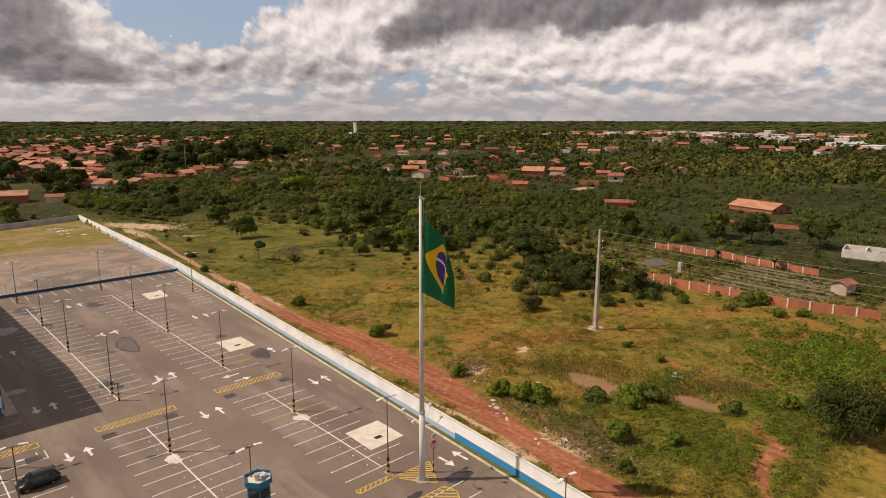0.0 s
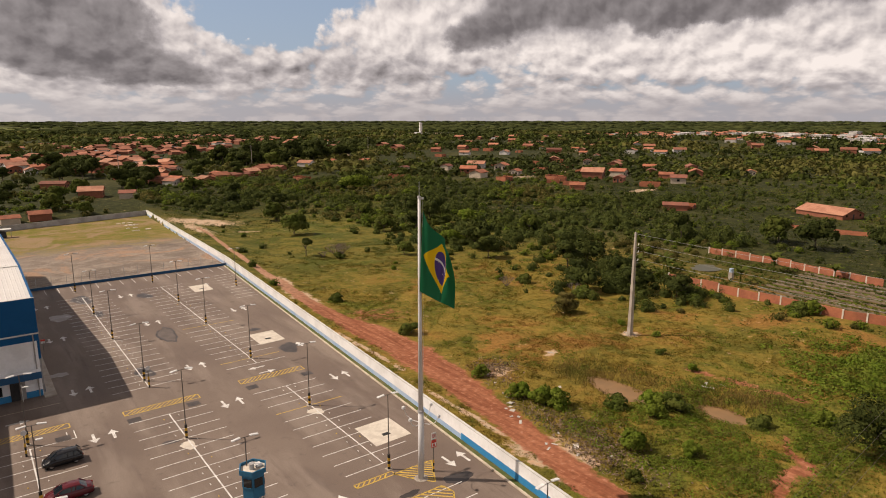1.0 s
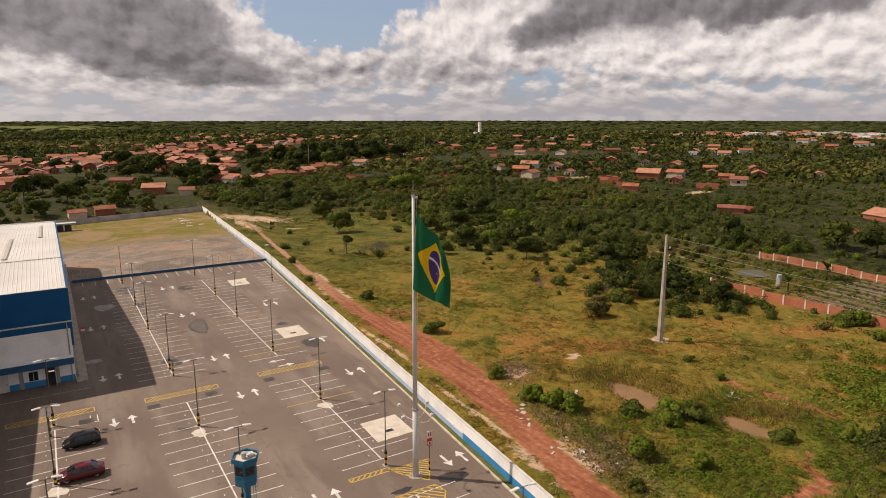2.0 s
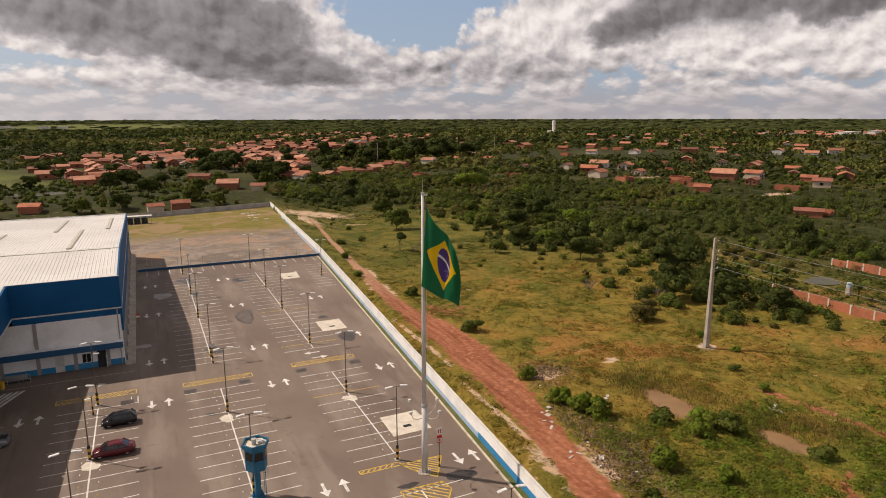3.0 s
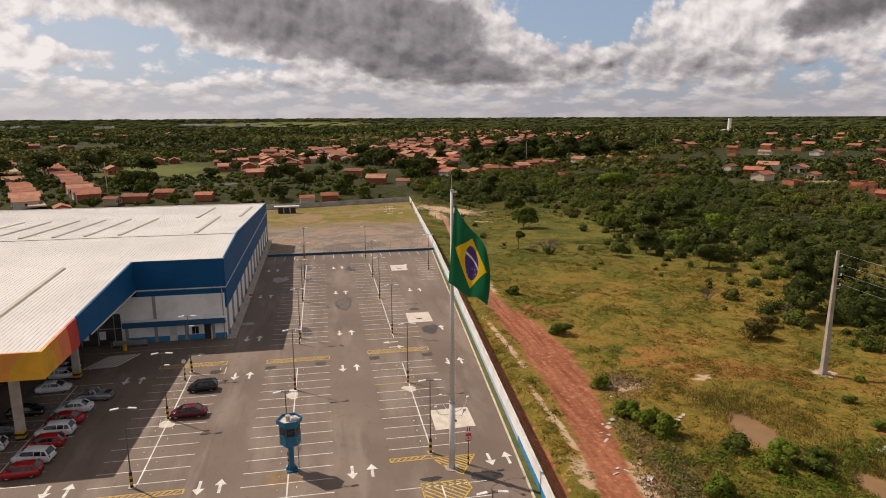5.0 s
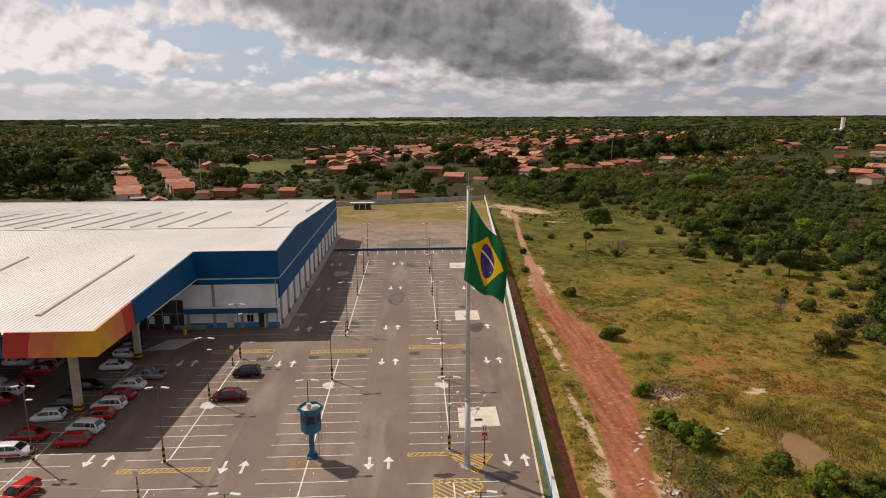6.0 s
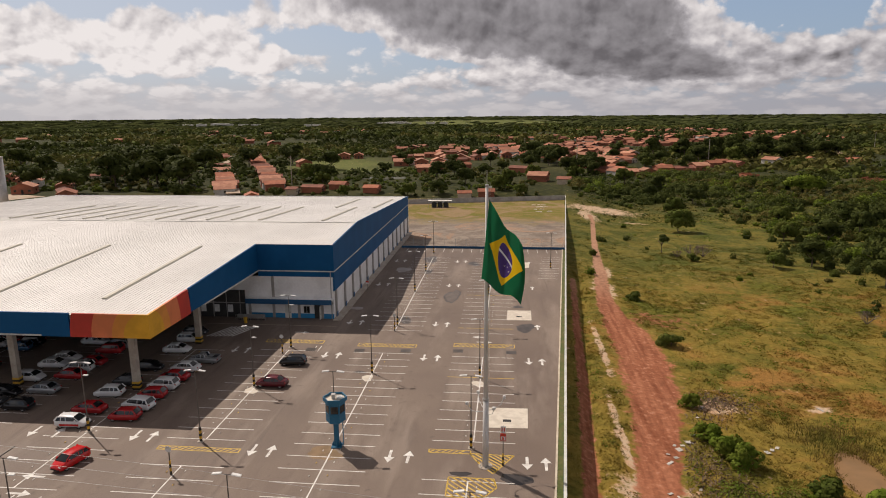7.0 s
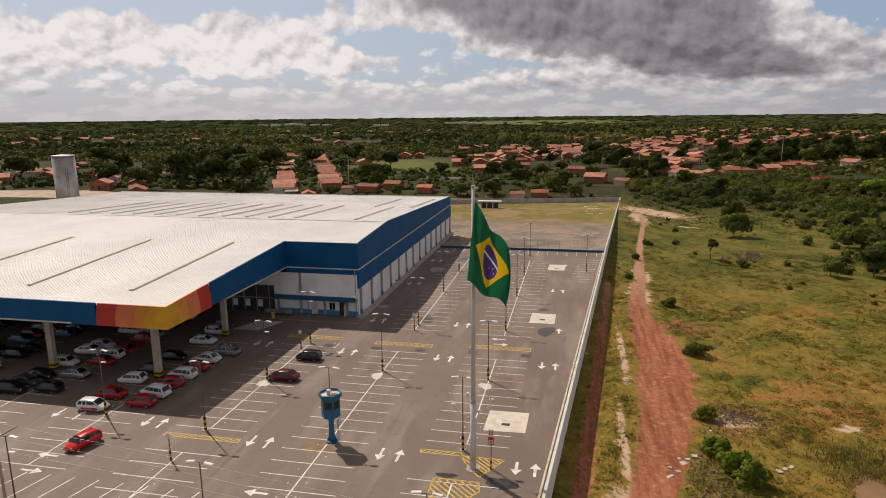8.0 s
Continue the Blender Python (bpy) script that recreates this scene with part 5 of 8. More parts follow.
def build_car(kind, paint, label):
    s = SHAPES[kind]
    L, W, hood, belt, roof = s["L"], s["W"], s["hood"], s["belt"], s["roof"]
    root = thing("car", label, "car", group="parked cars")
    P = PAINTS[paint]
    h = L / 2
    # stations from tail to nose: x, low, top, half width
    rear_top = belt if kind != "pickup" else 0.95
    st = [(-h, 0.40, rear_top - 0.30, W - 0.22), (-h + 0.06, 0.30, rear_top - 0.14, W - 0.12), (-h + 0.22, 0.26, rear_top - 0.03, W - 0.05), (-h + 0.6, 0.22, rear_top, W), (-0.3, 0.20, belt, W + 0.01), (s["nose"] - 0.35, 0.20, belt - 0.01, W), (s["nose"] + 0.05, 0.22, hood, W - 0.01), (h - 0.55, 0.22, hood - 0.08, W - 0.04), (h - 0.25, 0.24, hood - 0.17, W - 0.10), (h - 0.07, 0.28, hood - 0.28, W - 0.20), (h, 0.36, hood - 0.40, W - 0.32)]
    bm = bmesh.new()
    rings = []
    for x, lo, hi, w in st:
        mid = lo + 0.55 * (hi - lo)
        sec = [(-w + 0.08, lo), (w - 0.08, lo), (w, lo + 0.12), (w, mid), (w - 0.04, hi - 0.05), (w - 0.14, hi), (-w + 0.14, hi), (-w + 0.04, hi - 0.05), (-w, mid), (-w, lo + 0.12)]
        rings.append([bm.verts.new((x, y, z)) for y, z in sec])
    for a, b in zip(rings, rings[1:]):
        for k in range(10):
            bm.faces.new((a[k], a[(k + 1) % 10], b[(k + 1) % 10], b[k]))
    bm.faces.new(rings[0])
    bm.faces.new(rings[-1])
    part("body", bm, P, root, smooth=True)
    # glasshouse: sections from the tail to the foot of the windscreen
    xw0, xw1, xb1, xb0 = s["nose"] - 0.05, s["wind"] - 0.1, s["back"] + 0.15, s["tail"] + 0.03
    wr, wb = W - 0.20, W - 0.06
    mid = (xb1 + xw1) / 2
    secs = [(xb0, belt + 0.02, wb - 0.08, wb - 0.10), (xb1, roof - 0.05, wb - 0.01, wr - 0.03), (mid - 0.25, roof, wb, wr), (mid + 0.3, roof + 0.005, wb, wr), (xw1, roof - 0.06, wb, wr - 0.02), (xw0, belt + 0.01, wb - 0.04, wb - 0.08)]

    def loft(rows, bm):
        for a, b in zip(rows, rows[1:]):
            for p, q, r, t in zip(a, a[1:], b[1:], b):
                bm.faces.new((p, q, r, t))

    bm = bmesh.new()
    loft([[bm.verts.new(p) for p in ((x, -w0, belt - 0.04), (x, -w1, max(zt - 0.07, belt - 0.02)), (x, -w1 + 0.14, zt), (x, 0, zt + 0.015), (x, w1 - 0.14, zt), (x, w1, max(zt - 0.07, belt - 0.02)), (x, w0, belt - 0.04))] for x, zt, w0, w1 in secs], bm)
    part("glasshouse", bm, GLASS, root, smooth=False)
    bm = bmesh.new()
    loft([[bm.verts.new(p) for p in ((x, -w1 - 0.012, zt - 0.10), (x, -w1 - 0.004, zt - 0.04), (x, -w1 + 0.13, zt + 0.015), (x, 0, zt + 0.035), (x, w1 - 0.13, zt + 0.015), (x, w1 + 0.004, zt - 0.04), (x, w1 + 0.012, zt - 0.10))] for x, zt, w0, w1 in secs[1:5]], bm)
    part("roof", bm, P, root, smooth=True)
    for sy in (-1, 1):
        for xa, xr, w in ((xw0 + 0.02, xw1, 0.045), (xb0 + 0.05, xb1, 0.11), (mid + 0.05, mid + 0.02, 0.05), (xb1 + 0.45, xb1 + 0.4, 0.05)):
            part("pillar", tube([(xa, sy * (wb - 0.03), belt - 0.04), (xr, sy * (wr - 0.0), roof - 0.06)], [w, w * 0.8], sides=5), P, root)
        part("mirror", box(xw0 - 0.45, xw0 - 0.27, sy * (W + 0.08) - 0.09, sy * (W + 0.08) + 0.09, belt, belt + 0.15, bevel=0.03), P, root)
        part("headlight", box(h - 0.42, h - 0.09, sy * (W - 0.33) - 0.15, sy * (W - 0.33) + 0.15, hood - 0.36, hood - 0.22, bevel=0.04), HEADL, root)
        part("tail_light", box(-h - 0.005, -h + 0.14, sy * (W - 0.27) - 0.10, sy * (W - 0.27) + 0.10, rear_top - 0.32, rear_top - 0.10, bevel=0.04), TAIL, root)
    for nm, x0, x1 in (("front_bumper", h - 0.08, h + 0.03), ("rear_bumper", -h - 0.03, -h + 0.08)):
        part(nm, box(x0, x1, -W + 0.2, W - 0.2, 0.3, 0.46, bevel=0.03), PLASTIC, root)
    if kind == "pickup":
        part("bed_liner", box(-h + 0.15, -0.65, -W + 0.14, W - 0.14, 0.93, 0.965), PLASTIC, root)
        for sy in (-1, 1):
            part("bed_rail", box(-h + 0.1, -0.6, sy * (W - 0.09) - 0.06, sy * (W - 0.09) + 0.06, 0.93, 1.12, bevel=0.02), P, root)
        part("tailgate", box(-h + 0.04, -h + 0.14, -W + 0.1, W - 0.1, 0.6, 1.12, bevel=0.02), P, root)
    for x in (-h + 0.78, h - 0.82):
        for sy in (-1, 1):
            y0 = sy * (W - 0.16)
            t = part("wheel", tube([(x, y0 - 0.1, 0.31), (x, y0 + 0.115, 0.31)] if sy > 0 else [(x, y0 + 0.1, 0.31), (x, y0 - 0.115, 0.31)], [0.31, 0.31], sides=16), TYRE, root)
            part("rim", tube([(x, y0 + sy * 0.115, 0.31), (x, y0 + sy * 0.125, 0.31)], [0.2, 0.18], sides=12), RIM, t)
    return root


MODELS = {}


def park(kind, paint, x, y, rz, label=""):
    key = (kind, paint)
    words = {"hatch": "hatchback", "sedan": "saloon car", "wagon": "tall family car", "pickup": "pickup truck"}[kind]
    text = label or "%s %s parked in a painted bay" % (paint.replace("_", " "), words)
    if key not in MODELS:
        MODELS[key] = build_car(kind, paint, text)
        MODELS[key].matrix_basis = pose(x, y, 0, 0, 0, rz)
        return MODELS[key]
    return tagged(copy_thing(MODELS[key], pose(x, y, 0, 0, 0, rz)), text)


park("hatch", "black", 12.2, 73.4, 181, "black family car with an open door in the sun")
park("sedan", "wine", 11.8, 65.5, 178, "wine-red saloon car parked in the sun")
park("hatch", "bright_red", -2.6, 43.6, -105, "bright red hatchback crossing the sunlit lane")
for k, (kd, pt) in enumerate((("hatch", "red"), ("wagon", "white"), ("hatch", "red"), ("wagon", "white"), ("sedan", "red"), ("sedan", "white"))):
    park(kd, pt, -2.9, (54.2, 57.2, 60.4, 63.4, 66.4, 69.7)[k], (2, -4, 3)[k % 3] + (180 if k % 2 == 0 else 176))
park("pickup", "silver", -1.6, 73.2, 178, "silver pickup truck parked in the shade")
park("sedan", "red", -8.6, 55.7, 178)
park("hatch", "white", -9.0, 60.6, 184)
park("hatch", "grey", -8.8, 64.4, 176)
park("sedan", "white", -8.0, 77.0, 3)
park("hatch", "white", -8.4, 81.9, 2)
park("sedan", "black", -8.6, 69.6, 2)
park("hatch", "grey", -9.0, 85.4, 2)
rng_cars = random.Random(5)
for cx in (-21.0, -36.5, -52.0):
    for side in (-1, 1):
        y = 54.6 + (1.2 if side > 0 else 0)
        while y < 90:
            if rng_cars.random() < 0.82:
                kd = rng_cars.choice(("hatch", "sedan", "wagon", "hatch", "sedan"))
                pt = rng_cars.choice(("black", "grey", "white", "silver", "white", "red", "black", "blue"))
                if kd == "wagon" and pt == "blue":
                    pt = "silver"
                park(kd, pt, cx + side * 2.5 + rng_cars.uniform(-0.2, 0.2), y, (0 if side < 0 else 180) + rng_cars.uniform(-3, 3))
            y += 2.5 if rng_cars.random() < 0.8 else 5.0


# ---- trolleys, tanks and clutter by the store ----
def build_trolley_rack():
    root = thing("trolley_rack", "row of nested steel shopping trolleys by the entrance", "shopping trolleys")
    for k in range(15):
        x, y = -5.0 + 0.34 * k, SY - 1.75
        bm = bmesh.new()
        wide, deep = 0.13, 0.42
        low = [bm.verts.new((x + sx * wide * 0.8, y + sy * deep * 0.8, 0.45)) for sx, sy in ((-1, -1), (1, -1), (1, 1), (-1, 1))]
        high = [bm.verts.new((x + sx * wide, y + sy * deep, 1.0)) for sx, sy in ((-1, -1), (1, -1), (1, 1), (-1, 1))]
        bm.faces.new(low)
        for j in range(4):
            bm.faces.new((low[j], low[(j + 1) % 4], high[(j + 1) % 4], high[j]))
        tube([(x, y - deep, 0.12), (x, y - deep, 1.08)], [0.02, 0.02], bm, sides=5)
        tube([(x, y + deep * 0.7, 0.12), (x, y + deep * 0.7, 0.5)], [0.02, 0.02], bm, sides=5)
        part("trolley", bm, STEEL, root)
    for z in (0.55, 1.15):
        part("rail", tube([(-5.3, SY - 2.3, z), (0.3, SY - 2.3, z)], [0.03, 0.03], sides=6), STEEL, root)
    for x in (-5.3, -3.9, -2.5, -1.1, 0.3):
        part("rail_post", tube([(x, SY - 2.3, 0), (x, SY - 2.3, 1.15)], [0.03, 0.03], sides=6), STEEL, root)
    part("floor_rail", tube([(-5.2, SY - 1.75, 0.06), (0.2, SY - 1.75, 0.06)], [0.06, 0.06], sides=6), BLACK, root)


build_trolley_rack()


def build_yellow_bin(x, y):
    root = thing("waste_bin", "yellow waste bin standing on the shaded asphalt", "bin", pose(x, y, 0))
    part("bin_body", tube([(0, 0, 0), (0, 0, 1.0)], [0.28, 0.36], sides=12), YELLOW, root)
    part("bin_lid", tube([(0, 0, 1.0), (0, 0, 1.12)], [0.38, 0.30], sides=12), YELLOW, root)


build_yellow_bin(-2.9, 92.0)


def build_water_tanks():
    root = thing("water_tanks", "three dark water tanks under a light frame in the yard", "water tanks", pose(14.5, 264, yard_z(0, 264) - 0.02))
    for k in range(3):
        part("tank", tube([(2.6 * k - 2.6, 0, 0.02), (2.6 * k - 2.6, 0, 2.0), (2.6 * k - 2.6, 0, 2.3)], [1.15, 1.1, 0.6], sides=18), PLASTIC, root)
    for x in (-5, -1.3, 1.3, 5):
        part("frame_post", tube([(x, -1.5, 0), (x, -1.5, 3.0)], [0.06, 0.06], sides=6), STEEL, root)
    part("frame_roof", box(-5.2, 5.2, -1.8, 1.6, 3.0, 3.08), TRIM, root)


build_water_tanks()


def build_steel_tank(x, y):
    root = thing("water_tower", "tall cylindrical steel water tank with a ladder behind the store", "water tank", pose(x, y, -1.3))
    part("shell", tube([(0, 0, -2), (0, 0, 24.8)], [3.7, 3.7], sides=40), TANK_STEEL, root, smooth=True)
    for k in range(9):
        part("seam", tube([(0, 0, 2.5 * k + 2), (0, 0, 2.5 * k + 2.08)], [3.74, 3.74], sides=40), TANK_STEEL, root)
    part("lid", tube([(0, 0, 24.8), (0, 0, 25.2), (0, 0, 25.5)], [3.8, 3.8, 0.6], sides=40), TANK_STEEL, root)
    ladder = part("ladder", tube([(3.3, -2.4, -1), (3.3, -2.4, 21)], [0.06, 0.06], tube([(2.9, -2.9, -1), (2.9, -2.9, 21)], [0.06, 0.06], sides=5), sides=5), DARK_POLE, root)
    for k in range(20):
        part("rung", tube([(3.3, -2.4, k), (2.9, -2.9, k)], [0.04, 0.04], sides=5), DARK_POLE, ladder)


build_steel_tank(-129.0, 186.0)


# ---- power pole and wires ----
def build_power_pole(x, y, wires_to):
    z = one_z(x, y)
    root = thing("power_pole", "tapered concrete power pole with insulators and wires", "power pole", pose(x, y, z))
    H = 16.4 - z
    bm = bmesh.new()
    v = [bm.verts.new((sx * w, sy * w * 0.75, zz)) for zz, w in ((-0.8, 0.48), (H, 0.2)) for sx, sy in ((-1, -1), (1, -1), (1, 1), (-1, 1))]
    for k in range(4):
        bm.faces.new((v[k], v[(k + 1) % 4], v[4 + (k + 1) % 4], v[4 + k]))
    bm.faces.new(v[4:])
    part("shaft", bm, CONCRETE, root)
    rng = random.Random(3)
    for k in range(9):
        a = rng.uniform(0, 6.28)
        r = rng.uniform(0.5, 1.3)
        bm = bmesh.new()
        bmesh.ops.create_icosphere(bm, subdivisions=1, radius=rng.uniform(0.15, 0.4))
        bmesh.ops.scale(bm, verts=bm.verts, vec=(1, 1, 0.6))
        bmesh.ops.translate(bm, verts=bm.verts, vec=(r * math.cos(a), r * math.sin(a), 0.1))
        part("footing_stone", bm, CONCRETE, root)
    for zz in (H - 2.6, H - 4.0, H - 5.6):
        br = part("bracket", tube([(0.2, 0, zz), (0.95, -0.1, zz + 0.02)], [0.04, 0.04], sides=5), STEEL, root)
        part("insulator", tube([(0.95, -0.1, zz), (0.95, -0.1, zz + 0.35)], [0.10, 0.07], sides=8), LAMP_HEAD, br)
        part("bracket", tube([(0.2, 0, zz - 0.5), (0.95, -0.1, zz - 0.45)], [0.04, 0.04], sides=5), STEEL, root)
    ex, ey, ez = wires_to
    for zz, o in ((H - 0.3, 0.0), (H - 2.3, 0.95), (H - 3.7, 0.95), (H - 5.3, 0.95)):
        pts = []
        for k in range(15):
            u = k / 14
            pts.append((o + (ex - x) * u, -0.1 + (ey - y) * u, zz + (ez - 16.4) * u - 1.3 * 4 * u * (1 - u) * 0.5))
        part("wire", tube(pts, [0.022] * 15, sides=4), STEEL, root)


build_power_pole(107.8, 69.8, (110.5, 2.0, 16.0))


def build_notice(x, y):
    root = thing("notice_post", "small red and white notice on a slim post", "sign", pose(x, y, 0))
    part("post", tube([(0, 0, 0), (0, 0, 2.2)], [0.04, 0.04], sides=6), DARK_POLE, root)
    board = part("board", box(-0.3, 0.3, -0.05, -0.02, 1.5, 2.2), LAMP_HEAD, root)
    part("red_band", box(-0.3, 0.3, -0.056, -0.05, 1.85, 2.2), RED_PANEL, board)


build_notice(14.6, 115.0)


def build_goal_frame(x, y):
    """A bare tube frame standing in the rear yard."""
    z = yard_z(x, y)
    root = thing("tube_frame", "bare grey tube frame standing in the rear yard", "frame", pose(x, y, z))
    for o in (-1.2, 1.2):
        part("upright", tube([(o, 0, -0.1), (o, 0, 2.4)], [0.05, 0.05], sides=6), STEEL, root)
    part("crossbar", tube([(-1.25, 0, 2.4), (1.25, 0, 2.4)], [0.05, 0.05], sides=6), STEEL, root)


build_goal_frame(15.5, 168.0)


def build_street_line():
    """A low three-wire line that runs past the south side of the field."""
    for x, y in ((30, 12.6), (130, 20.6)):
        z = one_z(x, y) if x > 52 else 0.0
        root = thing("line_pole", "plain concrete pole carrying three thin wires", "power pole", pose(x, y, z), group="line poles")
        part("shaft", tube([(0, 0, -0.5), (0, 0, 8.4 - z)], [0.17, 0.11], sides=8), CONCRETE, root)
        part("crossarm", box(-0.06, 0.06, -1.5, 1.5, 7.9 - z, 8.05 - z), DARK_POLE, root)
        for o in (-1.3, 0.0, 1.3):
            part("insulator", tube([(0.0, o, 8.05 - z), (0.0, o, 8.25 - z)], [0.07, 0.05], sides=6), LAMP_HEAD, root)
        if x == 30:
            for o in (-1.3, 0.0, 1.3):
                pts = [(100 * u, o + 8.0 * u, 8.25 - 1.2 * u * (1 - u)) for u in [k / 20 for k in range(21)]]
                part("wire", tube(pts, [0.011] * 21, sides=4), DARK_POLE, root)


build_street_line()
MARKED = park("hatch", "white", -8.2, 52.0, 2, "white hatchback with red lower panels in a bay")
for o in (-1, 1):
    part("red_side_panel", box(-1.2, 1.2, o * 0.865 - 0.03, o * 0.865 + 0.03, 0.36, 0.62, bevel=0.02), PAINTS["bright_red"], MARKED, "bright red side panel")


def build_near_line():
    root = thing("street_pole", "slim concrete street pole with thin wires", "power pole", pose(1.8, 29.2, 0))
    part("shaft", tube([(0, 0, 0), (0, 0, 9.1)], [0.15, 0.09], sides=8), CONCRETE, root)
    part("crossarm", box(-0.05, 0.05, -2.0, 2.4, 8.85, 8.95), DARK_POLE, root)
    for pts in ([(-40, 6.0, 9.4), (0, 2.1, 9.0), (17.2, 0.1, 8.9), (33.2, -2.6, 9.0), (37.2, -3.4, 9.0)], [(-40, 2.2, 9.4), (0, -1.7, 9.0), (19.6, -3.4, 8.9), (35, -5.6, 9.0), (37.2, -6.0, 9.0)], [(-40, 4.2, 9.4), (0, 0.2, 9.0), (18, -1.6, 8.9), (34, -4.0, 9.0), (37.2, -4.7, 9.0)]):
        part("wire", tube(pts, [0.011] * 5, sides=4), STEEL, root)

    end = thing("street_pole", "slim concrete street pole at the end of thin wires", "power pole", pose(39.0, 24.5, 0))
    part("shaft", tube([(0, 0, 0), (0, 0, 9.1)], [0.15, 0.09], sides=8), CONCRETE, end)
    part("crossarm", box(-0.05, 0.05, -1.6, 1.6, 8.85, 8.95), DARK_POLE, end)


build_near_line()


# ---- plants ----
RNG = np.random.default_rng(11)


def leaf_cloud(blobs, n, size, rng, up=0.35):
    """n leaf sprays over the skins of the blobs (x, y, z, rx, rz): small tilted four-cornered pieces."""
    b = np.asarray(blobs, dtype=float)
    w = b[:, 3] ** 2
    pick = rng.choice(len(b), n, p=w / w.sum())
    d = rng.normal(size=(n, 3))
    d[:, 2] = np.abs(d[:, 2]) * 1.0 - 0.35 * rng.random(n)
    d /= np.linalg.norm(d, axis=1)[:, None]
    r = 1.0 - 0.30 * rng.random(n) ** 2
    c = b[pick]
    p = c[:, :3] + d * r[:, None] * np.stack([c[:, 3], c[:, 3], c[:, 4]], -1)
    nrm = d + rng.normal(size=(n, 3)) * 0.55
    nrm[:, 2] += up
    nrm /= np.linalg.norm(nrm, axis=1)[:, None]
    t = np.cross(nrm, rng.normal(size=(n, 3)))
    t /= np.linalg.norm(t, axis=1)[:, None] + 1e-9
    s = np.cross(nrm, t)
    a = (size * (0.55 + 0.9 * rng.random(n)))[:, None]
    k = (0.45 + 0.4 * rng.random(n))[:, None]
    soft = d + 0.35 * nrm
    soft /= np.linalg.norm(soft, axis=1)[:, None]
    s = np.where((np.cross(s, t) * soft).sum(1)[:, None] < 0, -s, s)
    return np.stack([p - t * a, p + s * a * k, p + t * a, p - s * a * k], 1).reshape(-1, 3), soft


def crown_blobs(rng, radius, height, base, count):
    out = []
    for _ in range(count):
        a, q = rng.uniform(0, 2 * math.pi), math.sqrt(rng.random())
        h = rng.random()
        spread = radius * (0.72 if h < 0.65 else 0.45) * q
        r = radius * rng.uniform(0.30, 0.50)
        out.append((spread * math.cos(a), spread * math.sin(a), base + (height - base - r * 0.6) * (0.25 + 0.7 * h), r, r * rng.uniform(0.65, 0.95)))
    return out


def make_tree(name, label, seed, radius, height, leaves, size, material, base=0.25, count=14, category="tree", lean=0.0):
    rng = np.random.default_rng(seed)
    root = thing(name, label, category)
    bm = bmesh.new()
    top = height * 0.6
    tube([(0, 0, -0.4), (lean * 0.3, 0, top * 0.4), (lean, 0, top)], [0.055 * height * 0.55, 0.04 * height * 0.5, 0.02 * height * 0.5], bm, sides=7)
    for k in range(6):
        a = 2 * math.pi * (k + rng.random() * 0.6) / 6
        z0 = top * rng.uniform(0.35, 0.9)
        r = radius * rng.uniform(0.5, 0.8)
        tube([(lean * 0.5, 0, z0), (r * 0.5 * math.cos(a), r * 0.5 * math.sin(a), z0 + height * 0.15), (r * math.cos(a), r * math.sin(a), min(z0 + height * 0.3, height * 0.85))], [0.018 * height, 0.012 * height, 0.005 * height], bm, sides=5)
    part("trunk", bm, BARK, root)
    under(new("crown", foliage("crown", leaf_cloud(crown_blobs(rng, radius, height, height * base, count), leaves, size, rng), material)), root)
    return root


def make_bare(seed, radius, height):
    rng = random.Random(seed)
    root = thing("bare_tree", "leafless grey shrub of thin tangled branches", "dead tree")
    for k in range(7):
        bm = bmesh.new()
        a = 2 * math.pi * k / 7 + rng.uniform(-0.3, 0.3)

        def grow(p, d, length, r, depth):
            q = p + d * length
            tube([p, (p + q) / 2 + Vector((rng.uniform(-0.1, 0.1), rng.uniform(-0.1, 0.1), 0.05)) * length, q], [r, r * 0.8, r * 0.55], bm, sides=4)
            if depth:
                for _ in range(3):
                    e = (d + Vector((rng.uniform(-0.7, 0.7), rng.uniform(-0.7, 0.7), rng.uniform(-0.1, 0.6)))).normalized()
                    grow(q, e, length * 0.66, r * 0.55, depth - 1)

        grow(Vector((0, 0, -0.2)), Vector((math.cos(a) * 0.7, math.sin(a) * 0.7, 0.9)).normalized(), height * 0.36, 0.09, 3)
        part("limb", bm, DRY_TWIG, root)
    return root


def set_down(ob, x, y, rz=0.0, s=1.0, sink=0.1):
    ob.scale = (s, s, s)
    ob.matrix_basis = pose(x, y, one_z(x, y) - sink, 0, 0, rz) @ Matrix.Diagonal((s, s, s, 1))
    return ob


def again(ob, x, y, rz, s, sink=0.1, label=""):
    c = copy_thing(ob, pose(x, y, one_z(x, y) - sink, 0, 0, rz))
    c.matrix_basis = pose(x, y, one_z(x, y) - sink, 0, 0, rz) @ Matrix.Diagonal((s, s, s, 1))
    return tagged(c, label)


DARK_L, MID_L, BRIGHT_L, OLIVE_L = LEAVES
TREE_A = set_down(make_tree("tree", "broad dark green tree in the scrub", 21, 4.2, 6.6, 2600, 0.34, DARK_L), 126.2, 97.8)
TREE_B = set_down(make_tree("tree", "rounded mid-green tree in rough grass", 22, 3.6, 5.4, 2200, 0.32, MID_L, 0.1), 113, 255, 0, 1.5)
TREE_C = set_down(make_tree("tree", "tall dark tree with a ragged crown", 23, 3.8, 8.2, 2600, 0.34, DARK_L, 0.3, 16), 143, 118)
TREE_D = set_down(make_tree("tree", "low bright green spreading tree", 24, 5.0, 4.2, 2600, 0.36, BRIGHT_L, 0.02, 18), 142.5, 172)
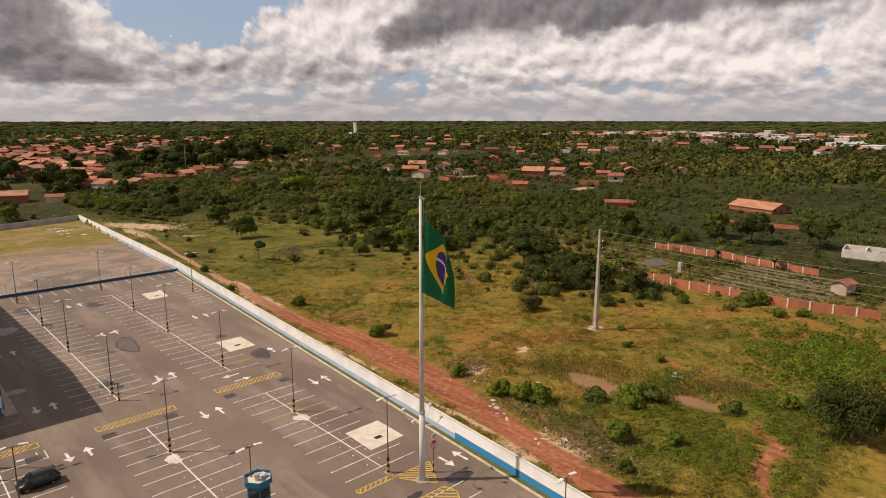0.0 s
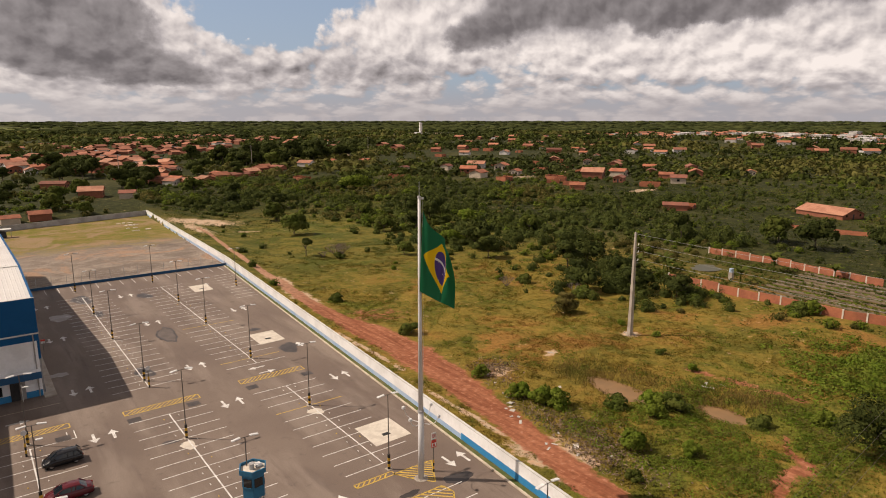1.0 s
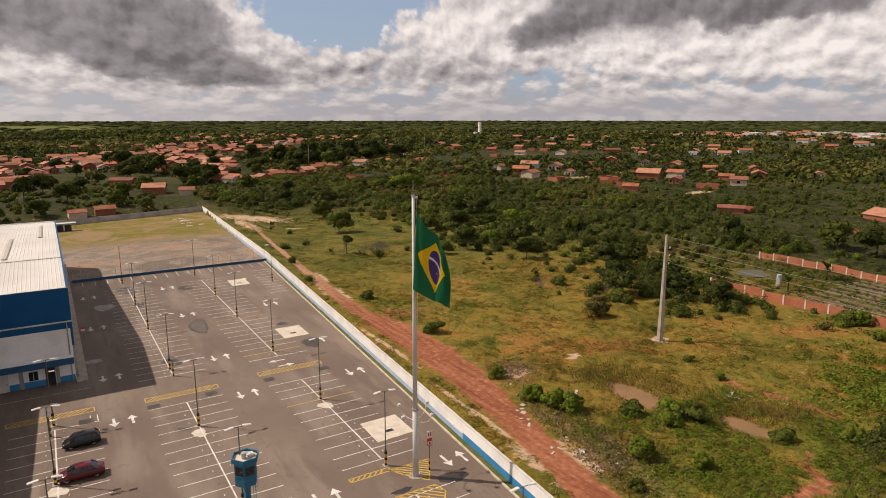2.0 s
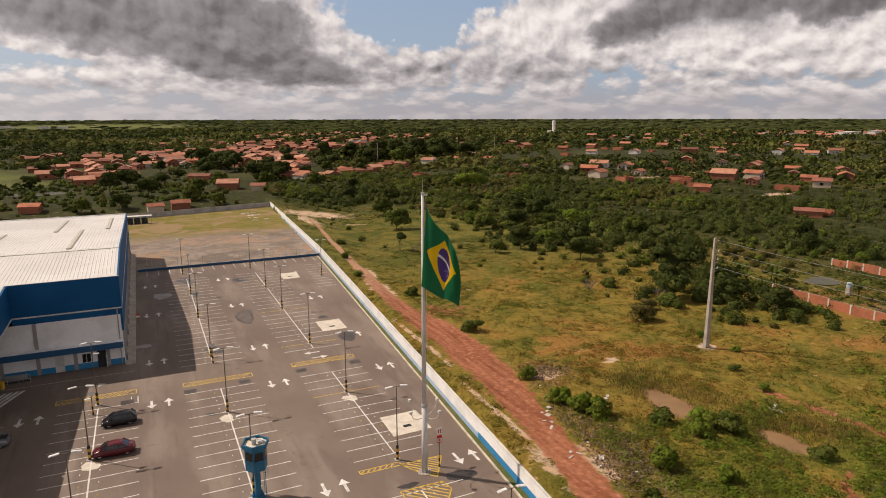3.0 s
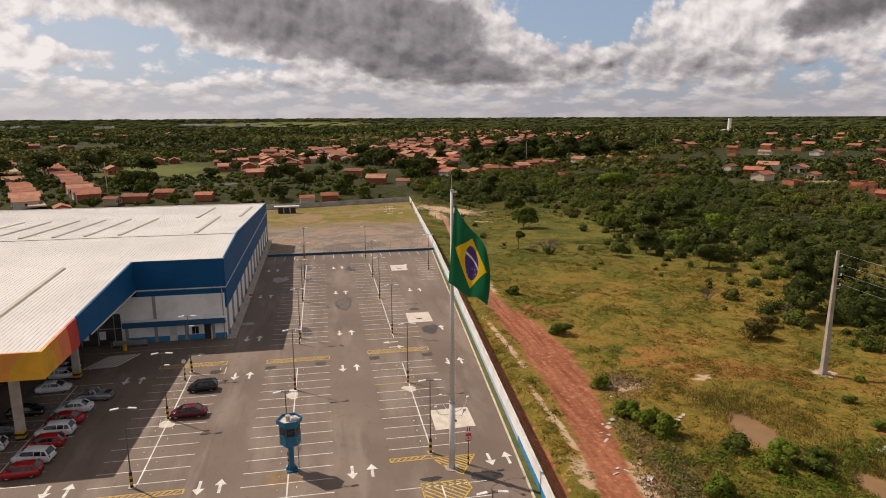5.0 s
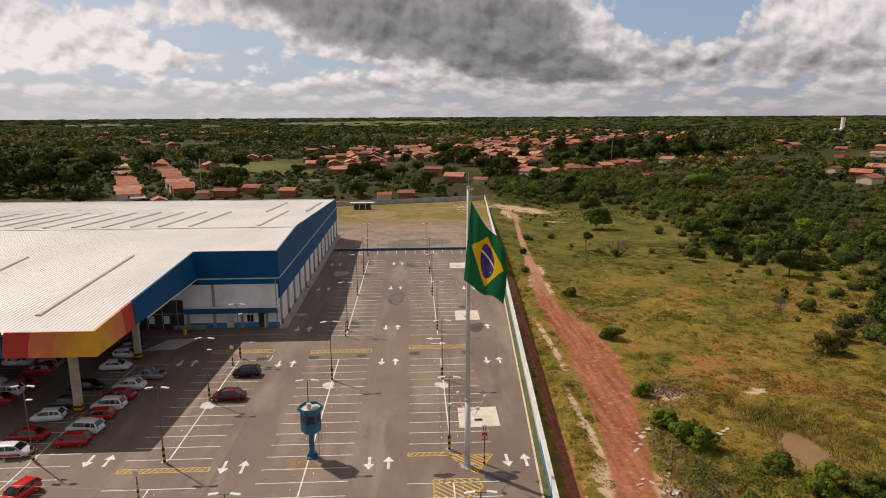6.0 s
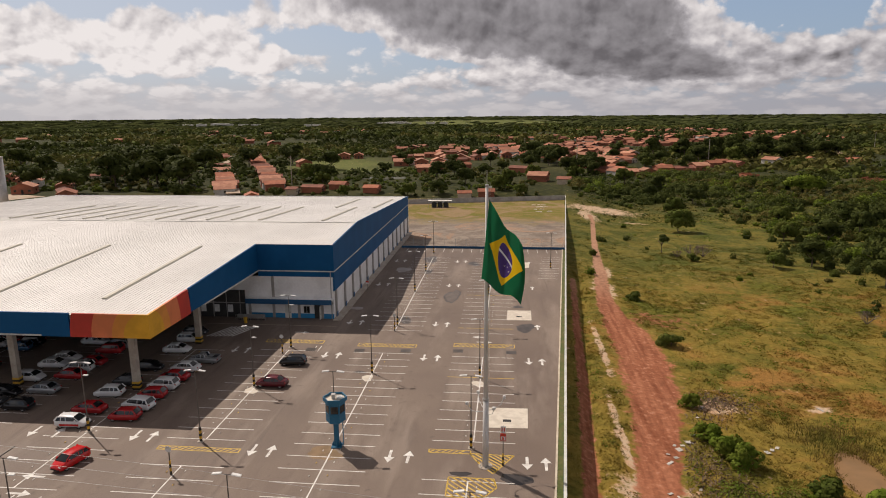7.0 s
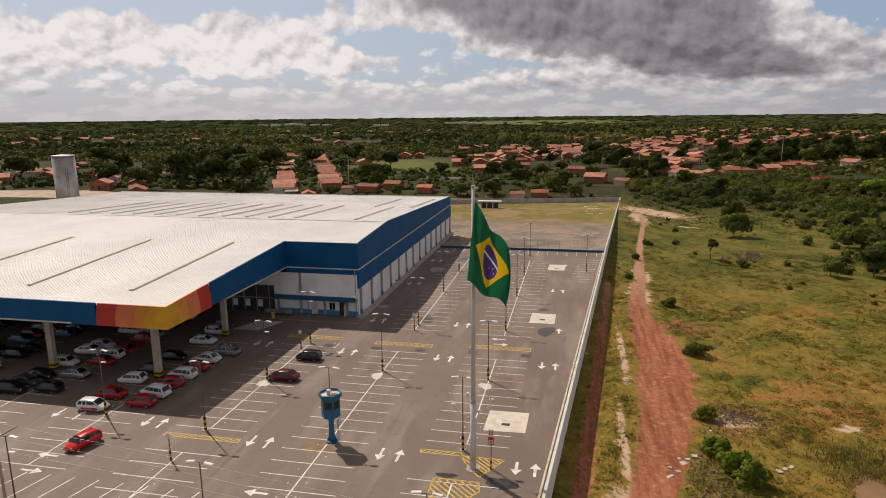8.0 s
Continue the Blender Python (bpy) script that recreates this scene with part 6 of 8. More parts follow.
BUSH_A = set_down(make_tree("bush", "dense green bush in the open grass", 31, 2.0, 2.6, 1500, 0.20, BRIGHT_L, 0.0, 16, "bush"), 70.4, 57.0)
BUSH_B = set_down(make_tree("bush", "rounded olive bush lit by the sun", 32, 3.0, 3.8, 2200, 0.22, OLIVE_L, 0.0, 16, "bush"), 108.4, 87.4)
BUSH_C = set_down(make_tree("bush", "bright green leafy bush by the pool", 33, 1.9, 2.9, 1500, 0.24, BRIGHT_L, 0.0, 12, "bush"), 82.4, 46.6)
BUSH_D = set_down(make_tree("bush", "low green bush in the grass", 34, 2.4, 2.3, 1500, 0.22, MID_L, 0.0, 12, "bush"), 72.6, 93.6)
for src, x, y, s in ((TREE_A, 136.1, 89.6, 1.0), (TREE_A, 139.5, 80.5, 0.95), (TREE_C, 131, 104, 0.8), (TREE_A, 140.1, 156, 1.5), (TREE_C, 126, 163, 1.0), (TREE_D, 177.8, 205, 1.3), (TREE_A, 151, 117.6, 1.2), (TREE_A, 170, 236, 1.6), (TREE_A, 178, 232, 1.5), (TREE_C, 163, 213, 1.2), (TREE_A, 147, 200, 1.3), (TREE_B, 147.7, 241.7, 1.3), (TREE_C, 156, 130, 0.9), (TREE_A, 133, 141, 1.1), (TREE_A, 145, 100, 1.0), (TREE_B, 229.3, 100.5, 1.7), (TREE_A, 227.3, 87.7, 1.6), (TREE_A, 233.6, 68.6, 1.5), (TREE_C, 205.5, 122.5, 1.2), (TREE_B, 177.3, 168.5, 1.3), (TREE_A, 112.4, 308.6, 1.2), (TREE_A, 129, 291, 1.2), (TREE_B, 135, 204, 1.2), (TREE_B, 115, 160, 0.8)):
    again(src, x, y, RNG.uniform(0, 360), s)
set_down(make_tree("tree", "large dense dark tree beside the footpath", 26, 5.4, 8.2, 9000, 0.17, DARK_L, 0.08, 26), 92.5, 20.5)
for src, x, y, s in ((BUSH_A, 69, 60.2, 0.9), (BUSH_A, 71.6, 54.6, 1.0), (BUSH_D, 78.6, 50.2, 0.85), (BUSH_D, 84.6, 43.6, 0.9), (BUSH_A, 80.0, 44.6, 0.8), (BUSH_A, 70.2, 41, 1.0), (BUSH_A, 69.5, 69.5, 0.75), (BUSH_D, 71.6, 122.4, 0.8), (BUSH_D, 90.5, 35, 0.8), (BUSH_D, 88, 47, 0.7), (BUSH_A, 152.3, 55.5, 1.2), (BUSH_D, 151, 58, 1.2), (BUSH_D, 95.4, 166.0, 0.9), (BUSH_C, 101, 52, 0.5), (BUSH_A, 117, 118, 0.6), (BUSH_D, 120, 112, 1.0), (BUSH_B, 115, 93, 0.7), (BUSH_D, 122.5, 94.8, 1.2), (BUSH_A, 98, 30, 0.8), (BUSH_D, 63.6, 36, 0.5), (BUSH_C, 74.5, 35.5, 0.7), (BUSH_A, 112, 75, 0.5), (BUSH_A, 111, 66, 0.45), (BUSH_D, 104, 60, 0.5)):
    again(src, x, y, RNG.uniform(0, 360), s)
for src, x, y, s in ((TREE_A, -224, 322, 1.7), (TREE_C, -255, 378, 1.5), (TREE_A, -338, 460, 2.0), (TREE_A, -138, 330, 2.1), (TREE_C, -175, 326, 1.9), (TREE_A, -158, 330, 2.2), (TREE_A, -185, 306, 1.7), (TREE_A, -148, 346, 2.2), (TREE_C, -165, 352, 2.0), (TREE_A, -190, 345, 2.0), (TREE_A, -205, 372, 2.2), (TREE_C, -179, 400, 2.0), (TREE_A, -179, 445, 2.2), (TREE_A, -215, 430, 2.3), (TREE_A, -306, 345, 2.0), (TREE_C, -320, 330, 1.8), (TREE_A, -245, 455, 2.2), (TREE_A, -160, 480, 1.9), (TREE_A, 75, 492, 2.3), (TREE_C, 82, 500, 2.0), (TREE_A, 60, 465, 1.9), (TREE_A, 98, 417, 1.7), (TREE_C, 105, 428, 1.6), (TREE_A, 83, 404, 1.1), (TREE_B, 145, 471, 1.6), (TREE_B, -76, 370, 1.6), (TREE_A, -66, 362, 1.4), (TREE_A, -133, 505, 2.0), (TREE_A, -86, 452, 1.7), (TREE_B, -60, 340, 1.2), (TREE_A, -120, 292, 1.2), (TREE_A, 10, 395, 1.4), (TREE_A, -40, 420, 1.5), (TREE_A, 28, 410, 1.5), (TREE_B, 45, 350, 1.3), (TREE_A, 20, 350, 1.2), (TREE_C, 2, 365, 1.2), (TREE_A, 40, 445, 1.3), (TREE_A, 122, 440, 1.3), (TREE_C, 160, 432, 1.2), (TREE_A, 110, 520, 1.7), (TREE_A, 135, 560, 1.7), (TREE_C, 92, 560, 1.6), (TREE_A, 165, 520, 1.8), (TREE_A, 180, 490, 1.6), (TREE_C, 30, 490, 1.5), (TREE_A, 0, 500, 1.6), (TREE_A, -30, 470, 1.5), (TREE_A, -45, 530, 1.7), (TREE_A, 20, 580, 1.8), (TREE_C, 60, 610, 1.8), (TREE_A, 150, 640, 2.0), (TREE_A, 200, 600, 2.0), (TREE_A, 215, 560, 1.8), (TREE_B, 85, 380, 1.2), (TREE_B, 60, 392, 1.2), (TREE_B, 110, 360, 1.3), (TREE_B, 40, 330, 1.1), (TREE_A, 8, 318, 0.9), (TREE_B, -8, 316, 0.9), (TREE_B, -40, 312, 0.9), (TREE_A, -75, 306, 0.8), (TREE_B, 50, 318, 0.8)):
    again(src, x, y, RNG.uniform(0, 360), s * (0.85 if y > 400 and x > -60 else 1.3), label="large dark tree among the houses")
bare = set_down(make_bare(4, 2.2, 3.6), 114.0, 112.0)
again(bare, 97.2, 171.5, 70, 1.5)
again(bare, 100.4, 173.0, 200, 1.3)
again(bare, 124.5, 99.0, 30, 0.9)
again(bare, 92.5, 170.5, 130, 0.8)
set_down(make_tree("palm_tree", "small dark palm with a round head", 41, 2.2, 5.6, 1200, 0.4, DARK_L, 0.62, 8), 89.2, 175.2)


def make_banana(x, y, seed, s=1.0):
    rng = random.Random(seed)
    root = thing("banana_plant", "banana plant with long arching leaves", "banana plant", pose(x, y, one_z(x, y) - 0.1) @ Matrix.Diagonal((s, s, s, 1)), group="banana plants")
    part("stem", tube([(0, 0, -0.2), (0.1, 0, 2.4)], [0.18, 0.12], sides=7), LEAVES[1], root)
    for k in range(9):
        a, up = 2 * math.pi * k / 9 + rng.uniform(-0.3, 0.3), rng.uniform(0.9, 1.7)
        bm, c, sn = bmesh.new(), math.cos(a), math.sin(a)
        rows = []
        for j in range(6):
            u = j / 5
            r, z, w = 2.4 * u, 2.4 + up * math.sin(u * 2.2) * 1.2, 0.42 * math.sin(math.pi * (0.12 + 0.82 * u))
            rows.append([bm.verts.new((r * c - o * sn * w, r * sn + o * c * w, z - abs(o) * 0.12)) for o in (-1, 0, 1)])
        for p, q in zip(rows, rows[1:]):
            bm.faces.new((p[0], p[1], q[1], q[0]))
            bm.faces.new((p[1], p[2], q[2], q[1]))
        part("leaf", bm, LEAVES[1], root)


for i, (x, y, s) in enumerate(((184.6, 80, 1.3), (165.5, 79.1, 1.1), (162.9, 100.1, 1.2), (160, 97, 1.1), (157, 94, 1.0), (151, 98, 1.0), (155, 103, 1.2), (149, 92, 0.9), (189.2, 66.1, 1.0))):
    make_banana(x, y, i, s)


# rough grass, weeds and scrub, too many to count
def scatter(n, x0, x1, y0, y1, rng):
    return rng.uniform(x0, x1, n), rng.uniform(y0, y1, n)


def open_ground(x, y):
    """1 on open field, 0 on the dirt road and the pools."""
    f = smooth_step(0.8, 1.7, along(ROAD, x, y)) * smooth_step(0.7, 1.5, along(GULLY, x, y)) * smooth_step(0.7, 1.4, along(FOOTPATH, x, y))
    for cx, cy, rx, ry in SANDS:
        f = f * (0.15 + 0.85 * smooth_step(0.5, 1.1, np.hypot((x - cx) / rx, (y - cy) / ry)))
    for cx, cy, rx, ry in POOLS:
        f = f * smooth_step(0.9, 1.15, np.hypot((x - cx) / rx, (y - cy) / ry))
    return f


POOLS = [(84.8, 55.0, 2.6, 5.2), (90.4, 39.8, 2.3, 4.4)]


def patches(x, y, k, seed):
    return 0.5 + 0.25 * (np.sin(x * k + seed + 1.7 * np.sin(y * k * 0.7 + seed)) + np.sin(y * k * 1.2 - seed + 1.4 * np.sin(x * k * 0.8)))


def build_grass():
    rng = np.random.default_rng(5)
    n = 150000
    x, y = scatter(n, 51.5, 150, 17, 300, rng)
    near = np.exp(-np.maximum(np.hypot(x - 45, y) - 60, 0) / 70)
    keep = (x > wall_x(y) + 0.7) & (rng.random(n) < open_ground(x, y) * (0.22 + 0.78 * near))
    x, y = x[keep], y[keep]
    z = ground_z(x, y)
    m = len(x)
    out = []
    for k in range(3):
        a = rng.uniform(0, 2 * np.pi, m)
        h = rng.uniform(0.10, 0.36, m) * (0.55 + 0.9 * patches(x, y, 0.4, 3))
        w = rng.uniform(0.02, 0.06, m)
        lean = rng.uniform(-0.35, 0.35, (m, 2))
        ox, oy = rng.normal(size=m) * 0.25, rng.normal(size=m) * 0.25
        p = np.stack([x + ox, y + oy, z - 0.05], -1)
        s = np.stack([np.cos(a) * w, np.sin(a) * w, np.zeros(m)], -1)
        tip = p + np.stack([lean[:, 0], lean[:, 1], h], -1)
        out.append(np.stack([p - s, p + s, tip], 1).reshape(-1, 3))
    blades = np.concatenate(out)
    lie = rng.normal(size=(len(blades) // 3, 3)) * 0.3 + np.array((0, 0, 1.0))
    lie /= np.linalg.norm(lie, axis=1)[:, None]
    a, b, c = blades[0::3], blades[1::3], blades[2::3]
    turn = (np.cross(b - a, c - a) * lie).sum(1) < 0
    a[turn], b[turn] = b[turn].copy(), a[turn].copy()
    tagged(new("rough_grass", quads("rough_grass", blades, GRASS, 3, lie)), "rough olive, straw and rust coloured grass", "grass", kind="stuff")
    # matted tufts, thicker in some patches than in others
    n = 20000
    x, y = scatter(n, 53, 140, 20, 190, rng)
    near = np.exp(-np.maximum(np.hypot(x - 48, y + 10) - 60, 0) / 75)
    clump = patches(x, y, 0.33, 2) * patches(x, y, 0.11, 8) * 2.2
    keep = (x > wall_x(y) + 1.5) & (rng.random(n) < open_ground(x, y) * clump * (0.25 + 0.75 * near))
    x, y = x[keep], y[keep]
    b = np.stack([x, y, ground_z(x, y) - 0.02, rng.uniform(0.35, 1.1, len(x)), rng.uniform(0.10, 0.38, len(x))], -1)
    tagged(new("grass_tufts", foliage("grass_tufts", leaf_cloud(b, 36 * len(b), 0.10, rng, 0.9), GRASS)), "matted tufts of olive and rust coloured grass", "grass", kind="stuff")
    # leafy weeds
    n = 3600
    x, y = scatter(n, 54, 150, 17, 150, rng)
    lush = np.maximum(smooth_step(60, 30, y) * smooth_step(66, 76, x), 0.34) * np.where(patches(x, y, 0.19, 4) > 0.5, 1, 0.25)
    keep = (x > wall_x(y) + 2) & (rng.random(n) < lush * open_ground(x, y))
    blobs = np.stack([x[keep], y[keep], ground_z(x[keep], y[keep]) + 0.1, rng.uniform(0.4, 1.2, keep.sum()), rng.uniform(0.2, 0.5, keep.sum())], -1)
    tagged(new("weeds", foliage("weeds", leaf_cloud(blobs, 40 * len(blobs), 0.10, rng, 1.2), LEAVES[2])), "leafy green weeds spreading over the field", "weeds", kind="stuff")
    # lush corner between the pools and the footpath
    n = 1500
    x, y = rng.uniform(66, 100, n), rng.uniform(20, 50, n)
    keep = rng.random(n) < open_ground(x, y) * smooth_step(64, 74, x + 0.25 * (y - 30)) * np.where(patches(x, y, 0.3, 9) > 0.36, 1.0, 0.2)
    x, y = x[keep], y[keep]
    for q, mt in enumerate((LEAVES[2], LEAVES[2], LEAVES[3])):
        k = np.arange(len(x)) % 5 // 2 == q
        b = np.stack([x[k], y[k], ground_z(x[k], y[k]) + 0.05, rng.uniform(0.5, 1.3, k.sum()), rng.uniform(0.2, 0.5, k.sum())], -1)
        tagged(new("lush_weeds", foliage("lush_weeds", leaf_cloud(b, 45 * len(b), 0.11, rng, 1.3), mt)), "lush green weeds by the footpath", "weeds", kind="stuff")
    # the broad-leaved creeper patch on the far side of the field
    n = 420
    x, y = rng.normal(126, 9, n), rng.normal(33, 7, n)
    blobs = np.stack([x, y, ground_z(x, y) + 0.1, rng.uniform(0.8, 1.8, n), rng.uniform(0.35, 0.8, n)], -1)
    tagged(new("creeper", foliage("creeper", leaf_cloud(blobs, 46 * n, 0.20, rng, 1.0), LEAVES[2])), "dense broad-leaved creeper covering the ground", "creeper", kind="stuff")


build_grass()

HOUSES = []


GROVES = [(137, 92, 13), (150, 110, 14), (145, 170, 15), (161, 229, 22), (184, 193, 20), (174, 152, 15), (170, 286, 18), (206, 288, 16), (223, 170, 20), (249, 263, 18), (190, 240, 18), (110, 305, 12), (140, 335, 18), (95, 330, 14), (190, 355, 18), (240, 330, 16), (262, 215, 16), (215, 120, 14), (290, 190, 16), (80, 345, 14), (150, 400, 18)]


def build_scrub():
    """Shrubs and thicket from the edge of the field outwards."""
    rng = np.random.default_rng(8)
    n = 12500
    ang, r = rng.uniform(radians(5), radians(135), n), np.sqrt(rng.uniform(110 ** 2, 470 ** 2, n))
    x, y = 45 + r * np.cos(ang), r * np.sin(ang)
    d = x - wall_x(y)
    grove = np.zeros(n)
    for cx, cy, rr in GROVES:
        grove = np.maximum(grove, np.exp(-((x - cx) ** 2 + (y - cy) ** 2) / (1.3 * rr) ** 2))
    wild = np.clip(smooth_step(100, 128, x - 0.12 * (y - 100)) + smooth_step(265, 300, y), 0, 1)
    field = wild * np.clip(0.16 + 0.30 * (patches(x, y, 0.045, 1) > 0.48) + 1.1 * grove, 0, 1)
    garden = (x > 152) & (x < 192) & (y > 33) & (y < 104)
    keep = (d > 4) & (rng.random(n) < np.maximum(field, np.where(y > 125, 0.05, 0.012))) & ~garden | ((y > 312) & (x < 60) & (rng.random(n) < 0.45))
    keep &= (d > 4) | (y > 312)
    for cx, cy, rx, ry in MEADOWS:
        keep &= (np.hypot((x - cx) / rx, (y - cy) / ry) > 1) | (rng.random(n) < 0.12)
    for hx, hy, hr in HOUSES:
        keep &= np.hypot(x - hx, y - hy) > hr
    for cx, cy, rx, ry in SANDS:
        keep &= np.hypot((x - cx) / rx, (y - cy) / ry) > 1.25
    x, y = x[keep], y[keep]
    m = len(x)
    far = np.hypot(x - 45, y)
    s = rng.uniform(1.1, 2.6, m) * (1 + 0.25 * smooth_step(200, 400, far)) * (0.75 + 0.75 * grove[keep])
    hue = patches(x, y, 0.05, 6) + rng.normal(size=m) * 0.17 - 0.02 - (0.36 - 0.16 * smooth_step(180, 270, y)) * grove[keep]
    hue += 0.13 * smooth_step(170, 250, y) - 0.12 * smooth_step(190, 240, x) * smooth_step(230, 150, y)
    z = ground_z(x, y)
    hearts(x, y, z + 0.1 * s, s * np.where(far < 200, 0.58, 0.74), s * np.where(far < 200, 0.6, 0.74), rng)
    for q, (lo, hi, nm, lb) in enumerate(((-9, 0.40, "dark_thicket", "dark green thicket of shrubs"), (0.40, 0.60, "green_thicket", "mid-green thicket of shrubs"), (0.60, 0.76, "bright_thicket", "bright green shrubs"), (0.76, 9, "dry_thicket", "olive and half-dry shrubs"))):
        k = (hue >= lo) & (hue < hi)
        blobs, close = [], []
        for j in np.nonzero(k)[0]:
            for _ in range(3):
                a, o = rng.uniform(0, 6.28), s[j] * 0.55 * rng.random()
                (close if far[j] < 200 else blobs).append((x[j] + o * math.cos(a), y[j] + o * math.sin(a), z[j] + s[j] * rng.uniform(0.1, 0.65), s[j] * rng.uniform(0.5, 0.85), s[j] * rng.uniform(0.45, 0.8)))
        tagged(new(nm, foliage(nm, leaf_cloud(blobs, 24 * len(blobs), 0.34, rng), LEAVES[q])), lb, "shrubs", kind="stuff")
        if close:
            tagged(new("near_" + nm, foliage(nm, leaf_cloud(close, 80 * len(close), 0.20, rng), LEAVES[q])), lb + " beside the field", "shrubs", kind="stuff")


def build_low_scrub():
    """Knee-high growth that fills the ground between the shrubs."""
    rng = np.random.default_rng(18)
    n = 15000
    ang, r = rng.uniform(radians(3), radians(112), n), np.sqrt(rng.uniform(95 ** 2, 400 ** 2, n))
    x, y = 45 + r * np.cos(ang), r * np.sin(ang)
    d = x - wall_x(y)
    keep = (d > 4) & (rng.random(n) < np.maximum(smooth_step(60, 130, d), smooth_step(190, 270, y))) & (open_ground(x, y) > 0.5)
    keep &= ~((x > 152) & (x < 195) & (y > 33) & (y < 104))
    for hx, hy, hr in HOUSES:
        keep &= np.hypot(x - hx, y - hy) > hr
    x, y = x[keep], y[keep]
    s = rng.uniform(0.6, 1.5, len(x)) * (1 + 0.3 * smooth_step(180, 380, np.hypot(x - 45, y)))
    hue = patches(x, y, 0.045, 2) + rng.normal(size=len(x)) * 0.2 - 0.14 - 0.1 * smooth_step(190, 240, x)
    for q, (lo, hi, nm, lb) in enumerate(((-9, 0.3, "low_scrub", "dark low scrub covering the ground"), (0.3, 0.62, "green_low_scrub", "green low scrub covering the ground"), (0.62, 0.8, "bright_low_scrub", "bright green low growth"), (0.8, 9, "dry_low_scrub", "olive half-dry low scrub"))):
        k = (hue >= lo) & (hue < hi)
        b = np.stack([x[k], y[k], ground_z(x[k], y[k]) + 0.05, s[k] * 1.4, s[k] * 0.5], -1)
        tagged(new(nm, foliage(nm, leaf_cloud(b, 20 * len(b), 0.24, rng, 1.3), LEAVES[q])), lb, "scrub", kind="stuff")


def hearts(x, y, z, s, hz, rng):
    """A lumpy filler dome in each shrub, dark in place of its inner shade."""
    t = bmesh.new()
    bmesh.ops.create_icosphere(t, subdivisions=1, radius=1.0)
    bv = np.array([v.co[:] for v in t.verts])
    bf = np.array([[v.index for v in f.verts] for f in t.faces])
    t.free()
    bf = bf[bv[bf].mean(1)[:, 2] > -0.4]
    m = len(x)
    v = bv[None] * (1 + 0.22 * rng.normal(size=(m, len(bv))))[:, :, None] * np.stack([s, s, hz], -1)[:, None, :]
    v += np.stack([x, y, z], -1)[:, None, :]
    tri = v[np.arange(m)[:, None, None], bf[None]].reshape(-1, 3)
    tagged(new("thicket_hearts", quads("thicket_hearts", tri, LEAVES[0], 3)), "dark filler domes standing in for shade inside the thicket", "shrubs", kind="stuff")


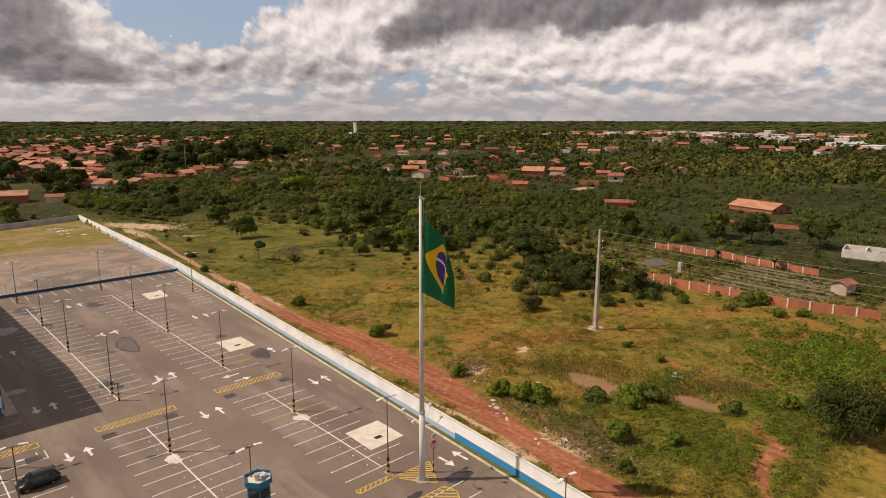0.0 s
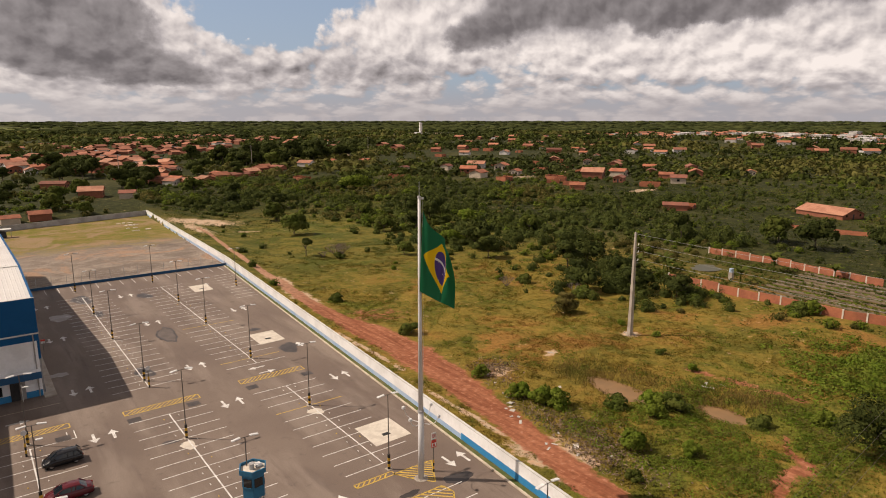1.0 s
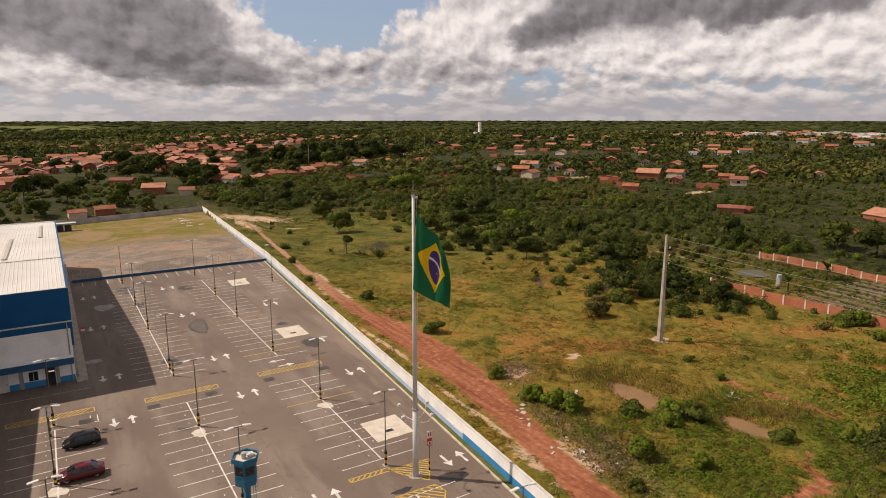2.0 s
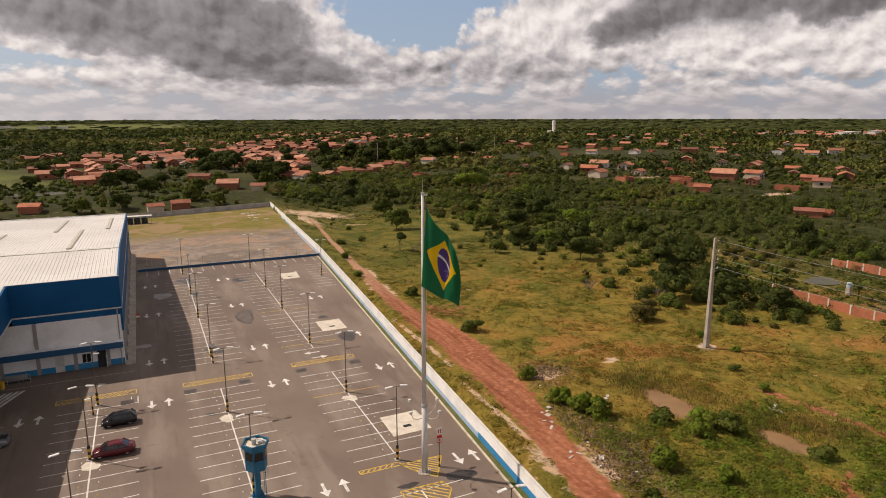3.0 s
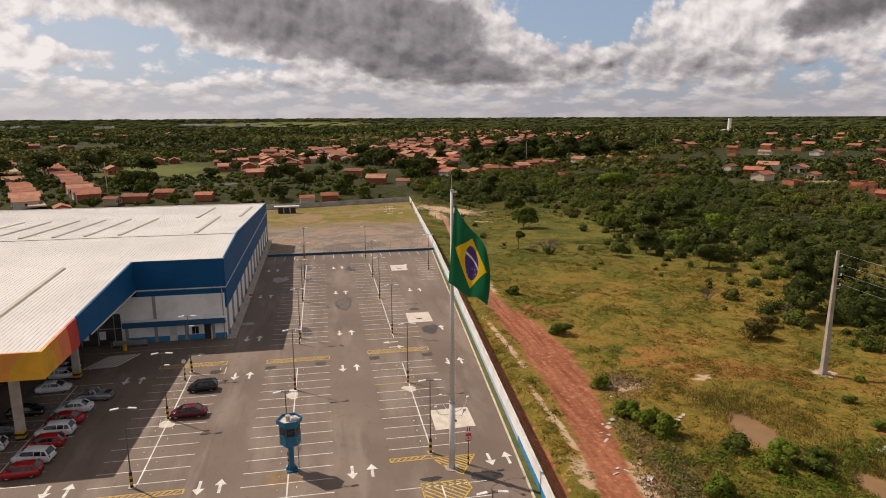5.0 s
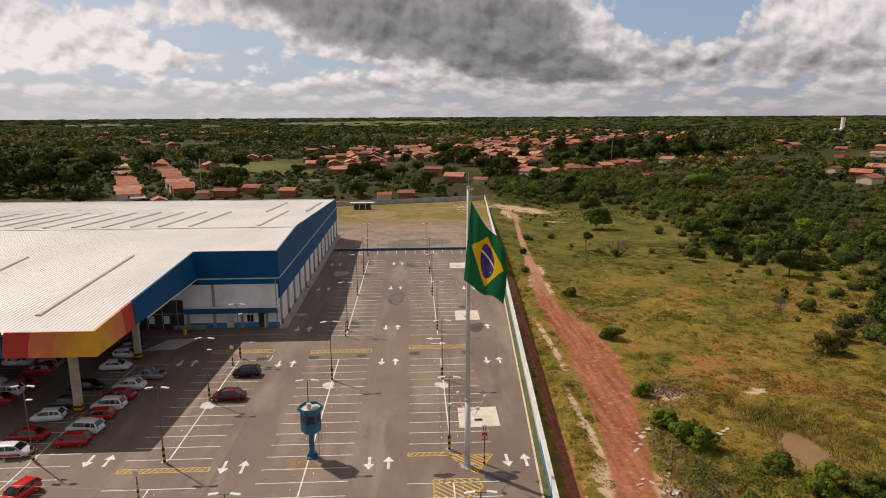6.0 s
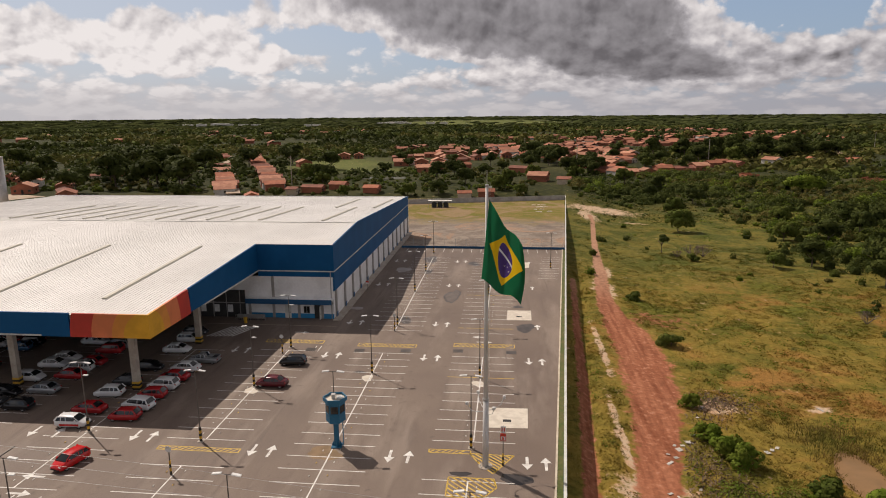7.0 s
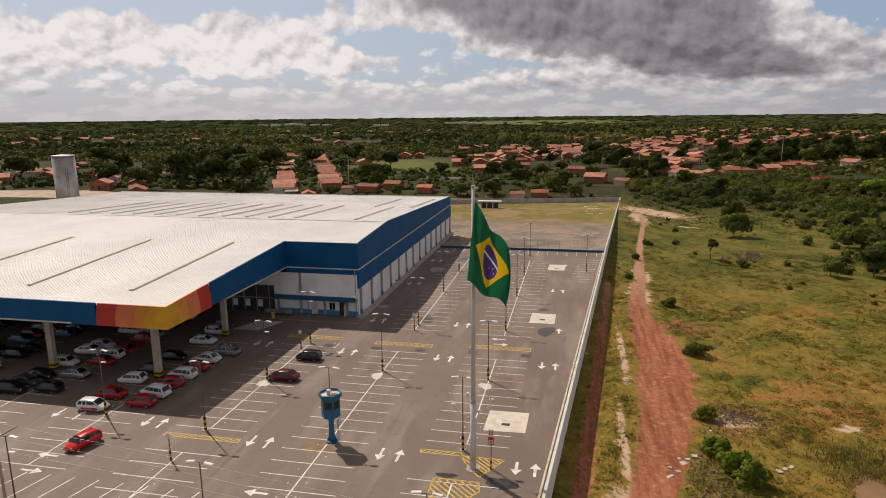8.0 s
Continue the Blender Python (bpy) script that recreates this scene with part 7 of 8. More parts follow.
def build_woods():
    """Far woods to the horizon: lumpy crowns, larger the farther they stand."""
    rng = np.random.default_rng(9)
    t = bmesh.new()
    bmesh.ops.create_icosphere(t, subdivisions=1, radius=1.0)
    bv = np.array([v.co[:] for v in t.verts])
    bf = np.array([[v.index for v in f.verts] for f in t.faces])
    t.free()
    bf = bf[bv[bf].mean(1)[:, 2] > -0.45]
    rings = ((430, 900, 9500, 5.0), (900, 1900, 11000, 9.5), (1900, 3200, 6500, 18.0), (3200, 4650, 5600, 26.0))
    for r0, r1, n, size in rings:
        ang, r = rng.uniform(radians(-5), radians(150), n), np.sqrt(rng.uniform(r0 ** 2, r1 ** 2, n))
        x, y = 45 + r * np.cos(ang), r * np.sin(ang)
        keep = np.ones(n, dtype=bool)
        for cx, cy, rx, ry in MEADOWS + SANDS[11:12]:
            keep &= (np.hypot((x - cx) / rx, (y - cy) / ry) > 1) | (rng.random(n) < 0.04)
        if r0 < 1500:
            hh = np.array(HOUSES)
            for i in range(n):
                near = np.hypot(hh[:, 0] - x[i], hh[:, 1] - y[i]) - hh[:, 2]
                if near.min() < 0.3 * size or ((near < 26).sum() > 2 and rng.random() < 0.55):
                    keep[i] = False
            keep &= (patches(x, y, 0.013, 3) + rng.normal(size=n) * 0.15) > 0.36
        x, y = x[keep], y[keep]
        m = len(x)
        if r0 < 1500:
            s = size * rng.uniform(0.5, 1.2, m)
            blobs = np.stack([x, y, np.full(m, -3.0) + 0.2 * s, s, s * rng.uniform(0.5, 0.9, m)], -1)
            hue = patches(x, y, 0.011, 6) + rng.normal(size=m) * 0.2
            for k, (lo, hi) in enumerate(((-9, 0.5), (0.5, 0.78), (0.78, 9))):
                b = blobs[(hue >= lo) & (hue < hi)]
                tagged(new("far_trees", foliage("far_trees", leaf_cloud(b, 16 * len(b), size * 0.34, rng), FAR_LEAVES[k])), "distant trees among the houses", "trees", kind="stuff")
            continue
        s = size * rng.uniform(0.6, 1.4, m)
        hz = s * rng.uniform(0.55, 0.95, m) * np.where(r0 > 3000, 0.16, np.where(r0 > 1500, 0.26, np.where(r0 > 800, 0.55, 0.8)))
        jit = 1 + 0.28 * rng.normal(size=(m, len(bv)))
        v = bv[None] * jit[:, :, None] * np.stack([s, s * rng.uniform(0.8, 1.3, m), hz], -1)[:, None, :]
        v += np.stack([x, y, ground_z(x, y) + 0.25 * hz], -1)[:, None, :]
        tri = v[np.arange(m)[:, None, None], bf[None]]
        me = bpy.data.meshes.new("far_woods")
        vv, ff = v.reshape(-1, 3), (bf[None] + (np.arange(m) * len(bv))[:, None, None]).reshape(-1, 3)
        me.vertices.add(len(vv))
        me.vertices.foreach_set("co", vv.astype(np.float32).ravel())
        me.loops.add(ff.size)
        me.loops.foreach_set("vertex_index", ff.astype(np.int32).ravel())
        me.polygons.add(len(ff))
        me.polygons.foreach_set("loop_start", np.arange(0, ff.size, 3, dtype=np.int32))
        me.polygons.foreach_set("loop_total", np.full(len(ff), 3, dtype=np.int32))
        me.update(calc_edges=True)
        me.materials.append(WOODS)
        tagged(new("far_woods", me), "dark green woodland stretching to the horizon", "woods", kind="stuff")


# ---- houses ----
def make_house(w, l, h, rise, roof, wall, label, name="house"):
    root = thing(name, label, "house", group="houses of the settlement")
    bm = bmesh.new()
    ends = [[bm.verts.new((x, y, z)) for x, z in ((-w / 2, -0.8), (w / 2, -0.8), (w / 2, h), (0, h + rise - 0.02), (-w / 2, h))] for y in (-l / 2, l / 2)]
    for k in range(5):
        bm.faces.new((ends[0][k], ends[0][(k + 1) % 5], ends[1][(k + 1) % 5], ends[1][k]))
    bm.faces.new(ends[0])
    bm.faces.new(ends[1])
    part("wall", bm, HOUSE_WALLS[wall], root)
    bm = bmesh.new()
    e, o = 0.45, 0.5
    prof = [(-w / 2 - e, h - 0.12), (0, h + rise), (w / 2 + e, h - 0.12)]
    v = [bm.verts.new((x, y, z + t)) for t in (0, 0.18) for y in (-l / 2 - o, l / 2 + o) for x, z in prof]
    for a in ((0, 1, 4, 3), (1, 2, 5, 4), (6, 7, 10, 9), (7, 8, 11, 10), (0, 1, 7, 6), (1, 2, 8, 7), (3, 4, 10, 9), (4, 5, 11, 10), (0, 3, 9, 6), (2, 5, 11, 8)):
        bm.faces.new([v[k] for k in a])
    part("roof", bm, TILES[roof], root)
    door = part("door", box(-0.45, 0.45, -l / 2 - 0.05, -l / 2 - 0.005, -0.2, 2.1), DARK, root)
    for x in (-w * 0.32, w * 0.32):
        part("window", box(x - 0.5, x + 0.5, -l / 2 - 0.05, -l / 2 - 0.005, 1.0, 2.0), GLASS, root)
    part("window", box(w / 2 + 0.005, w / 2 + 0.05, -0.6, 0.6, 1.0, 2.0), GLASS, root)
    return root


def plant_house(src, x, y, rz, s=1.0, used=[]):
    HOUSES.append((x, y, 6.5 * s))
    m = pose(x, y, one_z(x, y) + 0.05, 0, 0, rz)
    if src not in used:
        used.append(src)
        src.matrix_basis = m @ Matrix.Diagonal((s, s, s, 1))
        src.scale = (s, s, s)
        return src
    c = copy_thing(src, m)
    c.matrix_basis = m @ Matrix.Diagonal((s, s, s, 1))
    return c


KINDS = [
    make_house(7.0, 9.5, 2.9, 1.5, 0, 0, "small brick house with an orange tiled roof"),
    make_house(6.5, 8.0, 2.8, 1.3, 0, 1, "small cream house with an orange tiled roof"),
    make_house(8.0, 11.0, 3.0, 1.7, 1, 2, "white house with a faded tiled roof"),
    make_house(6.0, 12.0, 2.8, 1.2, 2, 0, "long brick house with a brown tiled roof"),
    make_house(9.0, 10.0, 3.2, 1.8, 1, 0, "wide brick house with a pale tiled roof"),
    make_house(5.5, 6.5, 2.7, 1.1, 2, 1, "very small cream house with a brown roof"),
]


def far_houses(spots):
    """Houses too far off to tell apart: low gabled blocks in two joined meshes."""
    walls, roofs, pale = [], [], []
    rng = np.random.default_rng(77)
    for x, y, rz, s, white in spots:
        m = np.array(pose(x, y, -3.0, 0, 0, rz))
        w, l, h, r = 4 * s, 5 * s, 3.0 * s, 1.5 * s
        c = np.array([(-w, -l, -1), (w, -l, -1), (w, l, -1), (-w, l, -1), (-w, -l, h), (w, -l, h), (w, l, h), (-w, l, h), (0, -l, h + r), (0, l, h + r)])
        e = np.array([(-w - 0.5, -l - 0.5, h - 0.1), (0, -l - 0.5, h + r + 0.1), (0, l + 0.5, h + r + 0.1), (-w - 0.5, l + 0.5, h - 0.1), (w + 0.5, -l - 0.5, h - 0.1), (w + 0.5, l + 0.5, h - 0.1)])
        c, e = (np.c_[a, np.ones(len(a))] @ m.T[:, :3] for a in (c, e))
        q = [c[[0, 1, 5, 4]], c[[1, 2, 6, 5]], c[[2, 3, 7, 6]], c[[3, 0, 4, 7]], c[[4, 5, 8, 8]], c[[6, 7, 9, 9]]]
        (pale if white else walls).extend(q[:4])
        roofs.extend([e[[0, 1, 2, 3]], e[[4, 5, 2, 1]]])
    for nm, data, mt, lb in (("far_house_walls", walls, HOUSE_WALLS[0], "brick walls of far houses"), ("far_pale_walls", pale, HOUSE_WALLS[2], "pale walls of far houses"), ("far_house_roofs", roofs, FAR_TILES, "tiled roofs of far houses")):
        if data:
            tagged(new(nm, quads(nm, np.concatenate(data), mt)), lb, "houses", kind="stuff")


SHELLS = [(283, 173, 20, 4, 6, 2.0), (312, 269, 30, 3.5, 4.5, 2.4), (296, 313, 10, 4, 4, 2.6), (313, 285, 40, 4, 4, 2.2), (265, 98, 10, 1.0, 14, 1.8), (190, 395, 15, 4, 4.5, 2.6), (250, 372, 40, 4, 5, 2.2), (330, 300, 10, 4, 5, 2.6), (380, 320, 25, 4.5, 5, 2.6), (360, 345, 30, 4, 5, 2.4), (410, 365, 20, 4, 6, 2.6), (345, 235, 30, 4, 6, 2.2)]


ROW = [(113, 416), (122, 411), (133, 414), (147, 430), (160, 430), (176, 451), (193, 477), (212, 486)]
MIDDLE = [(131, 790), (159, 800), (108, 685), (107, 608), (92, 543), (137, 740), (160, 662), (147, 562), (129, 501), (120, 515), (195, 790), (111, 459), (119, 448), (142, 520), (150, 600), (128, 650)]
WEST = [(-40, 490), (-24, 491), (-8, 507), (-14, 435), (-4, 447), (6, 468), (-9, 738), (4, 523), (16, 555), (32, 574), (-13, 620), (-29, 590), (-11, 553), (26, 730), (40, 750), (-72, 691), (-60, 705), (50, 680), (67, 650), (-53, 745), (-51, 551), (30, 640), (70, 720)]
UPPER = [(398, 1358), (400, 1235), (385, 1121), (376, 1027), (417, 1093), (455, 1089), (496, 1136), (300, 1079), (274, 1034), (300, 1011), (298, 890), (499, 1360), (28, 1052), (50, 974), (67, 973), (109, 1058), (330, 1000), (350, 1150)]
EAST = [(424, 555), (540, 611), (380, 414), (372, 355), (425, 415), (453, 411), (395, 331), (323, 288), (721, 601), (740, 771), (713, 720), (899, 734), (796, 690), (962, 745), (314, 526), (418, 791), (350, 262), (629, 537), (537, 706), (441, 338), (549, 565)]


def settle():
    rng, far = np.random.default_rng(4), []
    # the street behind the store, a row on either side
    d = Vector((-0.412, 0.911))
    n = Vector((d.y, -d.x))
    bm = bmesh.new()
    edge = [Vector((-99, 308)) + d * t + n * o for t, o in ((0, -3.6), (0, 3.6), (480, 4.2), (480, -4.2))]
    tagged(part("street", prism([p[:] for p in edge], -3.4, -2.85), STREET), "pale sandy street between two rows of houses", "street", kind="structure")
    tagged(part("dirt_street", prism([(-300, 262), (-205, 268), (-192, 292), (-215, 300), (-300, 290)], -3.4, -2.9), STREET), "wide sandy street beside the houses", "street", kind="structure")
    for k in range(46):
        p = Vector((-95, 322)) + d * (7.6 * k)
        for side in (-1, 1):
            if rng.random() < (0.94 if side > 0 else (0.95 if 0 <= k < 8 else 0.22)):
                q = p + n * side * (13.0 + rng.uniform(-0.8, 1.6)) + d * rng.uniform(-0.7, 0.7)
                plant_house(KINDS[int(rng.choice([0, 0, 3, 3, 0, 4, 2]))], q.x, q.y, math.degrees(math.atan2(d.y, d.x)) + (0 if side > 0 else 180) + rng.uniform(-4, 4), rng.uniform(0.85, 1.1))
    for x, y, k, r in ((-322, 383, 0, 30), (-348, 446, 3, 20), (-270, 365, 0, 30), (-214, 306, 4, 25), (-224, 292, 1, 25), (-199, 317, 0, 30), (-250, 394, 3, 40), (-221, 357, 0, 30), (-181, 292, 3, 40), (-172, 281, 0, 30), (-235, 340, 2, 30), (-262, 335, 3, 25), (-290, 350, 4, 25), (-87, 303, 0, 24), (-48, 330, 0, 80), (-60, 322, 3, 85), (-70, 318, 5, 80), (-116, 482, 4, 30), (-106, 570, 4, 10), (-94, 577, 0, 10)):
        plant_house(KINDS[k], x, y, r, 0.95 if y < 335 and x > -90 else 1.15)

    def cluster(n, x0, x1, y0, y1, turn, gap=12.0, smin=0.95, smax=1.45, kinds=(0, 0, 1, 2, 3, 4, 5)):
        made, tries = 0, 0
        while made < n and tries < n * 12:
            tries += 1
            x, y = rng.uniform(x0, x1), rng.uniform(y0, y1)
            if any(math.hypot(x - a, y - b) < gap for a, b, _ in HOUSES):
                continue
            rz, s = turn + 90 * int(rng.integers(0, 4)) + rng.uniform(-12, 12), rng.uniform(smin, smax)
            if y > 640 or x > 600:
                far.append((x, y, rz, s, rng.random() < (0.85 if x > 1100 else 0.5 if x > 600 else 0.2)))
                HOUSES.append((x, y, 6.5 * s))
            else:
                plant_house(KINDS[int(rng.choice(kinds))], x, y, rz, s)
            made += 1

    for x, y, k, r in ((22, 312, 1, 95), (33, 315, 0, 92), (62, 374, 4, 75), (76, 357, 5, 70), (52, 432, 3, 60), (246, 507, 2, 30), (309, 514, 0, 10), (286, 534, 1, 0), (301, 254, 0, 35), (275, 171, 3, 35), (-28, 322, 0, 80)):
        plant_house(KINDS[k], x, y, r, 0.9 if x > 250 else (0.85 if y < 330 else 1.12))
    # roofless brick shells in the clearings
    def shell(x, y, rz, w, l, h):
        HOUSES.append((x, y, 5.5))
        root = thing("roofless_house", "unfinished roofless house of bare red brick", "house", pose(x, y, one_z(x, y), 0, 0, rz), group="unfinished brick houses")
        for a in ((-w, w, -l, -l + 0.2), (-w, w, l - 0.2, l), (-w, -w + 0.2, -l + 0.2, l - 0.2), (w - 0.2, w, -l + 0.2, l - 0.2), (-w + 0.2, w - 0.2, -0.1, 0.1)):
            part("wall", box(*a, -0.8, h + rng.uniform(-0.5, 0.3)), BRICK, root)
        part("doorway", box(-0.45, 0.45, -l - 0.02, -l - 0.004, -0.2, 2.0), DARK, root)

    for x, y, rz, w, l, h in SHELLS:
        shell(x, y, rz, w, l, h)
    # the streets of the settlement, each house with a neighbour or two behind it
    for turn, back, homes in ((20, 0.35, ROW), (25, 0.95, MIDDLE), (10, 0.85, WEST), (20, 0.95, UPPER), (30, 0.1, EAST)):
        for x, y in homes:
            spots = [(x, y)] + [(x + rng.uniform(-16, 16), y + rng.uniform(9, 24)) for _ in range(3) if rng.random() < back]
            for px, py in spots:
                if any(math.hypot(px - a, py - b) < 9.0 for a, b, _ in HOUSES):
                    continue
                rz, s = turn + 90 * int(rng.integers(0, 4)) + rng.uniform(-14, 14), rng.uniform(0.8, 1.2)
                if homes is EAST and px < 600 and rng.random() < 0.75:
                    shell(px, py, rz, rng.uniform(2.6, 4.2), rng.uniform(2.8, 5.5), rng.uniform(2.0, 3.4))
                    continue
                if py > 620:
                    far.append((px, py, rz, s * 1.05, rng.random() < 0.15))
                    HOUSES.append((px, py, 7.0 * s))
                else:
                    plant_house(KINDS[int(rng.choice((0, 0, 1, 3, 3, 4, 4, 2)))], px, py, rz, s)
    cluster(12, -30, 60, 560, 700, 10, 14)
    cluster(16, 60, 150, 560, 760, 20, 12.5)
    cluster(30, 115, 260, 760, 1000, 25, 14)
    cluster(50, 180, 520, 880, 1450, 20, 18, 1.1, 1.8)
    cluster(10, -330, -215, 300, 440, 30, 15)
    cluster(18, 280, 480, 230, 430, 30, 26)
    cluster(22, 450, 800, 420, 800, 30, 34, 1.0, 1.6)
    cluster(40, 760, 1250, 200, 1000, 30, 30, 1.2, 1.8, (2, 2, 1, 4, 0))
    cluster(170, 1180, 1650, 330, 1000, 30, 17, 1.2, 2.0, (2, 2, 1, 4, 0))
    cluster(26, -900, -250, 700, 1400, 20, 34, 1.2, 2.0, (0, 3, 2))
    far_houses(far)


settle()
build_scrub()
build_low_scrub()
build_woods()


# ---- walled garden, big shed, far landmarks ----
def build_garden():
    root = thing("garden_wall", "unplastered red brick garden wall with pale posts", "wall", kind="structure")
    for pts in ([(153.2, 92), (153.4, 78), (153.7, 63), (153.9, 50), (158.5, 33)], [(194.1, 105), (194.6, 92), (194.6, 80), (190, 55)]):
        for (x0, y0), (x1, y1) in zip(pts, pts[1:]):
            n = max(1, int(math.hypot(x1 - x0, y1 - y0) / 4))
            for k in range(n):
                a, b = k / n, (k + 1) / n
                p, q = (x0 + (x1 - x0) * a, y0 + (y1 - y0) * a), (x0 + (x1 - x0) * b, y0 + (y1 - y0) * b)
                z = one_z(*p)
                prism([(p[0] - 0.1, p[1]), (q[0] - 0.1, q[1]), (q[0] + 0.1, q[1]), (p[0] + 0.1, p[1])], z - 1, z + 1.9 + 0.12 * ((k * 7) % 3), bm := bmesh.new())
                panel = part("panel", bm, BRICK, root)
                part("post", box(p[0] - 0.16, p[0] + 0.16, p[1] - 0.16, p[1] + 0.16, z - 1, z + 2.1), PALE_SLAB, root)
    soil = surface("bed_soil", (0.16, 0.12, 0.075), (0.20, 0.15, 0.10), 0.3, 2, 0.3, 0.95)
    for k in range(9):
        x = 158 + 3.6 * k
        bed = tagged(part("vegetable_bed", prism([(x, 46), (x + 1.5, 46), (x + 4.5, 74), (x + 3.0, 74)], one_z(170, 60) - 0.3, one_z(170, 60) + 0.35), soil), "raised bed of vegetable rows", "garden bed", group="vegetable beds")
        rng = np.random.default_rng(60 + k)
        t = rng.random(60)
        blobs = np.stack([x + 0.75 + 3 * t, 46 + 28 * t, np.full(60, one_z(170, 60) + 0.4), np.full(60, 0.5), np.full(60, 0.35)], -1)
        ob = under(new("crop", foliage("crop", leaf_cloud(blobs, 500, 0.2, rng), LEAVES[k % 3])), bed)
        tagged(ob, kind="stuff")
    rng = np.random.default_rng(71)
    x, y = rng.uniform(156, 193, 900), rng.uniform(36, 104, 900)
    keep = (np.hypot(x - 174.5, y - 94) > 6.5) & ((y > 76) | (y < 45) | (rng.random(900) < 0.35))
    x, y = x[keep], y[keep]
    b = np.stack([x, y, ground_z(x, y) + 0.05, rng.uniform(0.5, 1.2, len(x)), rng.uniform(0.3, 0.8, len(x))], -1)
    tagged(new("garden_weeds", foliage("garden_weeds", leaf_cloud(b, 14 * len(b), 0.26, rng, 0.8), LEAVES[1])), "green weeds growing between the garden beds", "weeds", kind="stuff")
    hut = make_house(3.6, 4.4, 2.3, 0.8, 0, 1, "small pale hut with an orange tiled roof", "garden_hut")
    hut.matrix_basis = pose(177, 45.5, one_z(177, 45.5) + 0.2, 0, 0, 80)
    z = one_z(168, 83)
    tank = thing("water_butt", "small water tank on a block stand", "water tank", pose(168, 83, z))
    part("stand", box(-0.5, 0.5, -0.5, 0.5, -0.4, 2.0), CONCRETE, tank)
    part("tank", tube([(0, 0, 2.0), (0, 0, 3.0)], [0.6, 0.55], sides=12), PALE_BLUE, tank)
    big = make_house(13, 22, 1.9, 2.4, 1, 0, "large barn-like house with a broad tiled roof", "barn")
    big.matrix_basis = pose(308, 117, one_z(308, 117), 0, 0, -15)
    ruin = thing("unfinished_building", "unfinished low white walled building", "building", pose(229, 54, one_z(229, 54), 0, 0, 10))
    for a in ((-5, 5, -6, -5.7), (-5, 5, 5.7, 6), (-5, -4.7, -5.7, 5.7), (4.7, 5, -5.7, 5.7), (-4.7, 4.7, -0.15, 0.15)):
        part("wall", box(*a, -0.6, 2.4), HOUSE_WALLS[2], ruin)


build_garden()


def build_pools():
    for i, (cx, cy, rx, ry) in enumerate(POOLS):
        z = one_z(cx, cy) + 0.33
        rng = random.Random(i)
        ring = []
        for k in range(40):
            a = 2 * math.pi * k / 40
            r = 1.5
            ring.append((cx + rx * r * math.cos(a) - 0.25 * ry * math.sin(a) * (1 if i else 0.5), cy + ry * r * math.sin(a), z))
        tagged(new("pool", mesh_of("pool", ring, [tuple(range(40))], WATER)), "shallow muddy brown pool in the field", "pool", kind="structure")
    for x, y, rx, ry in ((174.5, 94, 5, 4), (-36, 390, 16, 9)):
        ring = [(x + rx * math.cos(2 * math.pi * k / 24) * (1 + 0.1 * math.sin(3 * k)), y + ry * math.sin(2 * math.pi * k / 24), one_z(x, y) + 0.12) for k in range(24)]
        tagged(new("pond", mesh_of("pond", ring, [tuple(range(24))], GREY_WATER)), "small dull pond among the scrub", "pond", kind="structure")


build_pools()


def build_far():
    root = thing("concrete_water_tower", "tall white concrete water tower far off", "water tower", pose(985, 1392, -4))
    part("shaft", tube([(0, 0, 0), (0, 0, 30)], [4.2, 4.2], sides=16), WHITE_WALL, root)
    part("base_hall", box(-16, 16, -6, 6, 0, 5), WHITE_WALL, root)
    for x, y, h in ((-80.6, 347.5, 17), (94.6, 475, 17), (197.8, 504.9, 19), (60, 640, 16), (420, 700, 18), (-230, 330, 15)):
        mast = thing("mast", "thin grey pole rising above the roofs", "mast", pose(x, y, one_z(x, y)), group="far masts")
        part("shaft", tube([(0, 0, -0.5), (0, 0, h)], [0.3, 0.2], sides=6), CONCRETE, mast)
        part("crossbar", tube([(-1.0, 0, h - 0.8), (1.0, 0, h - 0.8)], [0.08, 0.08], sides=5), CONCRETE, mast)
    rng = random.Random(8)
    for k in range(64):
        x, y = rng.choice(((960, 240), (1050, 330), (1250, 560), (1180, 420), (1480, 640), (1400, 760), (1300, 480), (-700, 2100), (-1000, 2300), (-350, 2500)))
        x, y = x + rng.uniform(-150, 150), y + rng.uniform(-60, 60)
        w, l, h = rng.uniform(18, 45), rng.uniform(12, 25), rng.uniform(6, 11)
        hall = thing("warehouse", "pale low warehouse in the distance", "warehouse", pose(x, y, -3, 0, 0, rng.uniform(-20, 20)), group="far warehouses")
        part("wall", box(-w / 2, w / 2, -l / 2, l / 2, -1, h), HOUSE_WALLS[2], hall)
        part("roof", prism([(-w / 2 - 0.5, -l / 2 - 0.5), (w / 2 + 0.5, -l / 2 - 0.5), (w / 2 + 0.5, l / 2 + 0.5), (-w / 2 - 0.5, l / 2 + 0.5)], h, h + 0.6), ROOF, hall)


build_far()


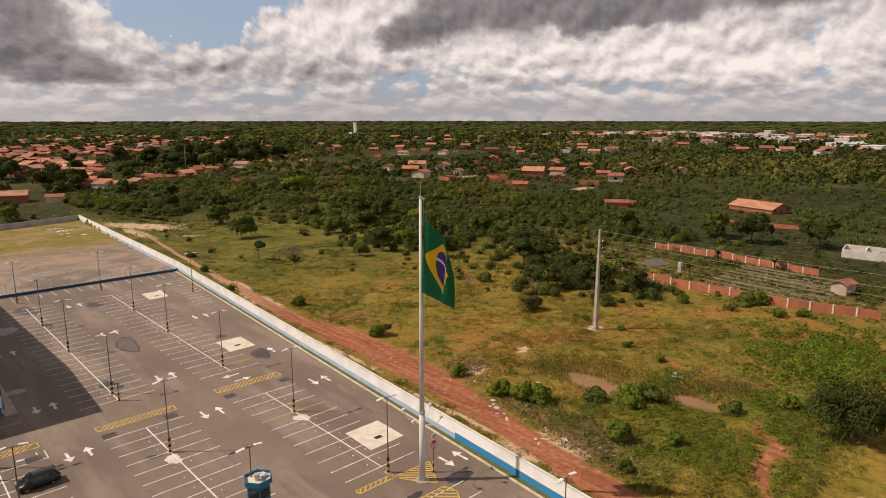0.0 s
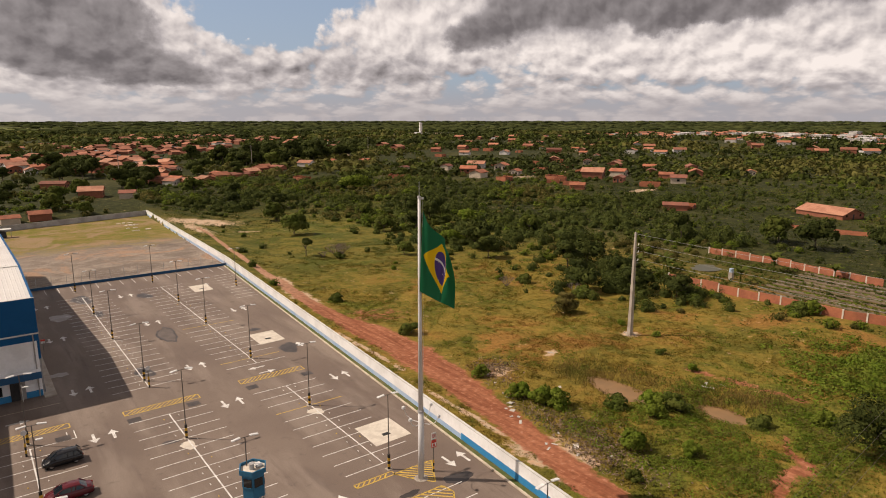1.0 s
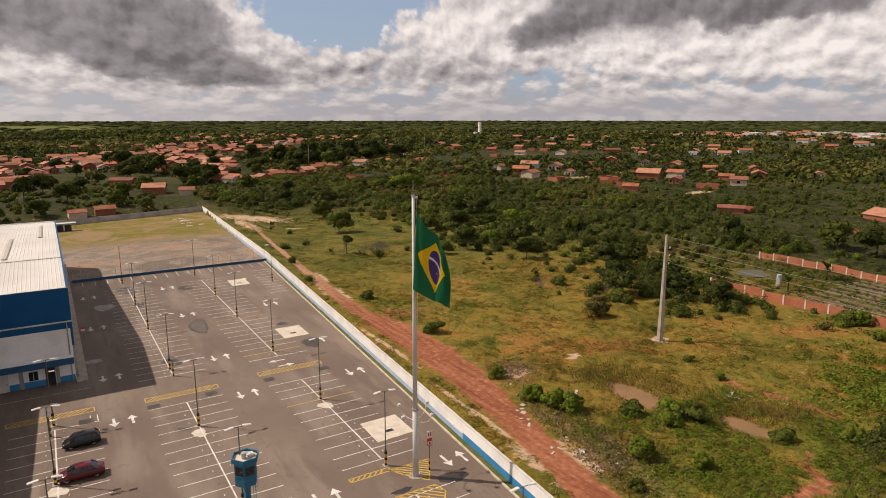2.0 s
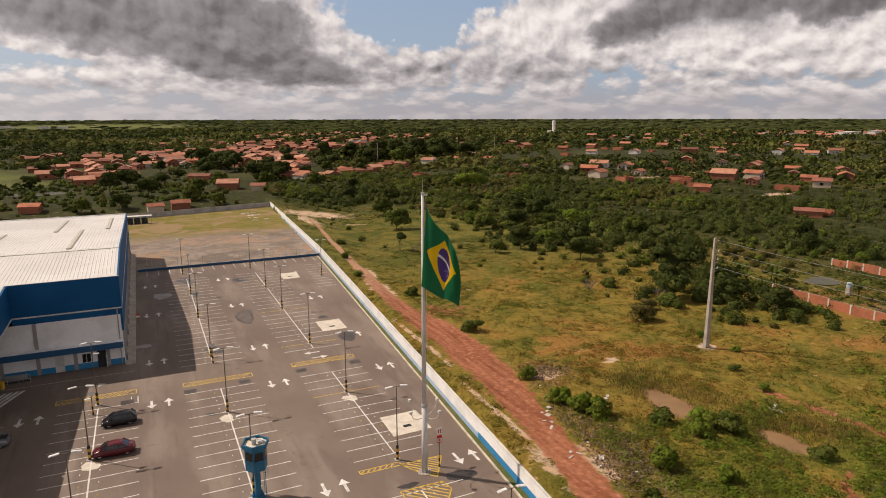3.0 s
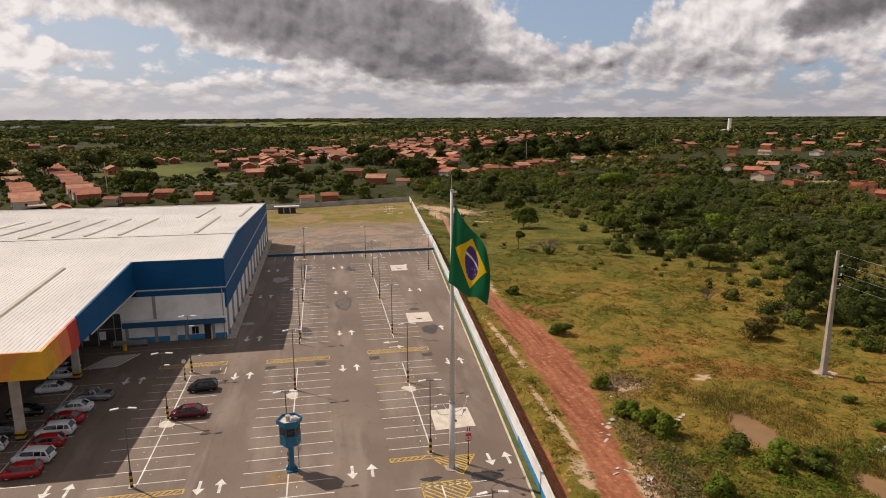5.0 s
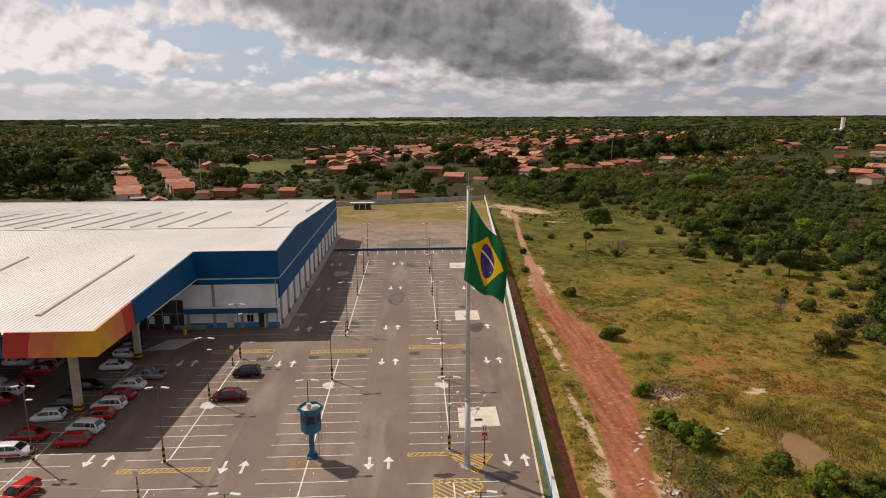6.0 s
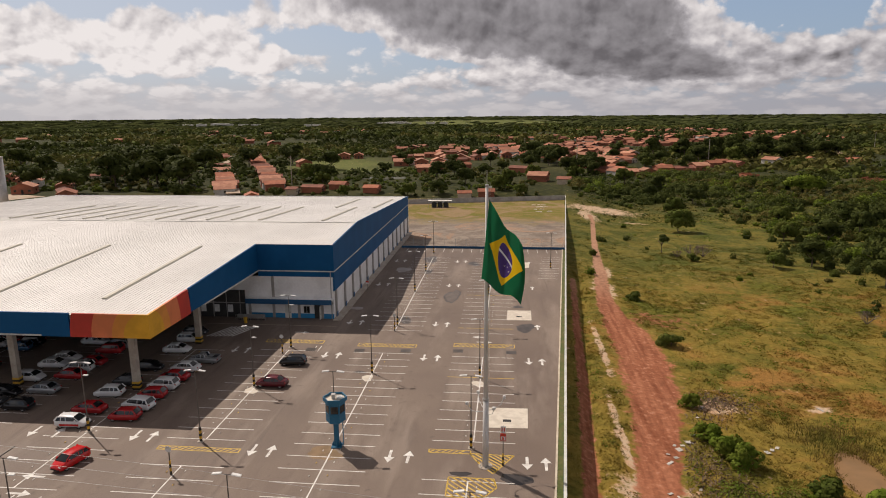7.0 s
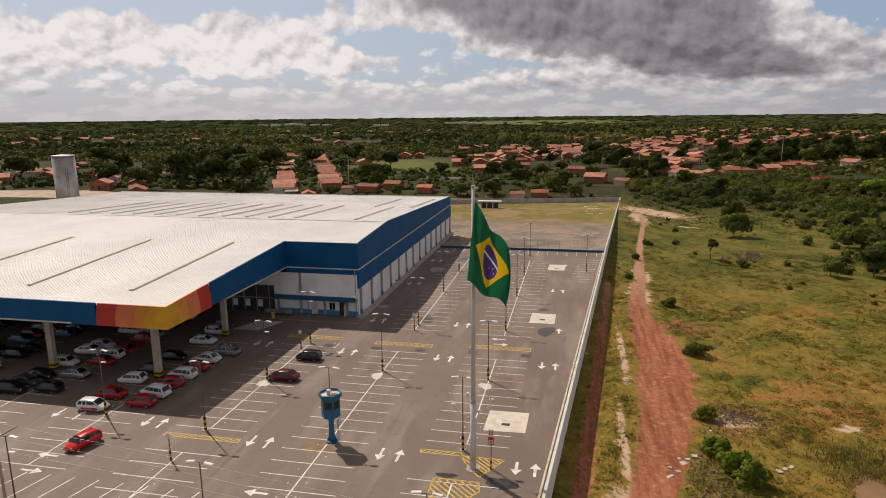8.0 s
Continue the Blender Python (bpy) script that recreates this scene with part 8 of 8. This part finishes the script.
def build_belt():
    """The dense belt of tall trees behind the streets, and big crowns between the roofs."""
    rng = random.Random(31)
    for k in range(46):
        u, o = rng.random(), rng.uniform(-34, 34)
        x, y = 178 + 150 * u - 0.45 * o, 535 + 75 * u + o
        if all(math.hypot(x - a, y - b) > r + 1 for a, b, r in HOUSES):
            again(rng.choice((TREE_A, TREE_C, TREE_B)), x, y, rng.uniform(0, 360), rng.uniform(1.7, 2.5), label="tall green tree in a dense belt")
    for x, y, s in ((78, 520, 2.4), (66, 551, 2.6), (97, 425, 1.9), (84, 413, 1.9), (74, 530, 2.2), (146, 486, 1.7), (205, 529, 2.2), (60, 480, 2.0), (122, 334, 1.4)):
        again(TREE_A, x, y, rng.uniform(0, 360), s, label="broad dark tree rising among the roofs")
    again(TREE_D, 196, 336, 40, 1.9, label="bright yellow-green tree standing out of the scrub")
    again(TREE_B, 104.5, 218, 80, 1.5)


def build_reeds():
    """Tall dry reeds round the pools and along the wet hollow between them."""
    rng = np.random.default_rng(51)
    n = 8000
    t, side = rng.random(n), rng.normal(size=n) * 3.0
    x = np.interp(t, (0, 0.35, 0.55, 1), (84.5, 87.6, 91.5, 98.5)) + side
    y = np.interp(t, (0, 0.35, 0.55, 1), (66.5, 55.5, 46.5, 36.0)) + rng.normal(size=n) * 1.3
    wet = np.zeros(n, dtype=bool)
    for cx, cy, rx, ry in POOLS:
        wet |= np.hypot((x - cx) / (0.8 * rx), (y - cy) / (0.8 * ry)) < 1
    x, y = x[~wet], y[~wet]
    m = len(x)
    a, h, w = rng.uniform(0, 6.28, m), rng.uniform(0.25, 0.85, m), rng.uniform(0.02, 0.06, m)
    p = np.stack([x, y, ground_z(x, y) - 0.05], -1)
    s = np.stack([np.cos(a) * w, np.sin(a) * w, np.zeros(m)], -1)
    tip = p + np.stack([rng.normal(size=m) * 0.25, rng.normal(size=m) * 0.25, h], -1)
    tagged(new("reeds", quads("reeds", np.stack([p - s, p + s, tip], 1).reshape(-1, 3), REED, 3)), "tall brown-green reeds round the muddy pools", "reeds", kind="stuff")


build_belt()
build_reeds()


# ---- litter and rubble ----
def build_litter():
    rng = random.Random(12)
    for x, y, w, h in ((66.6, 59.4, 1.2, 0.8), (65.6, 58.4, 0.7, 0.4), (67.6, 61.2, 0.6, 0.5), (64.9, 57.2, 1.0, 0.6), (63.0, 53.6, 1.3, 0.3), (64.0, 55.0, 0.9, 0.35), (75.4, 58.3, 1.2, 0.5), (76.2, 58.9, 0.6, 0.6), (60.9, 46.4, 1.3, 0.2), (64.2, 44.9, 1.6, 0.6), (68.0, 62.4, 0.7, 0.3), (69.4, 66.0, 0.6, 0.3), (71.0, 69.5, 0.7, 0.45), (70.2, 71.0, 0.5, 0.3), (96.3, 46.4, 2.6, 0.6), (97.0, 47.2, 2.2, 0.4), (98.8, 45.2, 1.3, 0.25), (66.0, 41.0, 0.7, 0.3), (62.6, 43.2, 0.9, 0.25), (65.0, 48.6, 0.6, 0.3), (61.6, 47.5, 0.9, 0.3), (62.4, 46.8, 1.1, 0.2), (77.0, 59.5, 0.8, 0.4), (75.6, 58.2, 0.5, 0.3), (64.6, 58.2, 0.5, 0.4), (63.2, 55.6, 0.6, 0.3), (87.2, 71.2, 1.4, 0.3)):
        z = one_z(x, y)
        bm = bmesh.new()
        bmesh.ops.create_grid(bm, x_segments=3, y_segments=3, size=0.5)
        for v in bm.verts:
            v.co.z += rng.uniform(-0.1, 0.1)
        bmesh.ops.scale(bm, verts=bm.verts, vec=(w * 0.75, h * 1.1, 0.35))
        bmesh.ops.solidify(bm, geom=bm.faces[:], thickness=0.02)
        ob = tagged(part("litter", bm, LITTER), "pale scrap of discarded sheeting on the ground", "litter", group="litter")
        ob.matrix_basis = pose(x, y, z + 0.08, rng.uniform(-8, 8), rng.uniform(-8, 8), rng.uniform(0, 180))
    # heaps of rubble and brush beside the track
    r = np.random.default_rng(3)
    pts = []
    for cx, cy, sx, sy, n in ((66.6, 53, 1.6, 4, 800), (66.5, 43, 2.6, 3.5, 1300), (74.5, 72.5, 2.2, 1.4, 500), (69.5, 48, 2.0, 3.0, 500), (73.5, 70.5, 2.2, 1.6, 500), (64, 40, 3, 5, 700), (71, 66, 1.5, 2, 250)):
        x, y = r.normal(cx, sx, n), r.normal(cy, sy, n)
        z = ground_z(x, y) + 0.1
        pts.append(np.stack([x, y, z], -1))
    p = np.concatenate(pts)
    m = len(p)
    p = p[along(ROAD, p[:, 0], p[:, 1]) > 1.05]
    m = len(p)
    a, b = r.normal(size=(m, 3)) * 0.16, r.normal(size=(m, 3)) * 0.05
    tagged(new("brush_rubble", quads("brush_rubble", np.stack([p - a, p + b, p + a, p - b], 1).reshape(-1, 3), DEBRIS)), "dumped brushwood and rubble beside the track", "rubble", kind="stuff")


build_litter()
